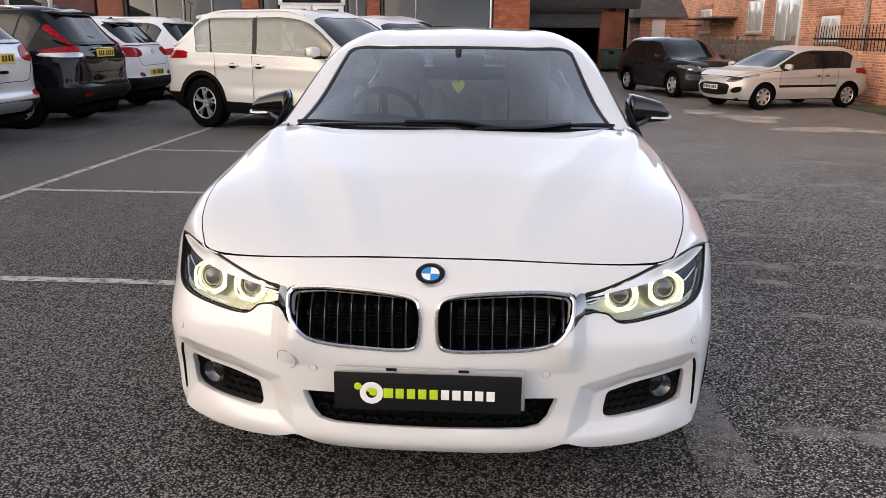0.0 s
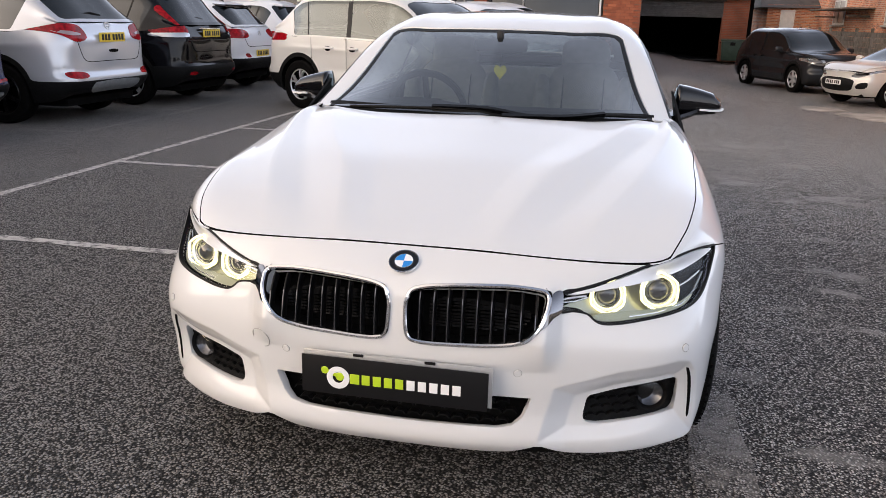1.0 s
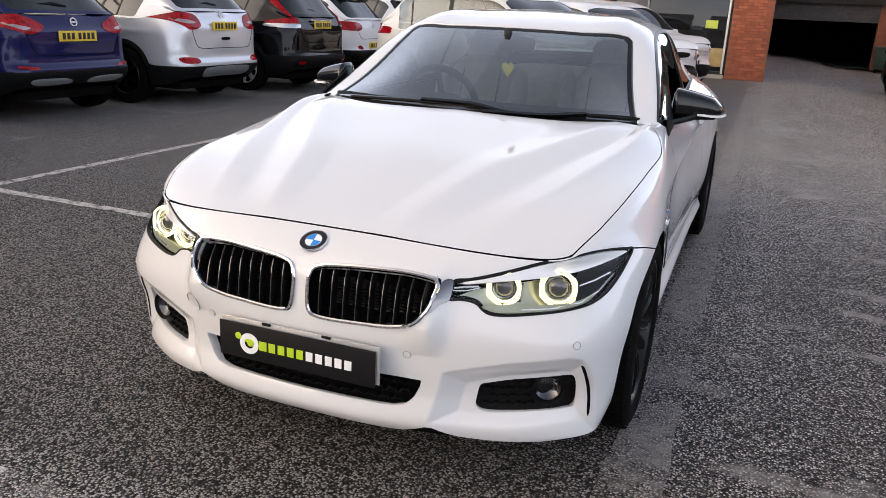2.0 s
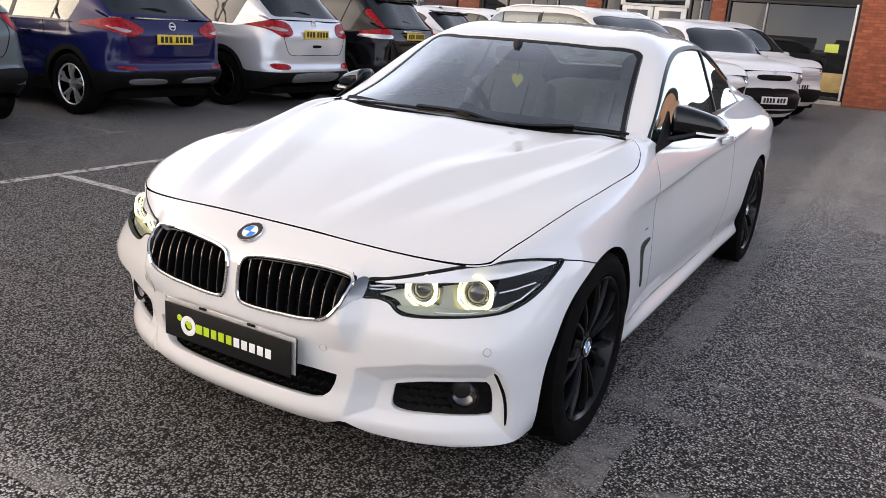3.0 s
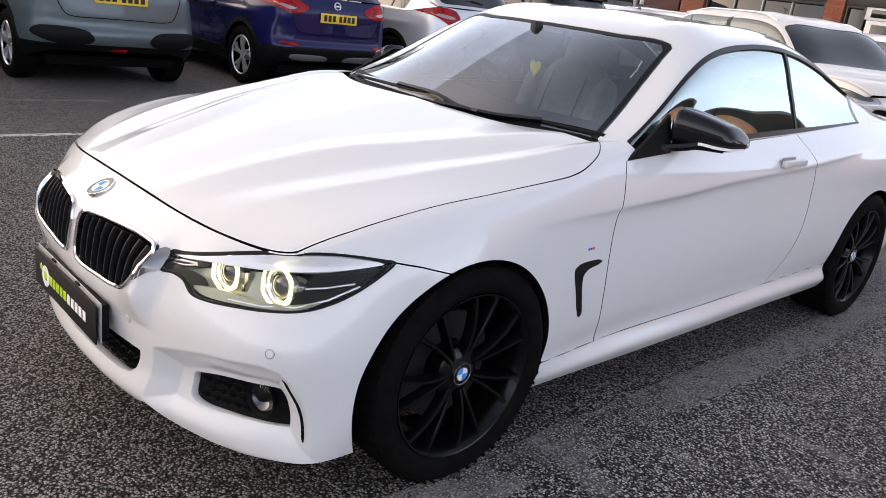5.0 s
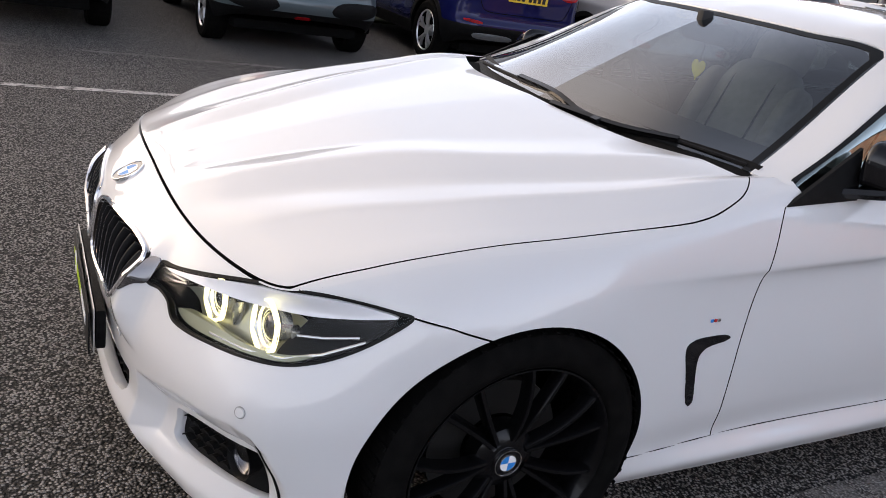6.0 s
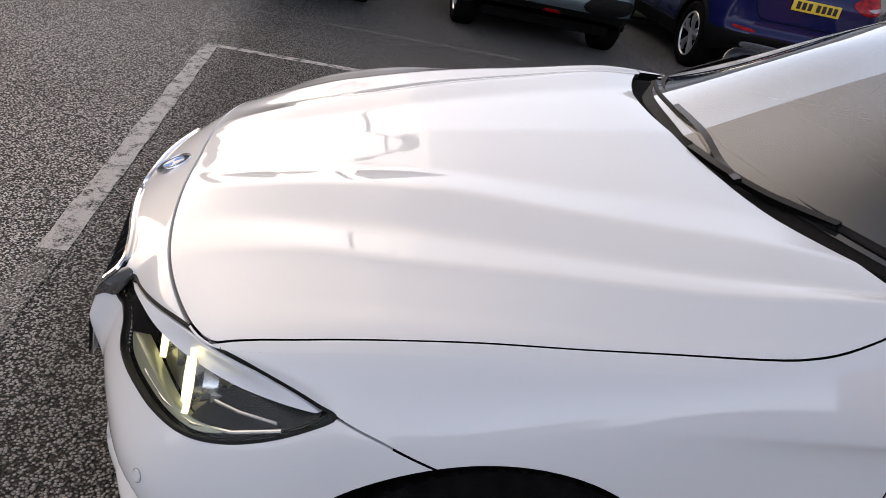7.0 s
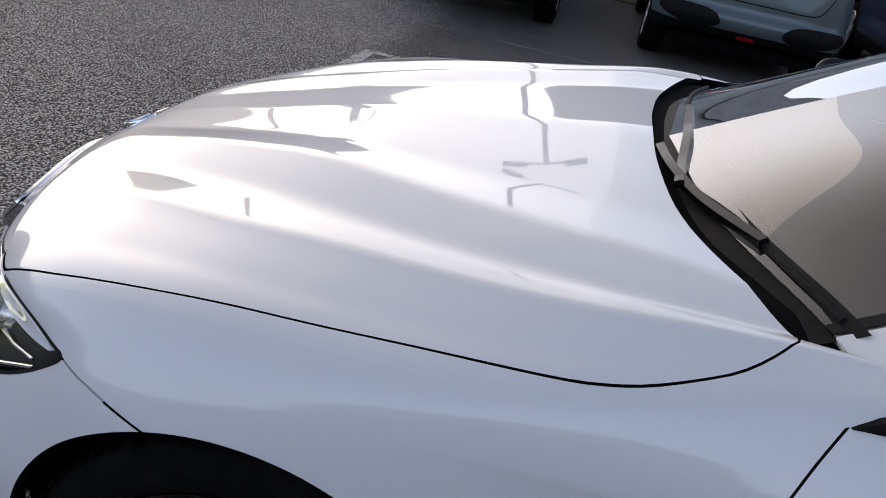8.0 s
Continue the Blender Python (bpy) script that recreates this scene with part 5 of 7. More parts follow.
def wiper(points, pivot, name="wiper"):
    arm = swept(name, rounded(points, 6, False), [(-.005, -.007), (.005, -.007), (.006, .001), (.003, .004), (-.003, .004), (-.006, .001)], M["black_plastic"], coupe, False, (0, -.5, 1), "black wiper blade resting on the glass")
    swept("wiper_arm", rounded(pivot, 6, False), [(-.009, -.007), (.009, -.007), (.008, .006), (-.008, .006)], M["rim_black"], arm, False, (0, -.5, 1))
    return arm


screen_tree = BVHTree.FromPolygons([tuple(p) for p in house.p], house.faces)


def on_screen(x, y, lift):
    h = screen_tree.ray_cast(Vector((abs(x), y, 3)), Vector((0, 0, -1)))
    return (x, y, (h[0].z if h[0] is not None and h[0].z < 1.2 else .966) + lift)


for blade, arm in (([(.30, 1.322), (.42, 1.370), (.55, 1.424), (.668, 1.480)], [(.10, 1.264), (.22, 1.282), (.36, 1.328), (.50, 1.400)]),
                   ([(-.58, 1.415), (-.40, 1.360), (-.18, 1.330), (.06, 1.318)], [(.30, 1.290), (.18, 1.302), (.03, 1.316), (-.20, 1.334)])):
    wiper([on_screen(x, y, -.001) for x, y in blade], [on_screen(x, y, .005) for x, y in arm])

# cabin
cabin = part_box("cabin_tub", (1.42, 2.2, .06), (0, 2.55, .34), M["trim_black"], coupe, "", .02)
part_box("bulkhead", (1.42, .05, .5), (0, 1.50, .66), M["trim_black"], coupe)
part_box("rear_bulkhead", (1.3, .05, .6), (0, 3.75, .72), M["trim_black"], coupe)
for side in (1, -1):
    part_box("door_card", (.03, 1.4, .50), (side * .76, 2.2, .68), M["trim_black"], coupe, "", .012)
    part_box("side_trim", (.03, .95, .50), (side * .70, 3.3, .72), M["trim_black"], coupe, "", .012)
DASH = [(1.42, .955), (1.60, .965), (1.78, .955), (1.90, .93), (1.93, .87), (1.88, .78), (1.85, .62)]
xs = np.linspace(-.72, .72, 25)
g = np.array([[(x, y - .10 * (abs(x) / .72) ** 2 * -1, z + .022 * math.exp(-((x + .37) / .16) ** 2) * (1.7 < y < 1.92)) for y, z in rounded(DASH, 4, False)] for x in xs])
s = grid_sheet(g, xs, np.arange(g.shape[1]))
mesh_object("dashboard", s.p, s.faces, M["trim_black"], coupe)


def superbox(name, size, at, mat, parent, rx=0, power=.45, label="", taper=0.0):
    """A soft cushion."""
    u, v = np.linspace(-math.pi / 2, math.pi / 2, 17), np.linspace(-math.pi, math.pi, 33)
    g = np.zeros((17, 33, 3))
    f = lambda t, e: np.sign(t) * np.abs(t) ** e
    for i, a in enumerate(u):
        z = f(math.sin(a), power) * size[2] / 2
        k = 1 - taper * (z / size[2] + .5)
        g[i, :, 0] = f(math.cos(a), power) * f(np.cos(v), power) * size[0] / 2 * k
        g[i, :, 1] = f(math.cos(a), power) * f(np.sin(v), power) * size[1] / 2
        g[i, :, 2] = z
    s = grid_sheet(g, u, v)
    m = Matrix.Translation(at) @ Matrix.Rotation(radians(rx), 4, "X")
    return mesh_object(name, [m @ Vector(q) for q in s.p], [q[::-1] for q in s.faces], mat, parent, label)


for side in (1, -1):
    x = side * .37
    seat = superbox("front_seat", (.52, .52, .16), (x, 2.30, .52), M["cream_leather"], coupe, 6, .5, "cream leather sports seat")
    superbox("backrest", (.50, .14, .62), (x, 2.60, .82), M["cream_leather"], seat, -20, .5, "", .22)
    superbox("headrest", (.27, .10, .19), (x, 2.735, 1.15), M["cream_leather"], seat, -14, .55)
    for d in (-1, 1):
        superbox("bolster", (.09, .17, .52), (x + d * .225, 2.565, .80), M["cream_leather"], seat, -20, .6)
        superbox("seat_seam", (.012, .145, .56), (x + d * .11, 2.598, .82), M["trim_black"], seat, -20, .6)
rear_seat = superbox("rear_bench", (1.15, .5, .2), (0, 3.2, .55), M["cream_leather"], coupe, 5, .4, "cream leather rear bench")
superbox("rear_backrest", (1.15, .14, .5), (0, 3.48, .80), M["cream_leather"], rear_seat, -22, .4)
sw = Matrix.Translation((-.37, 2.00, .915)) @ Matrix.Rotation(radians(-66), 4, "X")
wheel_rim = ring("steering_wheel", .185, .014, .014, M["trim_black"], coupe, sw, "black steering wheel")
steer_hub = superbox("airbag_pad", (.16, .12, .05), (-.37, 2.005, .91), M["trim_black"], wheel_rim, 24)
for a in (0, 180, 270):
    b = box_bm((.16, .03, .012), (.10, 0, 0), .004)
    bmesh.ops.transform(b, matrix=sw @ Matrix.Rotation(radians(a), 4, "Z"), verts=b.verts[:])
    ended(b, "spoke", M["trim_black"], wheel_rim)
superbox("cabin_mirror", (.25, .03, .065), (0, 1.90, 1.222), M["trim_black"], coupe, 10, .4)
part_box("mirror_stem", (.03, .05, .06), (0, 1.87, 1.262), M["trim_black"], coupe, "", .01)
tag_pts = []
for k in range(28):
    t = 2 * math.pi * k / 28
    tag_pts.append((16 * math.sin(t) ** 3, 13 * math.cos(t) - 5 * math.cos(2 * t) - 2 * math.cos(3 * t) - math.cos(4 * t)))
bm = bmesh.new()
fr = [bm.verts.new((x * .0019, 1.900, 1.103 + z * .0024)) for x, z in tag_pts]
bk = [bm.verts.new((x * .0019, 1.903, 1.103 + z * .0024)) for x, z in tag_pts]
bm.faces.new(fr)
bm.faces.new(bk[::-1])
for i in range(28):
    bm.faces.new((fr[i], bk[i], bk[(i + 1) % 28], fr[(i + 1) % 28]))
bmesh.ops.recalc_face_normals(bm, faces=bm.faces[:])
tag = ended(bm, "air_freshener", M["yellow_card"], coupe, "yellow heart-shaped air freshener", False)
swept("cord", [(0, 1.9015, 1.13), (.004, 1.902, 1.17), (0, 1.90, 1.205)], ring_section(.0012, n=6), M["trim_black"], tag)


# ---------- ground ----------
def ease(t):
    t = min(max(t, 0.0), 1.0)
    return t * t * (3 - 2 * t)


def ground_z(x, y):
    """The yard is level round the coupe and falls a little towards the houses."""
    return -0.38 * ease((x - 1.5) / 3.5) * ease((y - 6) / 9)


def ground_sheet():
    xs = np.unique(np.concatenate([np.linspace(-400, -30, 8), np.arange(-30, 30.1, 1.0), np.linspace(30, 400, 8)]))
    ys = np.unique(np.concatenate([np.linspace(-400, -30, 8), np.arange(-30, 60.1, 1.0), np.linspace(60, 400, 8)]))
    v = [(x, y, ground_z(x, y)) for x in xs for y in ys]
    k = len(ys)
    f = [(i * k + j, (i + 1) * k + j, (i + 1) * k + j + 1, i * k + j + 1) for i in range(len(xs) - 1) for j in range(k - 1)]
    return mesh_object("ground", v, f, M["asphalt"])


tagged(ground_sheet(), "dark weathered asphalt of the car park", "ground", kind="structure")


def painted_line(x0, y0, x1, y1, w=.085, mat=None):
    """A worn stripe, lying on the ground."""
    d = Vector((x1 - x0, y1 - y0, 0))
    n = max(2, int(d.length / .12))
    s = Vector((-d.y, d.x, 0)).normalized() * w / 2
    rnd = random.Random(int(abs(x0 * 31 + y0 * 17) * 10))
    v, f = [], []
    for i in range(n + 1):
        c = Vector((x0, y0, 0)) + d * i / n
        for q in (-1, 1):
            p = c + s * q * (1 + rnd.uniform(-.12, .08) )
            v.append((p.x, p.y, ground_z(p.x, p.y) + .004))
        if i:
            f.append((2 * i - 2, 2 * i - 1, 2 * i + 1, 2 * i))
    me_up = f if (d.x * s.y - d.y * s.x) < 0 else [q[::-1] for q in f]
    o = mesh_object("bay_line", v, me_up, mat or M["line_paint"])
    return tagged(o, "worn white parking bay line on asphalt", "road marking", "parking bay lines")


painted_line(-3.88, -.45, -3.88, 16.5)
for y in (-.42, 2.08, 4.57, 7.02, 9.5, 11.95):
    painted_line(-3.84, y, -.75 if y < 0 else -.9 if y < 3 else -1.0, y, .10 if y < 0 else .085)
painted_line(-.75, -.42, .90, -.42, .10, M["faded_paint"])
painted_line(.95, -1.5, .95, 16.0, .19, M["faded_paint"])
painted_line(-5.3, -.3, -5.3, 16.0, .08, M["faded_paint"])
for y in (3.65, 6.05, 8.4, 10.85, 13.2):
    painted_line(-10.5, y, -5.34, y, .08, M["faded_paint"])


# ---------- buildings ----------
def wall_piece(name, size, at, mat, parent=None, label="", bevel=.006):
    return part_box(name, size, at, mat, parent, label, bevel)


def brickwork(parent, origin, along, count_x, rows, skip=None, length=.215, height=.065, joint=.010, limit=300, tone="brick_red", depth=.012):
    """Bricks proud of their wall, each an object on one shared mesh; along is the wall's direction, up is z."""
    along = Vector(along).normalized()
    out = Vector((along.y, -along.x, 0))
    half = [None, None]
    for k in (0, 1):
        b = box_bm((length if k == 0 else length * .48, depth, height), (0, 0, 0), .003, seg=1)
        me = bpy.data.meshes.new("brick")
        b.to_mesh(me)
        b.free()
        me.materials.append(M[tone])
        half[k] = me
    rot = Matrix((along, -out, Vector((0, 0, 1)))).transposed().to_4x4()
    made = 0
    for r in range(rows):
        for c in range(count_x):
            u = (c + (.5 if r % 2 else 0)) * (length + joint) + length / 2
            z = r * (height + joint) + height / 2
            if (skip and skip(u, z)) or made >= limit:
                continue
            o = new("brick", half[0])
            o.parent = parent
            o.matrix_world = Matrix.Translation(Vector(origin) + along * u + Vector((0, 0, z)) + out * (depth * .2)) @ rot
            made += 1


FY = 20.0     # the showroom's front
shop = thing("showroom", "brick showroom with dark framed windows and white doors", "building")
# brick piers, each with its own bricks later on
PIERS = [(-10.67, -9.96), (-6.62, -6.17), (-3.22, -2.86), (.20, 1.16)]
for a, b in PIERS:
    wall_piece("pier", (b - a, .5, 4.6), ((a + b) / 2, FY + .24, 2.3), M["brick_joint"], shop, "red brick pier")
wall_piece("pier", (.5, 16, 4.6), (.905, FY + 8.4, 2.3), M["brick_joint"], shop, "red brick side wall")
wall_piece("fascia", (14.5, .30, 1.6), (-6.0, FY + .10, 3.45), M["fascia_dark"], shop, "dark fascia board")
wall_piece("lintel", (14.4, .20, .32), (-6.0, FY + .15, 2.52), M["frame_dark"], shop)
wall_piece("roof", (14.6, 16, .2), (-5.7, FY + 8.2, 4.7), M["fascia_dark"], shop)
wall_piece("floor_slab", (11.6, 15, .1), (-4.9, FY + 8, .02), M["trim_black"], shop)
wall_piece("inner_wall", (11.6, .2, 4), (-4.9, FY + 9, 2.2), M["inner_wall"], shop)
wall_piece("left_wall", (.3, 16, 4.6), (-10.8, FY + 8.4, 2.3), M["inner_wall"], shop)


def shop_window(x0, x1, z0, z1, posts, sill=True):
    w = wall_piece("window", (x1 - x0, .03, z1 - z0), ((x0 + x1) / 2, FY + .16, (z0 + z1) / 2), M["shop_glass"], shop, "large dark display window", .002)
    for x in (x0 + .03, x1 - .03):
        wall_piece("frame", (.06, .10, z1 - z0), (x, FY + .12, (z0 + z1) / 2), M["frame_dark"], w)
    for z in (z0 + .03, z1 - .03):
        wall_piece("frame", (x1 - x0 - .12, .10, .06), ((x0 + x1) / 2, FY + .12, z), M["frame_dark"], w)
    for x in posts:
        wall_piece("mullion", (.04, .09, z1 - z0 - .12), (x, FY + .12, (z0 + z1) / 2), M["frame_light"], w)
    return w


win = shop_window(-2.84, .18, .12, 2.36, (-1.9,))
wall_piece("stall_riser", (3.02, .14, .10), (-1.33, FY + .1, .05), M["stone_sill"], shop, "pale window plinth")
wall_piece("white_post", (.05, .08, 2.24), (.12, FY + .06, 1.24), M["white_frame"], win)
wall_piece("window_board", (.66, .02, .46), (-.18, FY + .132, .52), M["timber_panel"], win, "yellowish wooden board behind the glass", .003)
wall_piece("sticker", (.30, .004, .20), (-.27, FY + .135, 1.33), M["notice_lime"], win, "lime paper notice stuck on the glass", .001)
shop_window(-9.94, -6.64, .5, 2.36, (-9.1, -8.3, -7.5))
wall_piece("stall_riser", (3.3, .2, .5), (-8.29, FY + .2, .25), M["brick_joint"], shop, "low brick wall below the window")
shop_window(-6.15, -5.66, .12, 2.36, ())
shop_window(-3.82, -3.24, .12, 2.36, (-3.5,))
door = thing("door_1", "white double entrance doors with dark upper panes", "door", kind="structure")
for x0, x1 in ((-5.60, -4.745), (-4.715, -3.86)):
    leaf = wall_piece("door_leaf", (x1 - x0, .06, 2.02), ((x0 + x1) / 2, FY + .10, 1.05), M["white_frame"], door, "", .008)
    wall_piece("pane", (x1 - x0 - .28, .012, .62), ((x0 + x1) / 2, FY + .068, 1.66), M["shop_glass"], leaf, "", .002)
    wall_piece("pane", (x1 - x0 - .28, .012, .80), ((x0 + x1) / 2, FY + .068, .72), M["shop_glass"], leaf, "", .002)
    wall_piece("pull_handle", (.025, .05, .3), (x0 + .1 if x0 > -5 else x1 - .1, FY + .05, 1.1), M["alloy"], leaf, "", .008)
wall_piece("transom", (1.86, .1, .30), (-4.73, FY + .12, 2.22), M["white_frame"], door, "", .01)
wall_piece("transom_pane", (1.6, .012, .18), (-4.73, FY + .066, 2.22), M["shop_glass"], door, "", .002)

# dark timber-clad neighbour to the left of the showroom
annex = thing("side_building", "maroon panelled unit beside the showroom", "building")
wall_piece("wall", (14, .4, 4.2), (-17.8, FY + .3, 2.1), M["maroon_panel"], annex)
for x in (-12.0, -13.3, -14.6, -16.0):
    wall_piece("cover_strip", (.06, .05, 4.0), (x, FY + .09, 2.0), M["frame_light"], annex)
wall_piece("window", (1.1, .06, .9), (-12.65, FY + .08, 2.05), M["shop_glass"], annex)
wall_piece("white_window_frame", (1.2, .05, 1.0), (-12.65, FY + .085, 2.05), M["white_frame"], annex)

# garage at the end of the lane
GY = 38.4
GZ = ground_z(4, GY)
garage = thing("garage", "brick garage with a half-raised dark roller shutter", "building")
wall_piece("wall", (1.15, .5, 3.1), (6.05, GY + .25, GZ + 1.55), M["brick_joint"], garage, "red brick garage pier")
wall_piece("wall", (2.2, .5, 3.1), (-.1, GY + .25, GZ + 1.55), M["brick_joint"], garage)
wall_piece("fascia", (8.6, .7, .9), (3.0, GY + .1, GZ + 3.35), M["fascia_dark"], garage, "black felted fascia")
# insides lined near-black, so the unlit interior is painted in
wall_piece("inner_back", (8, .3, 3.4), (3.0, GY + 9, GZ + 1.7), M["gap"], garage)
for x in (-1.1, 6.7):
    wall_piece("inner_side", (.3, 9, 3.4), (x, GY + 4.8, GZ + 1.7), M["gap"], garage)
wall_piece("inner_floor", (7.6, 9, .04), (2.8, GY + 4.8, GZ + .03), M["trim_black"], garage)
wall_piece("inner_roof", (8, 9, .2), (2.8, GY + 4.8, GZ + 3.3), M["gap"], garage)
shutter = wall_piece("shutter_box", (4.6, .3, .34), (3.25, GY - .02, GZ + 2.9), M["frame_dark"], garage)
for k in range(9):
    wall_piece("shutter_slat", (4.5, .03, .082), (3.25, GY + .06, GZ + 2.72 - k * .086), M["shutter_grey"], shutter, "", .012)
wall_piece("flood_lamp", (.28, .16, .16), (6.0, GY - .12, GZ + 2.86), M["black_plastic"], garage)


def wheelie_bin(x, y, rz):
    b = thing("waste_bin", "dark green four-wheeled waste bin by the brick pier", "bin", at=(x, y, ground_z(x, y)), rz=rz)
    bm = box_bm((1.02, .8, .86), (0, 0, .60), .03)
    for v in bm.verts:
        k = .86 + .14 * (v.co.z - .17) / .86
        v.co.x *= k
        v.co.y *= k
    ended(bm, "body", M["bin_green"], b)
    part_box("lid", (1.08, .86, .09), (0, 0, 1.07), M["bin_green"], b, "", .03)
    part_box("label_plate", (.22, .01, .14), (0, -.40, .92), M["black_plastic"], b)
    for sx in (-1, 1):
        part_box("lift_bar", (.05, .1, .05), (sx * .55, 0, .95), M["rim_black"], b)
        for sy in (-1, 1):
            turned("castor", [(.001, -.025), (.08, -.025), (.085, 0), (.08, .025), (.001, .025)], M["rubber"], b, (sx * .38, sy * .3, .085), 20)
    return b


wheelie_bin(5.95, GY - .9, -8)
pallet = thing("pallet", "weathered wooden pallet leaning by the bin", "pallet", at=(7.2, GY - 1.0, ground_z(7, GY)), rz=12)
for k in range(6):
    part_box("slat", (.95, .02, .12), (0, .02 + k * .03, .12 + k * .17), M["old_timber"], pallet, "", .004, Euler((radians(-12), 0, 0)).to_matrix())
for x in (-.42, 0, .42):
    part_box("bearer", (.08, .05, 1.08), (x, .12, .53), M["old_timber"], pallet, "", .004, Euler((radians(-12), 0, 0)).to_matrix())

# terraced houses along the lane
HX = 10.8
house_row = thing("terraced_house", "old two-storey red brick house with white windows", "house")
wall_piece("wall", (.5, 30, 7.4), (HX + .28, 31, 3.2), M["brick_old"], house_row, "weathered red brick wall", .01)
wall_piece("wall", (.5, 9, 7.4), (HX - .75, 13.4, 3.2), M["brick_old"], house_row, "near brick wall with pale patches", .01)
wall_piece("roof", (6, 31, .25), (HX + 2.2, 31, 7.4), M["slate"], house_row, "", .02, )
bpy.data.objects["roof.001" if "roof.001" in bpy.data.objects else "roof"].name = "roof"
wall_piece("drainpipe", (.09, .09, 6.0), (HX - .06, 21.9, 2.6), M["frame_light"], house_row)
for y0, y1, z0, z1 in ((38.6, 40.6, 1.5, 2.62), (31.0, 32.9, 1.5, 2.75), (27.0, 29.6, .9, 2.9), (23.8, 25.2, 1.2, 2.0)):
    w = wall_piece("window", (.05, y1 - y0, z1 - z0), (HX + .03, (y0 + y1) / 2, (z0 + z1) / 2), M["white_frame"], house_row, "white framed window with net curtain", .01)
    for k in (0, 1):
        c = y0 + (y1 - y0) * (.27 + .46 * k)
        wall_piece("pane", (.02, (y1 - y0) * .40, z1 - z0 - .14), (HX - .002, c, (z0 + z1) / 2), M["net_glass"], w, "", .003)
    wall_piece("window_head", (.08, y1 - y0 + .3, .20), (HX + .01, (y0 + y1) / 2, z1 + .12), M["brick_orange"], house_row, "", .01)
    wall_piece("sill", (.14, y1 - y0 + .2, .07), (HX - .02, (y0 + y1) / 2, z0 - .04), M["stone_sill"], house_row, "", .01)
canopy = wall_piece("canopy", (1.1, 6.5, .06), (HX - .5, 37.5, 2.15), M["old_timber"], house_row, "flat timber canopy")
for y in (34.8, 40.2):
    wall_piece("bracket", (.9, .06, .06), (HX - .45, y, 1.85), M["old_timber"], canopy, "", .004)
outhouse = thing("outhouse", "low brick outbuilding with a slate roof", "house")
wall_piece("wall", (4.2, 6, 2.9), (10.4, 46.5, 1.0), M["brick_old"], outhouse)
v = [(7.9, 43.2, 2.3), (13, 43.2, 2.3), (13, 50, 2.3), (7.9, 50, 2.3), (8.3, 46.6, 3.9), (12.8, 46.6, 3.9)]
mesh_object("roof", v, [(0, 1, 5, 4), (2, 3, 4, 5), (1, 2, 5), (3, 0, 4), (3, 2, 1, 0)], M["slate"], outhouse, smooth=False)
wall_piece("window", (.7, .06, 1.0), (9.3, 43.46, 1.7), M["white_frame"], outhouse)

# timber fence and railing in front of the houses
fence = thing("fence", "grey weathered board fence with timber posts", "fence")
y = 24.4
while y < 44:
    z = ground_z(9.6, y)
    wall_piece("post", (.10, .10, 1.75), (9.70, y, z + .87), M["old_timber"], fence, "", .006)
    for k in range(8):
        wall_piece("board", (.022, 1.86, .18), (9.66 + (k % 2) * .012, y + .97, z + .22 + k * .185), M["old_timber"], fence, "", .004)
    y += 1.95
railing = thing("railing", "black iron railing on a low wall", "railing")
wall_piece("low_wall", (.24, 5.2, 1.35), (10.35, 21.7, .30), M["brick_old"], railing)
wall_piece("top_rail", (.06, 5.2, .06), (10.3, 21.7, 1.30), M["rim_black"], railing)
for k in range(26):
    wall_piece("bar", (.016, .016, .72), (10.3, 19.2 + k * .2, 1.32), M["rim_black"], railing, "", .002)
kerb = wall_piece("mossy_verge", (1.5, 5.6, .10), (9.95, 16.0, ground_z(9.9, 16) + .02), M["moss"], None, "", .05)
tagged(kerb, "mossy earth verge at the foot of the brick wall", "verge", kind="structure")

# pale worn concrete let into the lane
M["concrete_patch"] = varied(material("concrete_patch", (.42, .38, .33), .9), 2.5, (.20, .185, .165), (.52, .47, .41), bump=.5, bump_scale=60)
for cx, cy, rx, ry, turn in ((6.35, 13.3, .75, .55, 20), (5.85, 15.6, .60, .80, -10), (7.3, 13.0, .45, .40, 0), (5.0, 16.9, .5, .5, 40)):
    rnd = random.Random(int(cx * 100))
    rim = []
    for k in range(36):
        a = 2 * math.pi * k / 36
        q = 1 + .16 * math.sin(3 * a + cx) + .10 * math.sin(5 * a) + rnd.uniform(-.07, .07)
        u, v = rx * q * math.cos(a), ry * q * math.sin(a)
        c, s_ = math.cos(radians(turn)), math.sin(radians(turn))
        x, y = cx + u * c - v * s_, cy + u * s_ + v * c
        rim.append((x, y, ground_z(x, y) + .012))
    ob = mesh_object("concrete_patch", rim + [(x, y, z - .03) for x, y, z in rim], [tuple(range(36))] + [(i, i + 36, (i + 1) % 36 + 36, (i + 1) % 36) for i in range(36)], M["concrete_patch"], smooth=False)
    tagged(ob, "pale worn concrete patch in the asphalt lane", "concrete patch", kind="structure")

# steel fence behind the row of cars, and the skyline round the yard
steel = thing("steel_fence", "grey corrugated steel fence behind the parked cars", "fence")
for k in range(14):
    y = -6 + k * 1.9
    wall_piece("fence_post", (.09, .09, 1.9), (-11.3, y, .95), M["frame_light"], steel, "", .006)
    for j in range(6):
        wall_piece("fence_sheet", (.03, .29, 1.7), (-11.36 - .02 * (j % 2), y + .2 + j * .3, .95), M["steel_grey"], steel, "", .006)
verge = wall_piece("grass_verge", (1.6, 27, .05), (-10.5, 6, .0), M["moss"], None, "", .02)
tagged(verge, "mossy strip along the steel fence", "verge", kind="structure")


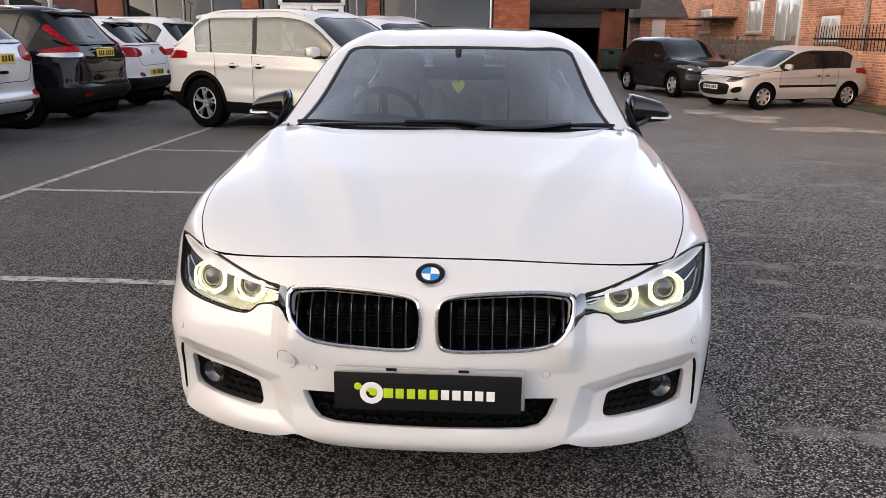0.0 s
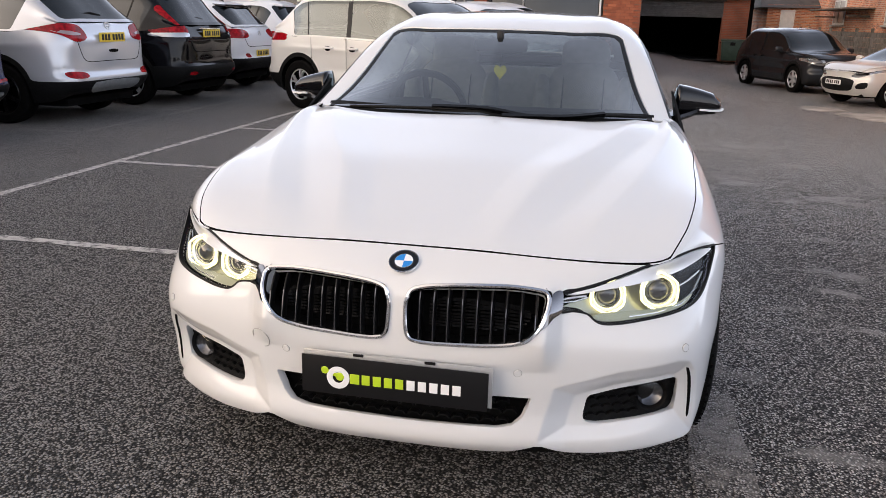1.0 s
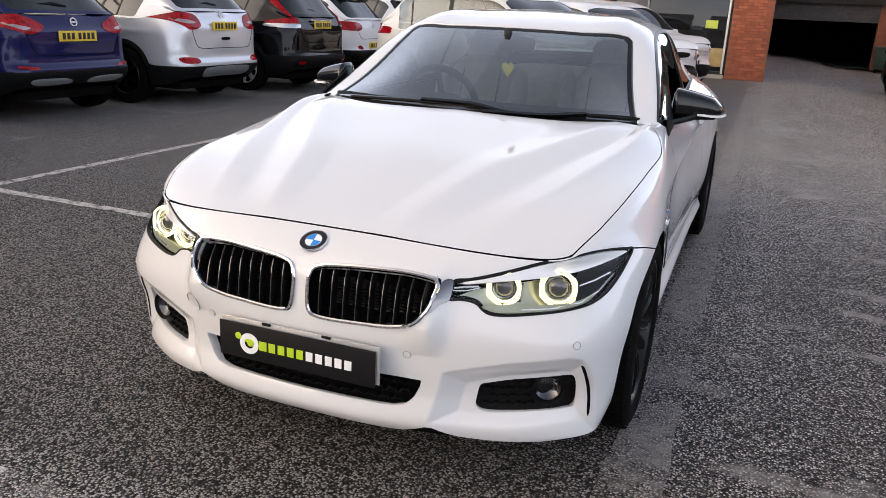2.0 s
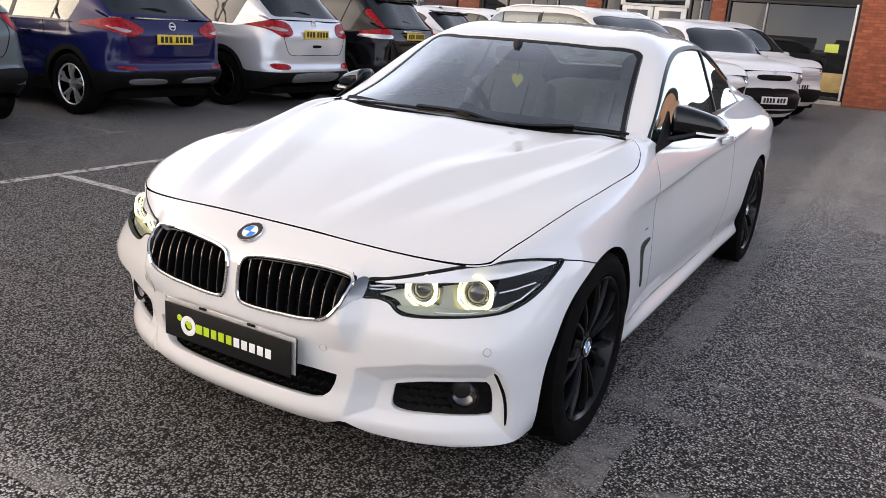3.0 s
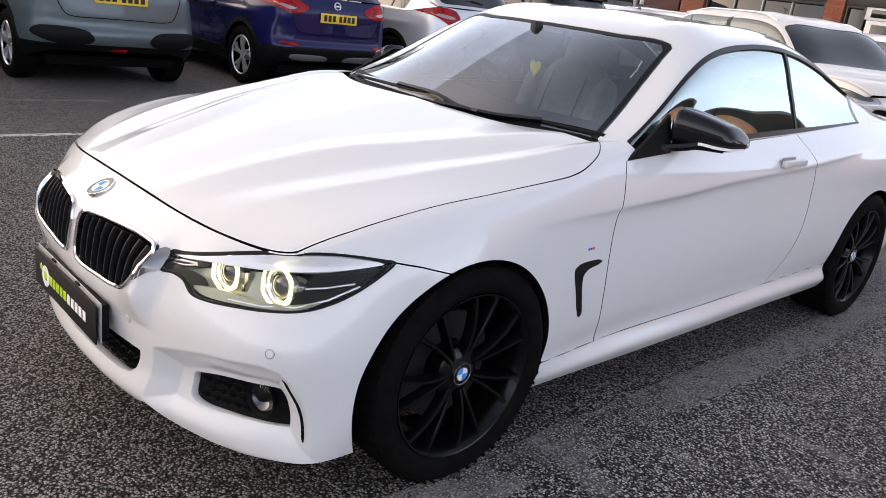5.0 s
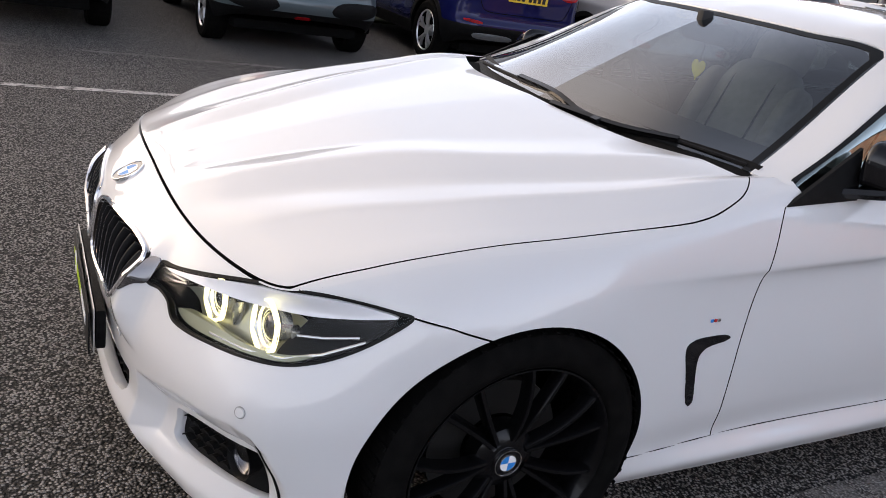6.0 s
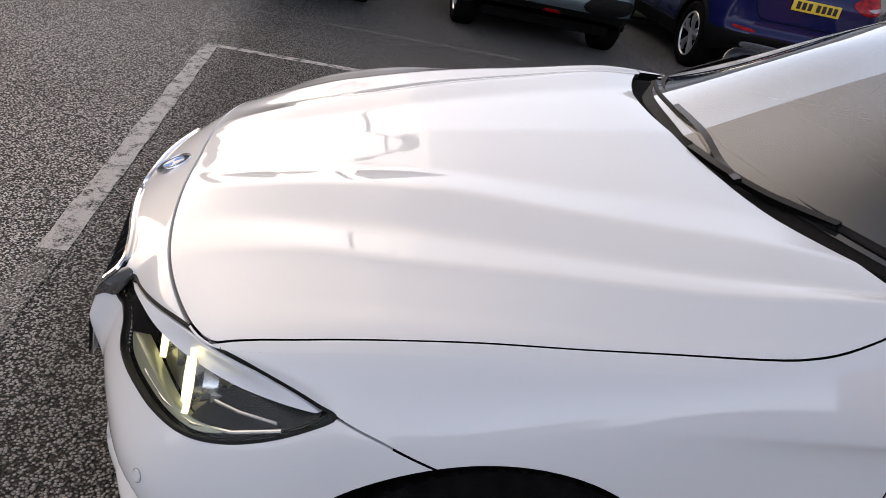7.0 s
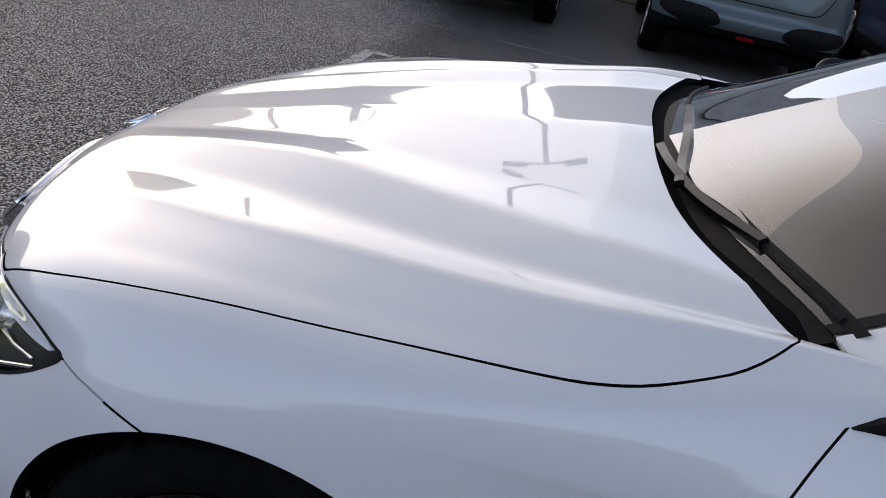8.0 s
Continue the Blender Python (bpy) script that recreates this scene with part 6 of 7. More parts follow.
def plain_house(x, y, rz, w, d, h, roof):
    b = thing("plain_house", "plain rendered house closing the yard", "house", "houses round the yard", (x, y, 0), rz)
    part_box("wall", (w, d, h), (0, 0, h / 2), M["pale_render"], b, "", .02)
    v = [(-w / 2 - .3, -d / 2 - .3, h), (w / 2 + .3, -d / 2 - .3, h), (w / 2 + .3, d / 2 + .3, h), (-w / 2 - .3, d / 2 + .3, h), (-w / 2 - .3, 0, h + roof), (w / 2 + .3, 0, h + roof)]
    mesh_object("roof", v, [(0, 1, 5, 4), (2, 3, 4, 5), (1, 2, 5), (3, 0, 4), (3, 2, 1, 0)], M["grey_tile"], b, smooth=False)


for x, y, rz, w, d, h, r in ((-27, 8, 90, 18, 9, 4.4, 2.4), (-30, -13, 84, 14, 9, 3.6, 1.6), (-8, -40, 0, 16, 9, 4.0, 2.4), (14, -42, 0, 14, 9, 4.0, 2.4), (44, 2, 90, 26, 9, 4.0, 2.4)):
    plain_house(x, y, rz, w, d, h, r)


def lamp_post(x, y, h, heads):
    p = thing("street_lamp", "grey steel lamp post seen in the bonnet's reflection", "street lamp", at=(x, y, 0))
    turned("pole", [(.001, 0), (.09, 0), (.08, .4), (.05, h), (.001, h)], M["steel_grey"], p, axis="z", n=16)
    for k in heads:
        part_box("arm", (.05, abs(k), .05), (0, k / 2, h - .05), M["steel_grey"], p, "", .01)
        part_box("lamp_head", (.22, .55, .12), (0, k, h - .02), M["steel_grey"], p, "", .03)


lamp_post(-15.5, -1.0, 7.0, (.7, -.7))
lamp_post(-14.5, -7.5, 5.2, (.25,))
flag = thing("feather_flag", "grey feather banner on a bent pole", "flag", at=(-13.5, -5.2, 0))
swept("pole", rounded([(0, 0, 0), (0, 0, 2), (0, .05, 3.4), (0, .35, 4.1), (0, .8, 4.2)], 6, False), ring_section(.02), M["steel_grey"], flag)
g = np.array([[(0.01 * math.sin(v * 6), .03 + u * (.75 - .25 * (1 - v)) + .25 * v * v * (1 - u) * .3, .9 + v * 3.15 - u * .25 * v) for v in np.linspace(0, 1, 14)] for u in np.linspace(0, 1, 6)])
s = grid_sheet(g, np.arange(6), np.arange(14))
panel("banner", s, M["steel_grey"], flag, "", .004)

# bricks of the nearest piers
for a, b in PIERS[1:]:
    n = int((b - a) / .225)
    brickwork(shop, (a + .005, FY - .012, .02), (1, 0, 0), max(n, 1) + (1 if (b - a) > .4 else 0), 34, (lambda w: lambda u, z: u > w - .08)(b - a), limit=150 if b > 0 else 60)


# ---------- the other parked cars ----------
def car_wheel(parent, x, y, side, r, rim, alloy, spokes, w=.22, split=False):
    """A wheel whose axle lies along y; side +1 looks to +y."""
    k = r / .333
    t = turned("wheel", [(rim, -w * .42), (rim + .02, -w * .5), (r - .03, -w * .5), (r - .006, -w * .42), (r, -w * .2), (r, w * .2), (r - .006, w * .42), (r - .03, w * .5), (rim + .02, w * .5), (rim, w * .42)], M["rubber"], parent, n=40, axis="y")
    bits = [t]
    bits.append(turned("rim", [(rim, w * .42), (rim - .008, w * .46), (rim - .016, w * .42), (rim - .018, w * .38)], alloy, t, n=40, axis="y"))
    bits.append(turned("barrel", [(rim - .016, w * .40), (rim - .03, -.05), (rim, -w * .42)], M["rim_black"], t, n=32, axis="y"))
    # near-black disc added for the dark hollow behind the spokes
    bits.append(turned("wheel_well", [(rim - .03, -.02), (.001, -.02)], M["gap"], t, n=24, axis="y"))
    bits.append(turned("hub", [(.065, .0), (.06, w * .34), (.03, w * .37), (.001, w * .37)], alloy, t, n=24, axis="y"))
    for i in range(spokes):
        a = 2 * math.pi * i / spokes + .3
        for d in ((-.21, .21) if split else (0,)):
            path = [((.05 + q * (rim - .06)) * math.cos(a + (d + .10) * q), w * (.32 + .08 * math.sin(q * 3)), (.05 + q * (rim - .06)) * math.sin(a + (d + .10) * q)) for q in np.linspace(0, 1, 4)]
            wd = .013 if split else .034
            bits.append(swept("spoke", path, [(-wd, -.02), (wd, -.02), (wd * .8, .014), (-wd * .8, .014)], alloy, t, False, (0, 1, 0)))
    m = Matrix.Translation((x, y, r)) @ (Matrix.Rotation(math.pi, 4, "Z") if side < 0 else Matrix())
    for o in bits:
        o.data.transform(m)
    return t


def plate_part(parent, x, y, z, face, mat, rake=0.0):
    """A number plate: plain bars stand for its characters."""
    p = part_box("number_plate", (.012, .52, .111), (x, y, z), mat, parent, "", .002)
    for k in range(7):
        part_box("plate_bar", (.003, .042, .070), (x + face * .0072, y - .205 + k * .062 + (.03 if k > 3 else 0), z), M["plate_ink"], p, "", .0008)
    return p


def parked_car(name, label, sp, at, heading, group="", detail="rear"):
    """A parked car from its main sizes. Local x runs from tail to nose, 0 at the tail; y to its left."""
    car = thing(name, label, "car", group)
    L, W, H = sp["size"]
    hw = W / 2
    paint = sp["paint"]
    belt, hood = sp.get("belt", .98), sp.get("hood", 1.0)
    axr, axf, rw = sp["axles"][0], sp["axles"][1], sp.get("wheel", .345)
    tail, nose = sp.get("tail", .10), sp.get("nose", .12)
    glass_low = sp.get("glass_low", 1.06)
    roof_back, head, cowl = sp["roof_back"], sp["header"], sp["cowl"]
    # stations from the tail to the nose: belt and centre line
    us = [0, .45, .95, 1.9, 2.6, 3.3, 3.85, 4.4]
    bx = [.16 + tail, .55 + tail, roof_back + .35, (roof_back + head) / 2 + .2, head + .15, cowl - .20, (cowl + L) / 2, L - nose - .10]
    bz = [glass_low - .03, belt + .02, belt + .01, belt, belt - .02, belt - .03, hood - .10, hood - .17]
    cx = [tail, (tail + roof_back) / 2, roof_back, (roof_back + head) / 2, head, cowl, (cowl + L) / 2 + .05, L - nose]
    cz = [glass_low, (glass_low + H - .05) / 2 + .03, H - .05, H, H - .075, hood + .06, hood + .0, hood - .13]
    by = [hw * .84, hw * .94, hw * .965, hw * .97, hw * .965, hw * .94, hw * .90, hw * .72]
    lines = [[], [], [], [], []]
    for i in range(8):
        dz = cz[i] - bz[i]
        tall = max(0.0, min(1.0, dz / .45))
        ry = by[i] - .02 - .17 * tall
        lines[0].append((bx[i], by[i], bz[i]))
        lines[1].append((bx[i] + (cx[i] - bx[i]) * .25, by[i] - .015 - .075 * tall, bz[i] + dz * .45))
        lines[2].append((bx[i] + (cx[i] - bx[i]) * .55, ry, bz[i] + dz * .86))
        lines[3].append((bx[i] + (cx[i] - bx[i]) * .85, ry * .80, bz[i] + dz * .965))
        lines[4].append((cx[i], 0, cz[i]))
    rows = [0, .22, .46, .62, 1.15]
    g, ua, va = skin(lines, us, rows, .06, (0, rows[-1]), per=5)
    g[:, -1, 1] = 0
    g = g[:, :, [1, 0, 2]]          # built with x across for both()
    top = grid_sheet(g, ua, va, True)
    if top.n[:, 2].mean() < 0:
        top = grid_sheet(g, ua, va)

    # flank: plan outline from the middle of the tail to the middle of the nose
    lows = [(.25, .11, .93), (.38, .03, .985), (.555, .0, 1.0), (.625, .032, .995), (.74, .038, .985)]
    lift = (.13, .12, .09, .03) + (0,) * 8        # the tail is cut off higher than the sills
    st = [0, .35, .70, .95, 1.3, 2.0, 2.9, 3.6, 4.0, 4.4, 4.75, 5.1]
    sx = [0, .015, .10, .32, axr, axr + .8, axf - .8, axf, L - .42, L - .18, L - .05, L]
    sy = [0, .55, .86, .975, 1.0, .99, .99, 1.0, .955, .80, .45, 0]
    low = []
    for r, (z, inset, fac) in enumerate(lows):
        low.append([(sy[i] * hw * fac, min(max(sx[i], 0) + (inset if sx[i] < L / 2 else -inset * 1.2) * (1 if i < 3 or i > 8 else .5), L), z + lift[i] * (1, .5, 0, 0, 0)[r]) for i in range(12)])
    crest = [(0, tail + .0, glass_low - .01), (hw * .55, tail + .03, glass_low - .015)] + [tuple(np.array(p)[[1, 0, 2]]) for p in (lines[0][0], lines[0][1])]
    bxs = [p[0] for p in lines[0]]
    for i in range(4, 10):
        x = sx[i]
        crest.append((np.interp(x, bxs, [p[1] for p in lines[0]]), min(x, bxs[-1]), np.interp(x, bxs, [p[2] for p in lines[0]])))
    crest += [(hw * .45, L - nose - .02, hood - .14), (0, L - nose + .0, hood - .135)]
    mid = [((a[0] * .45 + b[0] * .55) + .012, a[1] * .55 + b[1] * .45 + (-.03 if i < 3 else .03 if i > 8 else 0), a[2] * .45 + b[2] * .55) for i, (a, b) in enumerate(zip(low[-1], crest))]
    g2, ua2, va2 = skin(low + [mid, crest], st, [0, .14, .32, .40, .52, .68, .85], .045, (0, .85), per=6)
    yy, zz = g2[:, :, 1], g2[:, :, 2]
    doors = np.clip((yy - axr - .35) / .3, 0, 1) * np.clip((axf - .35 - yy) / .3, 0, 1)
    sides = np.clip((yy - .35) / .4, 0, 1) * np.clip((L - .7 - yy) / .4, 0, 1)
    rise = belt - .15 - .03 * (yy - axr) / (axf - axr)
    g2[:, :, 0] += -.026 * np.exp(-((zz - .60) / .085) ** 2) * doors + .012 * np.exp(-((zz - rise) / .028) ** 2) * sides
    g2[0, :, 0] = g2[-1, :, 0] = 0
    side = grid_sheet(g2, ua2, va2)
    if side.n[len(side.p) // 2][0] < 0:
        side = grid_sheet(g2, ua2, va2, True)

    def arches(s, grow):
        return np.minimum(np.hypot(s.p[:, 1] - axr, s.p[:, 2] - rw), np.hypot(s.p[:, 1] - axf, s.p[:, 2] - rw)) - rw - .045 - grow

    body = clip(side, arches(side, 0))
    clad_z = sp.get("clad", 0.0)
    if clad_z:
        rear_clad = np.where(body.p[:, 1] < .55, sp.get("clad_rear", clad_z), np.where(body.p[:, 1] > L - .5, sp.get("clad_front", clad_z), clad_z))
        ring_d = arches(body, .06)
        d = np.minimum(body.p[:, 2] - rear_clad, ring_d)
        panel("cladding", both(offset(clip(body, -d), .004)), M["black_plastic"], car, "", .01)
        body = clip(body, d)
    # windows
    u, v = top.a[:, 0], top.a[:, 1]
    scr = rounded_box(u, v, 2.66, 3.24, rows[2] + .05, 2.0, .05)
    rear = rounded_box(u, v, .06, .88, rows[2] + .05, 2.0, .06)
    pinch = sp.get("pinch", .30)
    sid = np.minimum(rounded_box(u, v, .62, 3.12, .02, rows[2] - .03, .04), (u - .50) - np.maximum(0, .18 - v) * 0 - np.maximum(0, v - .1) * pinch)
    shell = clip(top, -np.maximum.reduce([scr, rear, sid]))
    # pieces
    panel("body", joined(both(body), both(shell)), paint, car, "", .0)
    gl = M["dark_glass"]
    w1 = panel("windscreen", both(offset(clip(top, scr), -.004)), gl, car, "", .0)
    panel("rear_window", both(offset(clip(top, rear), -.004)), gl, car, "", .0)
    for k, mk in ((1, lambda s: s), (-1, mirrored)):
        glass_side = clip(top, sid)
        panel("side_window", mk(offset(glass_side, -.004)), sp.get("glass", M["cabin_glass"]), car, "", .0)
        for u0, wide in ((1.95, .038), (1.14, .012)):
            swept("pillar", along_side(g, ua, va, u0, .015, rows[2] - .02, 10, -.002) * (k, 1, 1), [(-wide, -.01), (wide, -.01), (wide, .001), (-wide, .001)], M["satin_black"], car, False, (k, 0, .4))
        edge = clip(top, np.minimum(sid + .012, .022 - sid - .012))
        panel("window_trim", mk(offset(edge, .003)), sp.get("trim", M["chrome"]), car, "", .004)
    # near-black sheet added inside the skin, seen as shade through openings
    under = clip(offset(side, -.03), np.minimum(arches(side, .03), 1))
    panel("inner_shell", both(under), M["gap"], car, "", .0)
    part_box("underbody", (W * .74, L - .5, .10), (0, L / 2, .26), M["gap"], car, "", .03)
    part_box("cabin_floor", (W * .8, L * .5, .3), (0, L * .45, .62), M["gap"], car, "", .05)
    # door seams
    for k in (-1, 1):
        for xs, zt in ((1.05 + tail, belt), ((roof_back + head) / 2 + .25, belt), (cowl - .32, belt - .03)):
            part_box("door_seam", (.004, .006, zt - .40), (k * (hw * .995 + .0), xs, (zt + .42) / 2), M["gap"], car, "", .001)
        for xs in (1.25 + tail + .15, (roof_back + head) / 2 + .38):
            grip = part_box("door_handle", (.034, .19, .030), (k * (hw + .006), xs, belt - .125), sp.get("handle", paint), car, "", .012)
            # near-black cushion on the door paints the shade of the hand recess
            superbox("handle_cup", (.012, .11, .066), (k * (hw + .002), xs - .01, belt - .135), M["gap"], grip, 0, .7)
        mirror_c = superbox("wing_mirror", (.225, .11, .135), (k * (hw + .115), cowl - .42, belt + .075), sp.get("mirror", paint), car, 0, .62, "", .10)
        superbox("mirror_foot", (.17, .09, .05), (k * (hw + .04), cowl - .41, belt + .01), M["black_plastic"], mirror_c, 0, .6)
        part_box("mirror_face", (.17, .004, .10), (k * (hw + .118), cowl - .478, belt + .078), M["chrome"], mirror_c, "", .001)
    tree = BVHTree.FromPolygons([tuple(p) for p in side.p], side.faces)
    if sp.get("moulding"):
        for k in (-1, 1):
            line = []
            for t in np.linspace(axr + .42, axf - .42, 10):
                h = tree.ray_cast(Vector((3, t, sp["moulding"])), Vector((-1, 0, 0)))
                line.append((k * (h[0].x + .004), t, sp["moulding"]))
            swept("side_moulding", line, [(-.008, -.028), (.008, -.028), (.010, 0), (.008, .028), (-.008, .028)], M["black_plastic"], car)

    def at_tail(y, z, out=0.0):
        h = tree.ray_cast(Vector((abs(y), -2, z)), Vector((0, 1, 0)))
        return (h[0].y if h[0] is not None else 0.0) - out

    def at_nose(y, z, out=0.0):
        h = tree.ray_cast(Vector((abs(y), L + 2, z)), Vector((0, -1, 0)))
        return (h[0].y if h[0] is not None else L) + out

    def patch(name, poly, mat, end, out=.006, label="", xmax=None):
        ys, zs = side.p[:, 0], side.p[:, 2]
        cond = side.p[:, 1] < .62 if end == "tail" else side.p[:, 1] > L - .75
        s = clip(side, np.where(cond, poly_dist(ys, zs, rounded(poly, 4)), -1))
        if len(s.faces) == 0:
            return
        for mk in (lambda q: q, mirrored):
            panel(name, mk(offset(s, out)), mat, car, label, .012)

    # tail
    for poly, mat in sp.get("tail_lamps", ()):
        patch("tail_lamp", poly, mat, "tail", .008 + (.004 if mat is not RED else 0))
    for poly, mat in sp.get("tail_patches", ()):
        patch("bumper_insert", poly, mat, "tail", .011)
    pz = sp.get("plate_rear")
    if pz:
        y = at_tail(0, pz, .012)
        p = plate_part(car, 0, 0, 0, -1, M["yellow_plate"])
        for o in (p, *p.children):
            o.data.transform(Matrix.Translation((0, y, pz)) @ Matrix.Rotation(radians(90), 4, "Z"))
    if sp.get("tall_lamps"):
        strip = clip(top, np.minimum.reduce([.56 - u, rows[2] + .035 - v, -sid - .03, v + .02, -rear - .014, rear + .13]))
        for mk in (lambda q: q, mirrored):
            panel("tail_lamp", mk(offset(strip, .010)), RED, car, "tall red tail lamp along the rear pillar", .012)
        part_box("trim_strip", (.62, .02, .022), (0, at_tail(0, 1.11, .012), 1.11), M["chrome"], car, "", .005)
    bz2 = sp.get("badge_rear")
    if bz2:
        bm_pose = facing((0, at_tail(0, bz2, .006), bz2), (0, -1, .2))
        bd = ring("badge", .042, .007, .005, M["bright_trim"], car, bm_pose)
        b2 = box_bm((.10, .018, .008), (0, 0, 0), .002)
        bmesh.ops.transform(b2, matrix=bm_pose, verts=b2.verts[:])
        ended(b2, "badge_bar", M["bright_trim"], bd)
    sz = sp.get("seam", .62)
    gate = [(q, glass_low - .05 if i == 0 else z) for i, (q, z) in enumerate(((hw * .66, 0), (hw * .70, (glass_low + sz) / 2 + .04), (hw * .62, sz + .05), (hw * .5, sz), (hw * .2, sz)))]
    gate = gate + [(-q, z) for q, z in gate[::-1]]
    swept("tailgate_seam", [(q, at_tail(q, z, .002), z) for q, z in rounded(gate, 3, False)], [(-.004, -.006), (.004, -.006), (.004, .001), (-.004, .001)], M["gap"], car, False, (0, -1, 0))
    if sp.get("wiper", True):
        yy = cx[0] + .05
        swept("rear_wiper", [(.02, yy + .03, glass_low + .07), (-.15, yy + .05, glass_low + .10), (-.34, yy + .055, glass_low + .08)], [(-.012, -.012), (.012, -.012), (.008, .014), (-.008, .014)], M["black_plastic"], car)
    bm = box_bm((W * .64, .24, .05), (0, roof_back - .02, H - .082), .02)
    for q in bm.verts:
        if q.co.y < roof_back - .05:
            q.co.z -= .018
            q.co.x *= .93
    ended(bm, "roof_spoiler", sp.get("spoiler", paint), car)
    bm = box_bm((.035, .15, .055), (0, roof_back + .22, H - .005), .012)
    for q in bm.verts:
        if q.co.z > H:
            q.co.y = roof_back + .17 + (q.co.y - roof_back - .17) * .35
            q.co.x *= .5
    ended(bm, "roof_aerial", M["gloss_black"], car)
    if sp.get("rails", True):
        roof_tree = BVHTree.FromPolygons([tuple(p) for p in top.p], top.faces)
        for k in (-1, 1):
            line = []
            for t in np.linspace(0, 1, 8):
                yy = roof_back + .35 + (head - roof_back - .40) * t
                h = roof_tree.ray_cast(Vector((hw * .68, yy, 4)), Vector((0, 0, -1)))
                line.append((k * hw * .68, yy, (h[0].z if h[0] is not None else H - .1) + (.004 if t in (0, 1) else .026)))
            swept("roof_rail", line, ring_section(.014), M["rim_black"] if sp.get("dark_rails") else M["alloy"], car)
    # nose
    for poly, mat in sp.get("lamps", ()):
        patch("headlamp", poly, mat, "nose", .010)
        mid_x, mid_z = sum(q[0] for q in poly) / len(poly), sum(q[1] for q in poly) / len(poly)
        patch("lamp_core", [(mid_x + (x - mid_x) * .62, mid_z + (z - mid_z) * .55) for x, z in poly], M["dark_lens"], "nose", .013)
    for poly, mat in sp.get("nose_patches", ()):
        patch("front_insert", poly, mat, "nose", .009 + .002 * sp["nose_patches"].index((poly, mat)))
    pzf = sp.get("plate_front")
    if pzf:
        y = at_nose(0, pzf, .014)
        p = plate_part(car, 0, 0, 0, 1, M["white_plate"])
        for o in (p, *p.children):
            o.data.transform(Matrix.Translation((0, y, pzf)) @ Matrix.Rotation(radians(90), 4, "Z"))
    bzf = sp.get("badge_front")
    if bzf:
        disc("badge", .036, .006, M["bright_trim"], car, facing((0, at_nose(0, bzf, .002), bzf), (0, 1, .35)), "", 24)
    for k in (-1, 1):
        for ax in (axr, axf):
            lin = [(a, rw + .05) for a in np.linspace(radians(-10), radians(190), 14)]
            vv = [(k * q, ax + rr * math.cos(a), rw + rr * math.sin(a)) for a, rr in lin for q in (hw * .55, hw * .97)]
            ff = [(2 * i, 2 * i + 1, 2 * i + 3, 2 * i + 2) for i in range(len(lin) - 1)] + [tuple(2 * i for i in range(len(lin)))]
            mesh_object("arch_liner", vv, ff, M["gap"], car)
    # wheels were modelled on the y axis; here across is x
    for k in (-1, 1):
        for ax in (axr, axf):
            before = set(bpy.data.objects)
            wh = car_wheel(car, 0, 0, 1, rw, sp.get("rim", .22), sp.get("alloy", M["alloy"]), sp.get("spokes", 5), split=sp.get("split", False))
            m = Matrix.Translation((k * (hw - .125), ax, 0)) @ Matrix.Rotation(radians(-90 if k > 0 else 90), 4, "Z")
            for o in set(bpy.data.objects) - before:
                o.data.transform(m)
    # stand it on the ground: local y runs tail to nose
    car.matrix_world = Matrix.Translation((at[0], at[1], ground_z(at[0], at[1]))) @ Matrix.Rotation(radians(heading - 90), 4, "Z") @ Matrix.Translation((0, sp.get("anchor", 0.0), 0))
    return car


def paint(name, color, metal=0.0, rough=.3):
    return material(name, color, rough, metal, 0.40, 0.12)


SILVER = paint("silver_white_paint", (.56, .57, .60), .45, .24)
NAVY = paint("deep_blue_paint", (.006, .008, .062), .1, .22)
BLACK = material("black_paint", (.003, .003, .004), .10, .0, .0, .30)
CHARCOAL = paint("charcoal_paint", (.022, .024, .028), .2, .2)
PEARL = paint("pearl_white_paint", (.72, .70, .66), .1)
CLEAN = paint("plain_white_paint", (.78, .78, .79))
STEEL = paint("grey_green_paint", (.10, .128, .14), .25)
SANDY = paint("sandy_silver_paint", (.62, .60, .57), .25)
RED, CLEAR = M["red_lamp"], M["clear_lamp"]
INNER_LENS = material("tail_inner_lens", (.36, .26, .26), .08, .3, .0)
GREYP = M["grey_insert"]

row_group = "cars parked in the far row"
# grey crossover with rounded tail
parked_car("crossover_car", "grey-green small crossover parked tail-out on the asphalt", dict(
    size=(4.13, 1.77, 1.57), paint=STEEL, axles=(.78, 3.31), wheel=.335, belt=1.02, hood=1.02, roof_back=.55, header=2.35, cowl=3.15, glass_low=1.12, tail=.16,
    clad=.40, clad_rear=.44, plate_rear=.90, badge_rear=1.045, seam=.70, rails=False, trim=M["gloss_black"],
    tail_lamps=[([(.60, 1.10), (.66, .98), (.80, .93), (.90, .96), (.84, 1.02), (.72, 1.10)], RED), ([(.575, .53), (.60, .562), (.64, .562), (.66, .53), (.64, .498), (.60, .498)], RED)],
    tail_patches=[([(.28, .47), (.36, .58), (.70, .60), (.80, .56), (.78, .50), (.55, .44)], M["black_plastic"]), ([(-.1, .405), (.075, .405), (.075, .372), (-.1, .372)], RED)]), (-5.86, 2.42), 180, row_group)
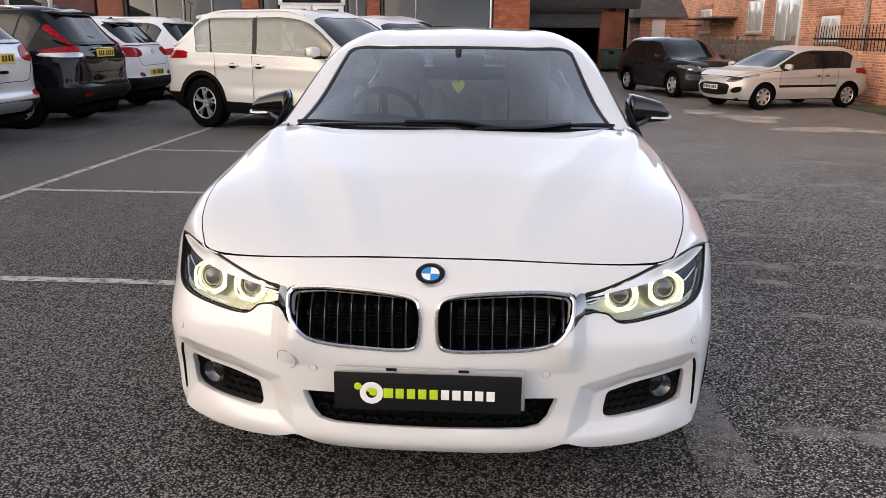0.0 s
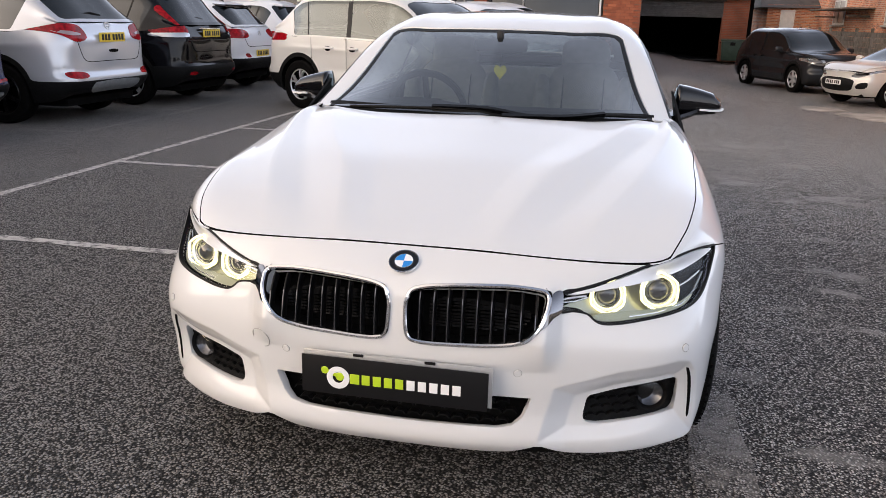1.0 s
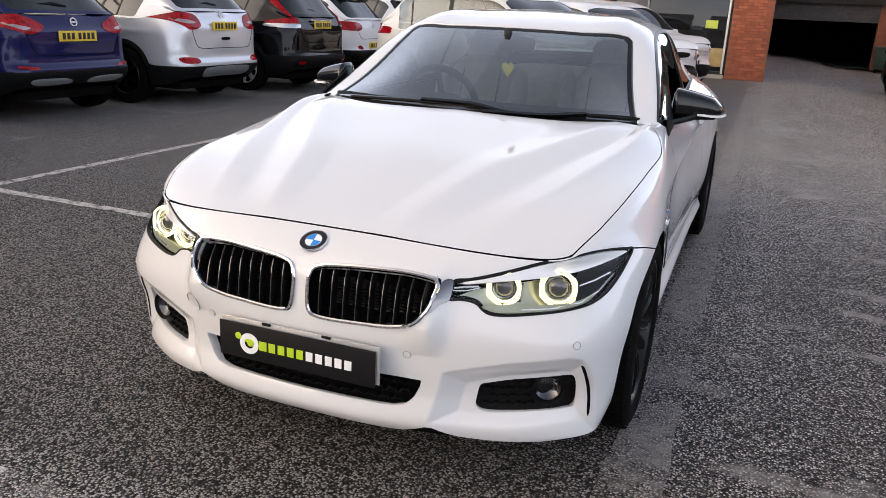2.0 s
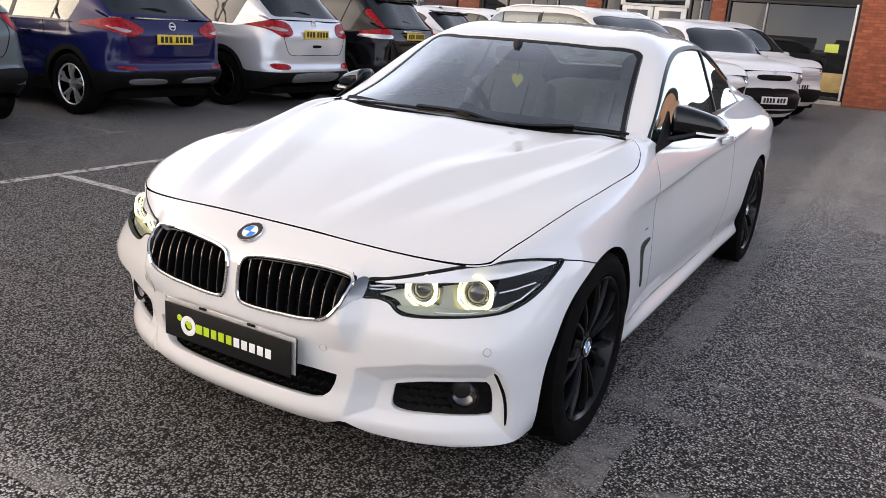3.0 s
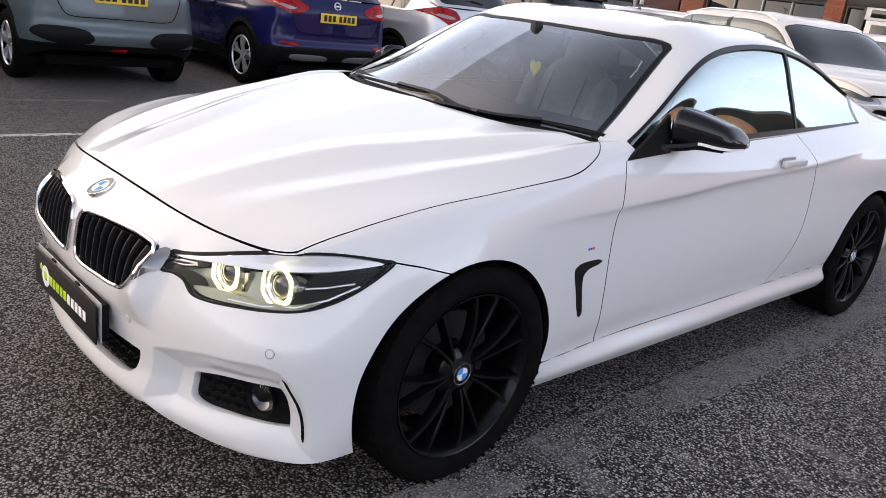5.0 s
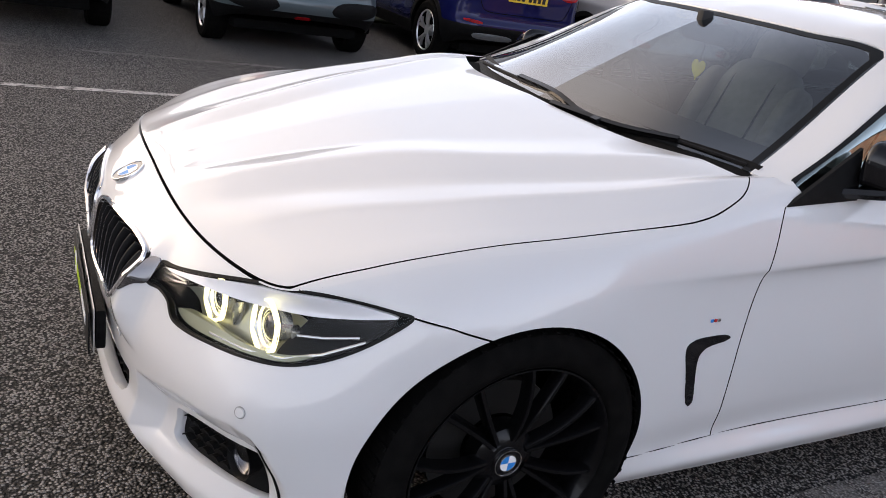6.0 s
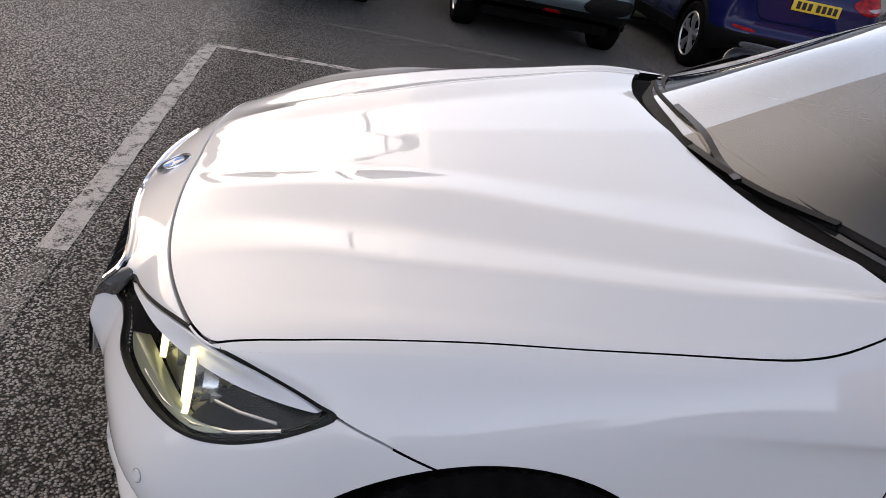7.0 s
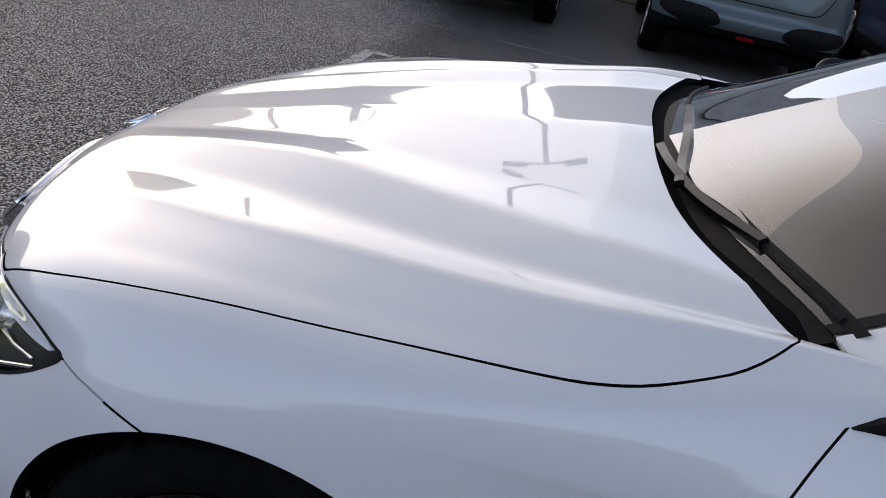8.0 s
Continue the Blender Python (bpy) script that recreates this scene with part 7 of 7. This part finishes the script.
parked_car("crossover_car", "deep blue crossover with black cladding and two-tone alloy wheels", dict(
    size=(4.39, 1.82, 1.60), paint=NAVY, axles=(.76, 3.41), wheel=.345, roof_back=.62, header=2.55, cowl=3.35, glass_low=1.13, belt=1.02, hood=1.02, tail=.12,
    clad=.40, clad_rear=.54, plate_rear=.90, badge_rear=1.045, seam=.70, rails=False, alloy=M["alloy"], split=True, rim=.235, glass=M["mirror_glass"],
    tail_lamps=[([(.40, 1.0), (.52, .93), (.66, .93), (.86, 1.02), (.93, 1.08), (.80, 1.12), (.60, 1.10)], RED), ([(.56, .975), (.68, .965), (.80, 1.03), (.70, 1.01)], INNER_LENS), ([(.56, .56), (.74, .575), (.74, .60), (.56, .585)], RED)],
    tail_patches=[([(.12, .40), (.20, .455), (.62, .46), (.56, .40)], GREYP)]), (-5.88, 5.02), 180, row_group)
parked_car("crossover_car", "silver-white off-roader with black wheels parked tail-out", dict(
    size=(4.53, 1.84, 1.69), paint=SILVER, axles=(.97, 3.66), wheel=.36, roof_back=.60, header=2.6, cowl=3.45, glass_low=1.20, belt=1.07, hood=1.08, tail=.12, rim=.235,
    clad=.42, clad_rear=.52, plate_rear=1.02, badge_rear=1.155, seam=.74, alloy=M["rim_black"], spokes=6, dark_rails=True,
    tail_lamps=[([(.46, 1.02), (.50, 1.14), (.66, 1.18), (.93, 1.17), (.80, 1.07), (.68, .98), (.56, .98)], RED), ([(.56, 1.05), (.60, 1.08), (.80, 1.10), (.72, 1.05)], INNER_LENS), ([(.56, .56), (.58, .62), (.80, .63), (.78, .56)], RED)],
    tail_patches=[([(-.1, .36), (.30, .36), (.46, .40), (.48, .47), (.40, .50), (-.1, .50)], GREYP), ([(-.08, .84), (.08, .84), (.08, .875), (-.08, .875)], M["gap"])]), (-5.58, 7.25), 180, row_group)
parked_car("crossover_car", "black off-roader with tall red tail lamps", dict(
    size=(4.57, 1.82, 1.68), paint=BLACK, axles=(.95, 3.57), wheel=.355, roof_back=.55, header=2.6, cowl=3.45, glass_low=1.16, belt=1.05, hood=1.06, tail=.12, rim=.23,
    clad=.40, clad_rear=.58, plate_rear=1.04, seam=.78, tall_lamps=True, alloy=M["alloy"], spokes=7, wiper=True, glass=M["dark_glass"],
    tail_lamps=[([(.60, 1.06), (.86, 1.04), (.90, 1.06), (.88, 1.16), (.76, 1.18), (.66, 1.16)], RED), ([(.62, 1.0), (.84, .99), (.86, 1.04), (.64, 1.05)], CLEAR), ([(.55, .46), (.58, .50), (.70, .50), (.70, .46)], RED)]), (-5.45, 9.62), 180, row_group)
parked_car("crossover_car", "white compact crossover with black lower bumper", dict(
    size=(4.12, 1.78, 1.56), paint=CLEAN, axles=(.75, 3.36), wheel=.335, roof_back=.60, header=2.4, cowl=3.15, glass_low=1.12, belt=1.02, tail=.16,
    clad=.36, clad_rear=.58, plate_rear=.66, badge_rear=1.0, seam=.78, rails=False, spoiler=M["gloss_black"], wiper=False,
    tail_lamps=[([(.42, .98), (.46, 1.06), (.90, 1.08), (.88, 1.0), (.80, .93), (.52, .93)], RED), ([(.46, .60), (.52, .66), (.62, .66), (.60, .60)], RED)]), (-5.75, 12.05), 180, row_group)
parked_car("crossover_car", "white estate car with dark rear glass", dict(
    size=(4.5, 1.8, 1.62), paint=CLEAN, axles=(.9, 3.6), wheel=.34, roof_back=.50, header=2.6, cowl=3.4, clad=.0, plate_rear=.8, rails=True,
    tail_lamps=[([(.62, .90), (.62, 1.08), (.90, 1.10), (.90, .92)], RED)]), (-5.8, 14.5), 180, row_group)
parked_car("crossover_car", "dark grey car at the end of the row", dict(
    size=(4.3, 1.8, 1.55), paint=BLACK, axles=(.85, 3.5), wheel=.34, roof_back=.6, header=2.5, cowl=3.3, clad=.36, clad_rear=.5, plate_rear=.85, rails=False,
    tail_lamps=[([(.50, .95), (.55, 1.06), (.90, 1.06), (.88, .95)], RED)]), (-5.9, -.20), 180, row_group)

front_group = "cars parked before the showroom"


def nose_anchor(sp):
    sp["anchor"] = -sp["size"][0]
    return sp


parked_car("crossover_car", "pearl white off-roader parked nose-out before the showroom", nose_anchor(dict(
    size=(4.48, 1.86, 1.65), paint=PEARL, axles=(.90, 3.57), wheel=.355, rim=.225, roof_back=.62, header=2.62, cowl=3.45, glass_low=1.15, belt=1.03, hood=1.07, tail=.12,
    clad=.40, clad_rear=.50, clad_front=.34, plate_front=.50, badge_front=.86, alloy=M["alloy"], split=True, plate_rear=.66, glass=M["mirror_glass"], trim=M["satin_black"],
    tail_lamps=[([(.50, .97), (.56, 1.05), (.93, 1.08), (.90, .98)], RED)],
    lamps=[([(.56, .84), (.62, .93), (.80, .95), (.88, .92), (.76, .84)], CLEAR)],
    nose_patches=[([(-.1, .645), (.47, .645), (.60, .712), (.62, .815), (.40, .805), (.22, .755), (-.1, .76)], M["bright_trim"]), ([(-.1, .66), (.46, .66), (.58, .72), (.60, .80), (.40, .79), (.22, .74), (-.1, .745)], M["black_plastic"]), ([(-.1, .36), (.7, .36), (.75, .44), (-.1, .44)], M["black_plastic"]), ([(.66, .44), (.76, .44), (.80, .60), (.72, .60)], M["bright_trim"])])), (-.35, 8.55), -26, front_group)
parked_car("crossover_car", "white boxy hatchback with a black lower bumper", nose_anchor(dict(
    size=(4.14, 1.80, 1.61), paint=CLEAN, axles=(.75, 3.32), wheel=.335, roof_back=.40, header=2.55, cowl=3.15, glass_low=1.12, belt=1.03, hood=1.08, tail=.08, nose=.08,
    clad=.0, plate_front=.52, badge_front=.93, alloy=M["alloy"], rails=False, trim=M["gloss_black"],
    lamps=[([(.50, .80), (.55, .91), (.72, .93), (.86, .90), (.82, .80), (.66, .77)], CLEAR)],
    nose_patches=[([(-.1, .82), (.30, .82), (.32, .885), (-.1, .885)], M["black_plastic"]), ([(-.1, .34), (.66, .34), (.76, .42), (.60, .66), (-.1, .67)], M["black_plastic"]), ([(-.1, .375), (.6, .375), (.6, .395), (-.1, .395)], M["bright_trim"]), ([(.66, .50), (.71, .56), (.77, .50), (.71, .44)], M["bright_trim"])])), (-.16, 11.42), -36, front_group)
parked_car("crossover_car", "white off-roader with a slatted chrome grille", nose_anchor(dict(
    size=(4.53, 1.84, 1.70), paint=CLEAN, axles=(.95, 3.64), wheel=.355, roof_back=.6, header=2.65, cowl=3.45, glass_low=1.15, belt=1.06, hood=1.10, tail=.12, nose=.10,
    clad=.0, plate_front=.62, badge_front=.87, alloy=M["alloy"], rails=False,
    lamps=[([(.55, .86), (.60, .95), (.80, .97), (.88, .93), (.76, .86)], CLEAR)],
    nose_patches=[([(-.1, .735), (.52, .735), (.52, .775), (-.1, .775)], M["bright_trim"]), ([(-.1, .80), (.54, .80), (.54, .84), (-.1, .84)], M["bright_trim"]), ([(-.1, .865), (.50, .865), (.50, .905), (-.1, .905)], M["bright_trim"]), ([(-.1, .36), (.74, .36), (.78, .50), (.6, .56), (-.1, .56)], M["black_plastic"])])), (-.17, 14.5), -36, front_group)

lane_group = "cars parked along the houses"
parked_car("hatchback_car", "sandy silver hatchback parked against the brick wall", nose_anchor(dict(
    size=(4.28, 1.82, 1.50), paint=SANDY, axles=(.80, 3.41), wheel=.315, rim=.20, roof_back=.62, header=2.25, cowl=3.30, glass_low=1.02, belt=.95, hood=.93, tail=.14, nose=.10,
    plate_front=.53, badge_front=.77, moulding=.56, alloy=M["alloy"], rails=False, spokes=7, trim=M["gloss_black"], glass=M["dark_glass"],
    tail_lamps=[([(.56, .84), (.62, .96), (.88, 1.0), (.91, .90), (.80, .82)], RED)],
    lamps=[([(.42, .68), (.56, .76), (.80, .86), (.88, .84), (.80, .74), (.60, .66)], CLEAR)],
    nose_patches=[([(-.1, .36), (.40, .36), (.52, .44), (.50, .60), (-.1, .62)], M["black_plastic"]), ([(.60, .42), (.64, .52), (.80, .56), (.78, .44)], M["black_plastic"])])), (5.62, 18.25), -157, lane_group)
parked_car("crossover_car", "charcoal off-roader facing out of the lane", nose_anchor(dict(
    size=(4.63, 1.89, 1.68), paint=CHARCOAL, axles=(.95, 3.72), wheel=.36, rim=.23, roof_back=.6, header=2.6, cowl=3.5, glass_low=1.15, belt=1.05, hood=1.06, tail=.12, nose=.10,
    clad=.30, plate_front=.56, alloy=M["alloy"], rails=False, spokes=6, glass=M["dark_glass"],
    lamps=[([(.52, .78), (.56, .92), (.80, .94), (.90, .88), (.74, .78)], CLEAR)],
    nose_patches=[([(-.1, .70), (.42, .70), (.46, .86), (-.1, .86)], M["bright_trim"]), ([(-.1, .72), (.40, .72), (.43, .84), (-.1, .84)], M["black_plastic"])])), (6.55, 21.0), -72, lane_group)
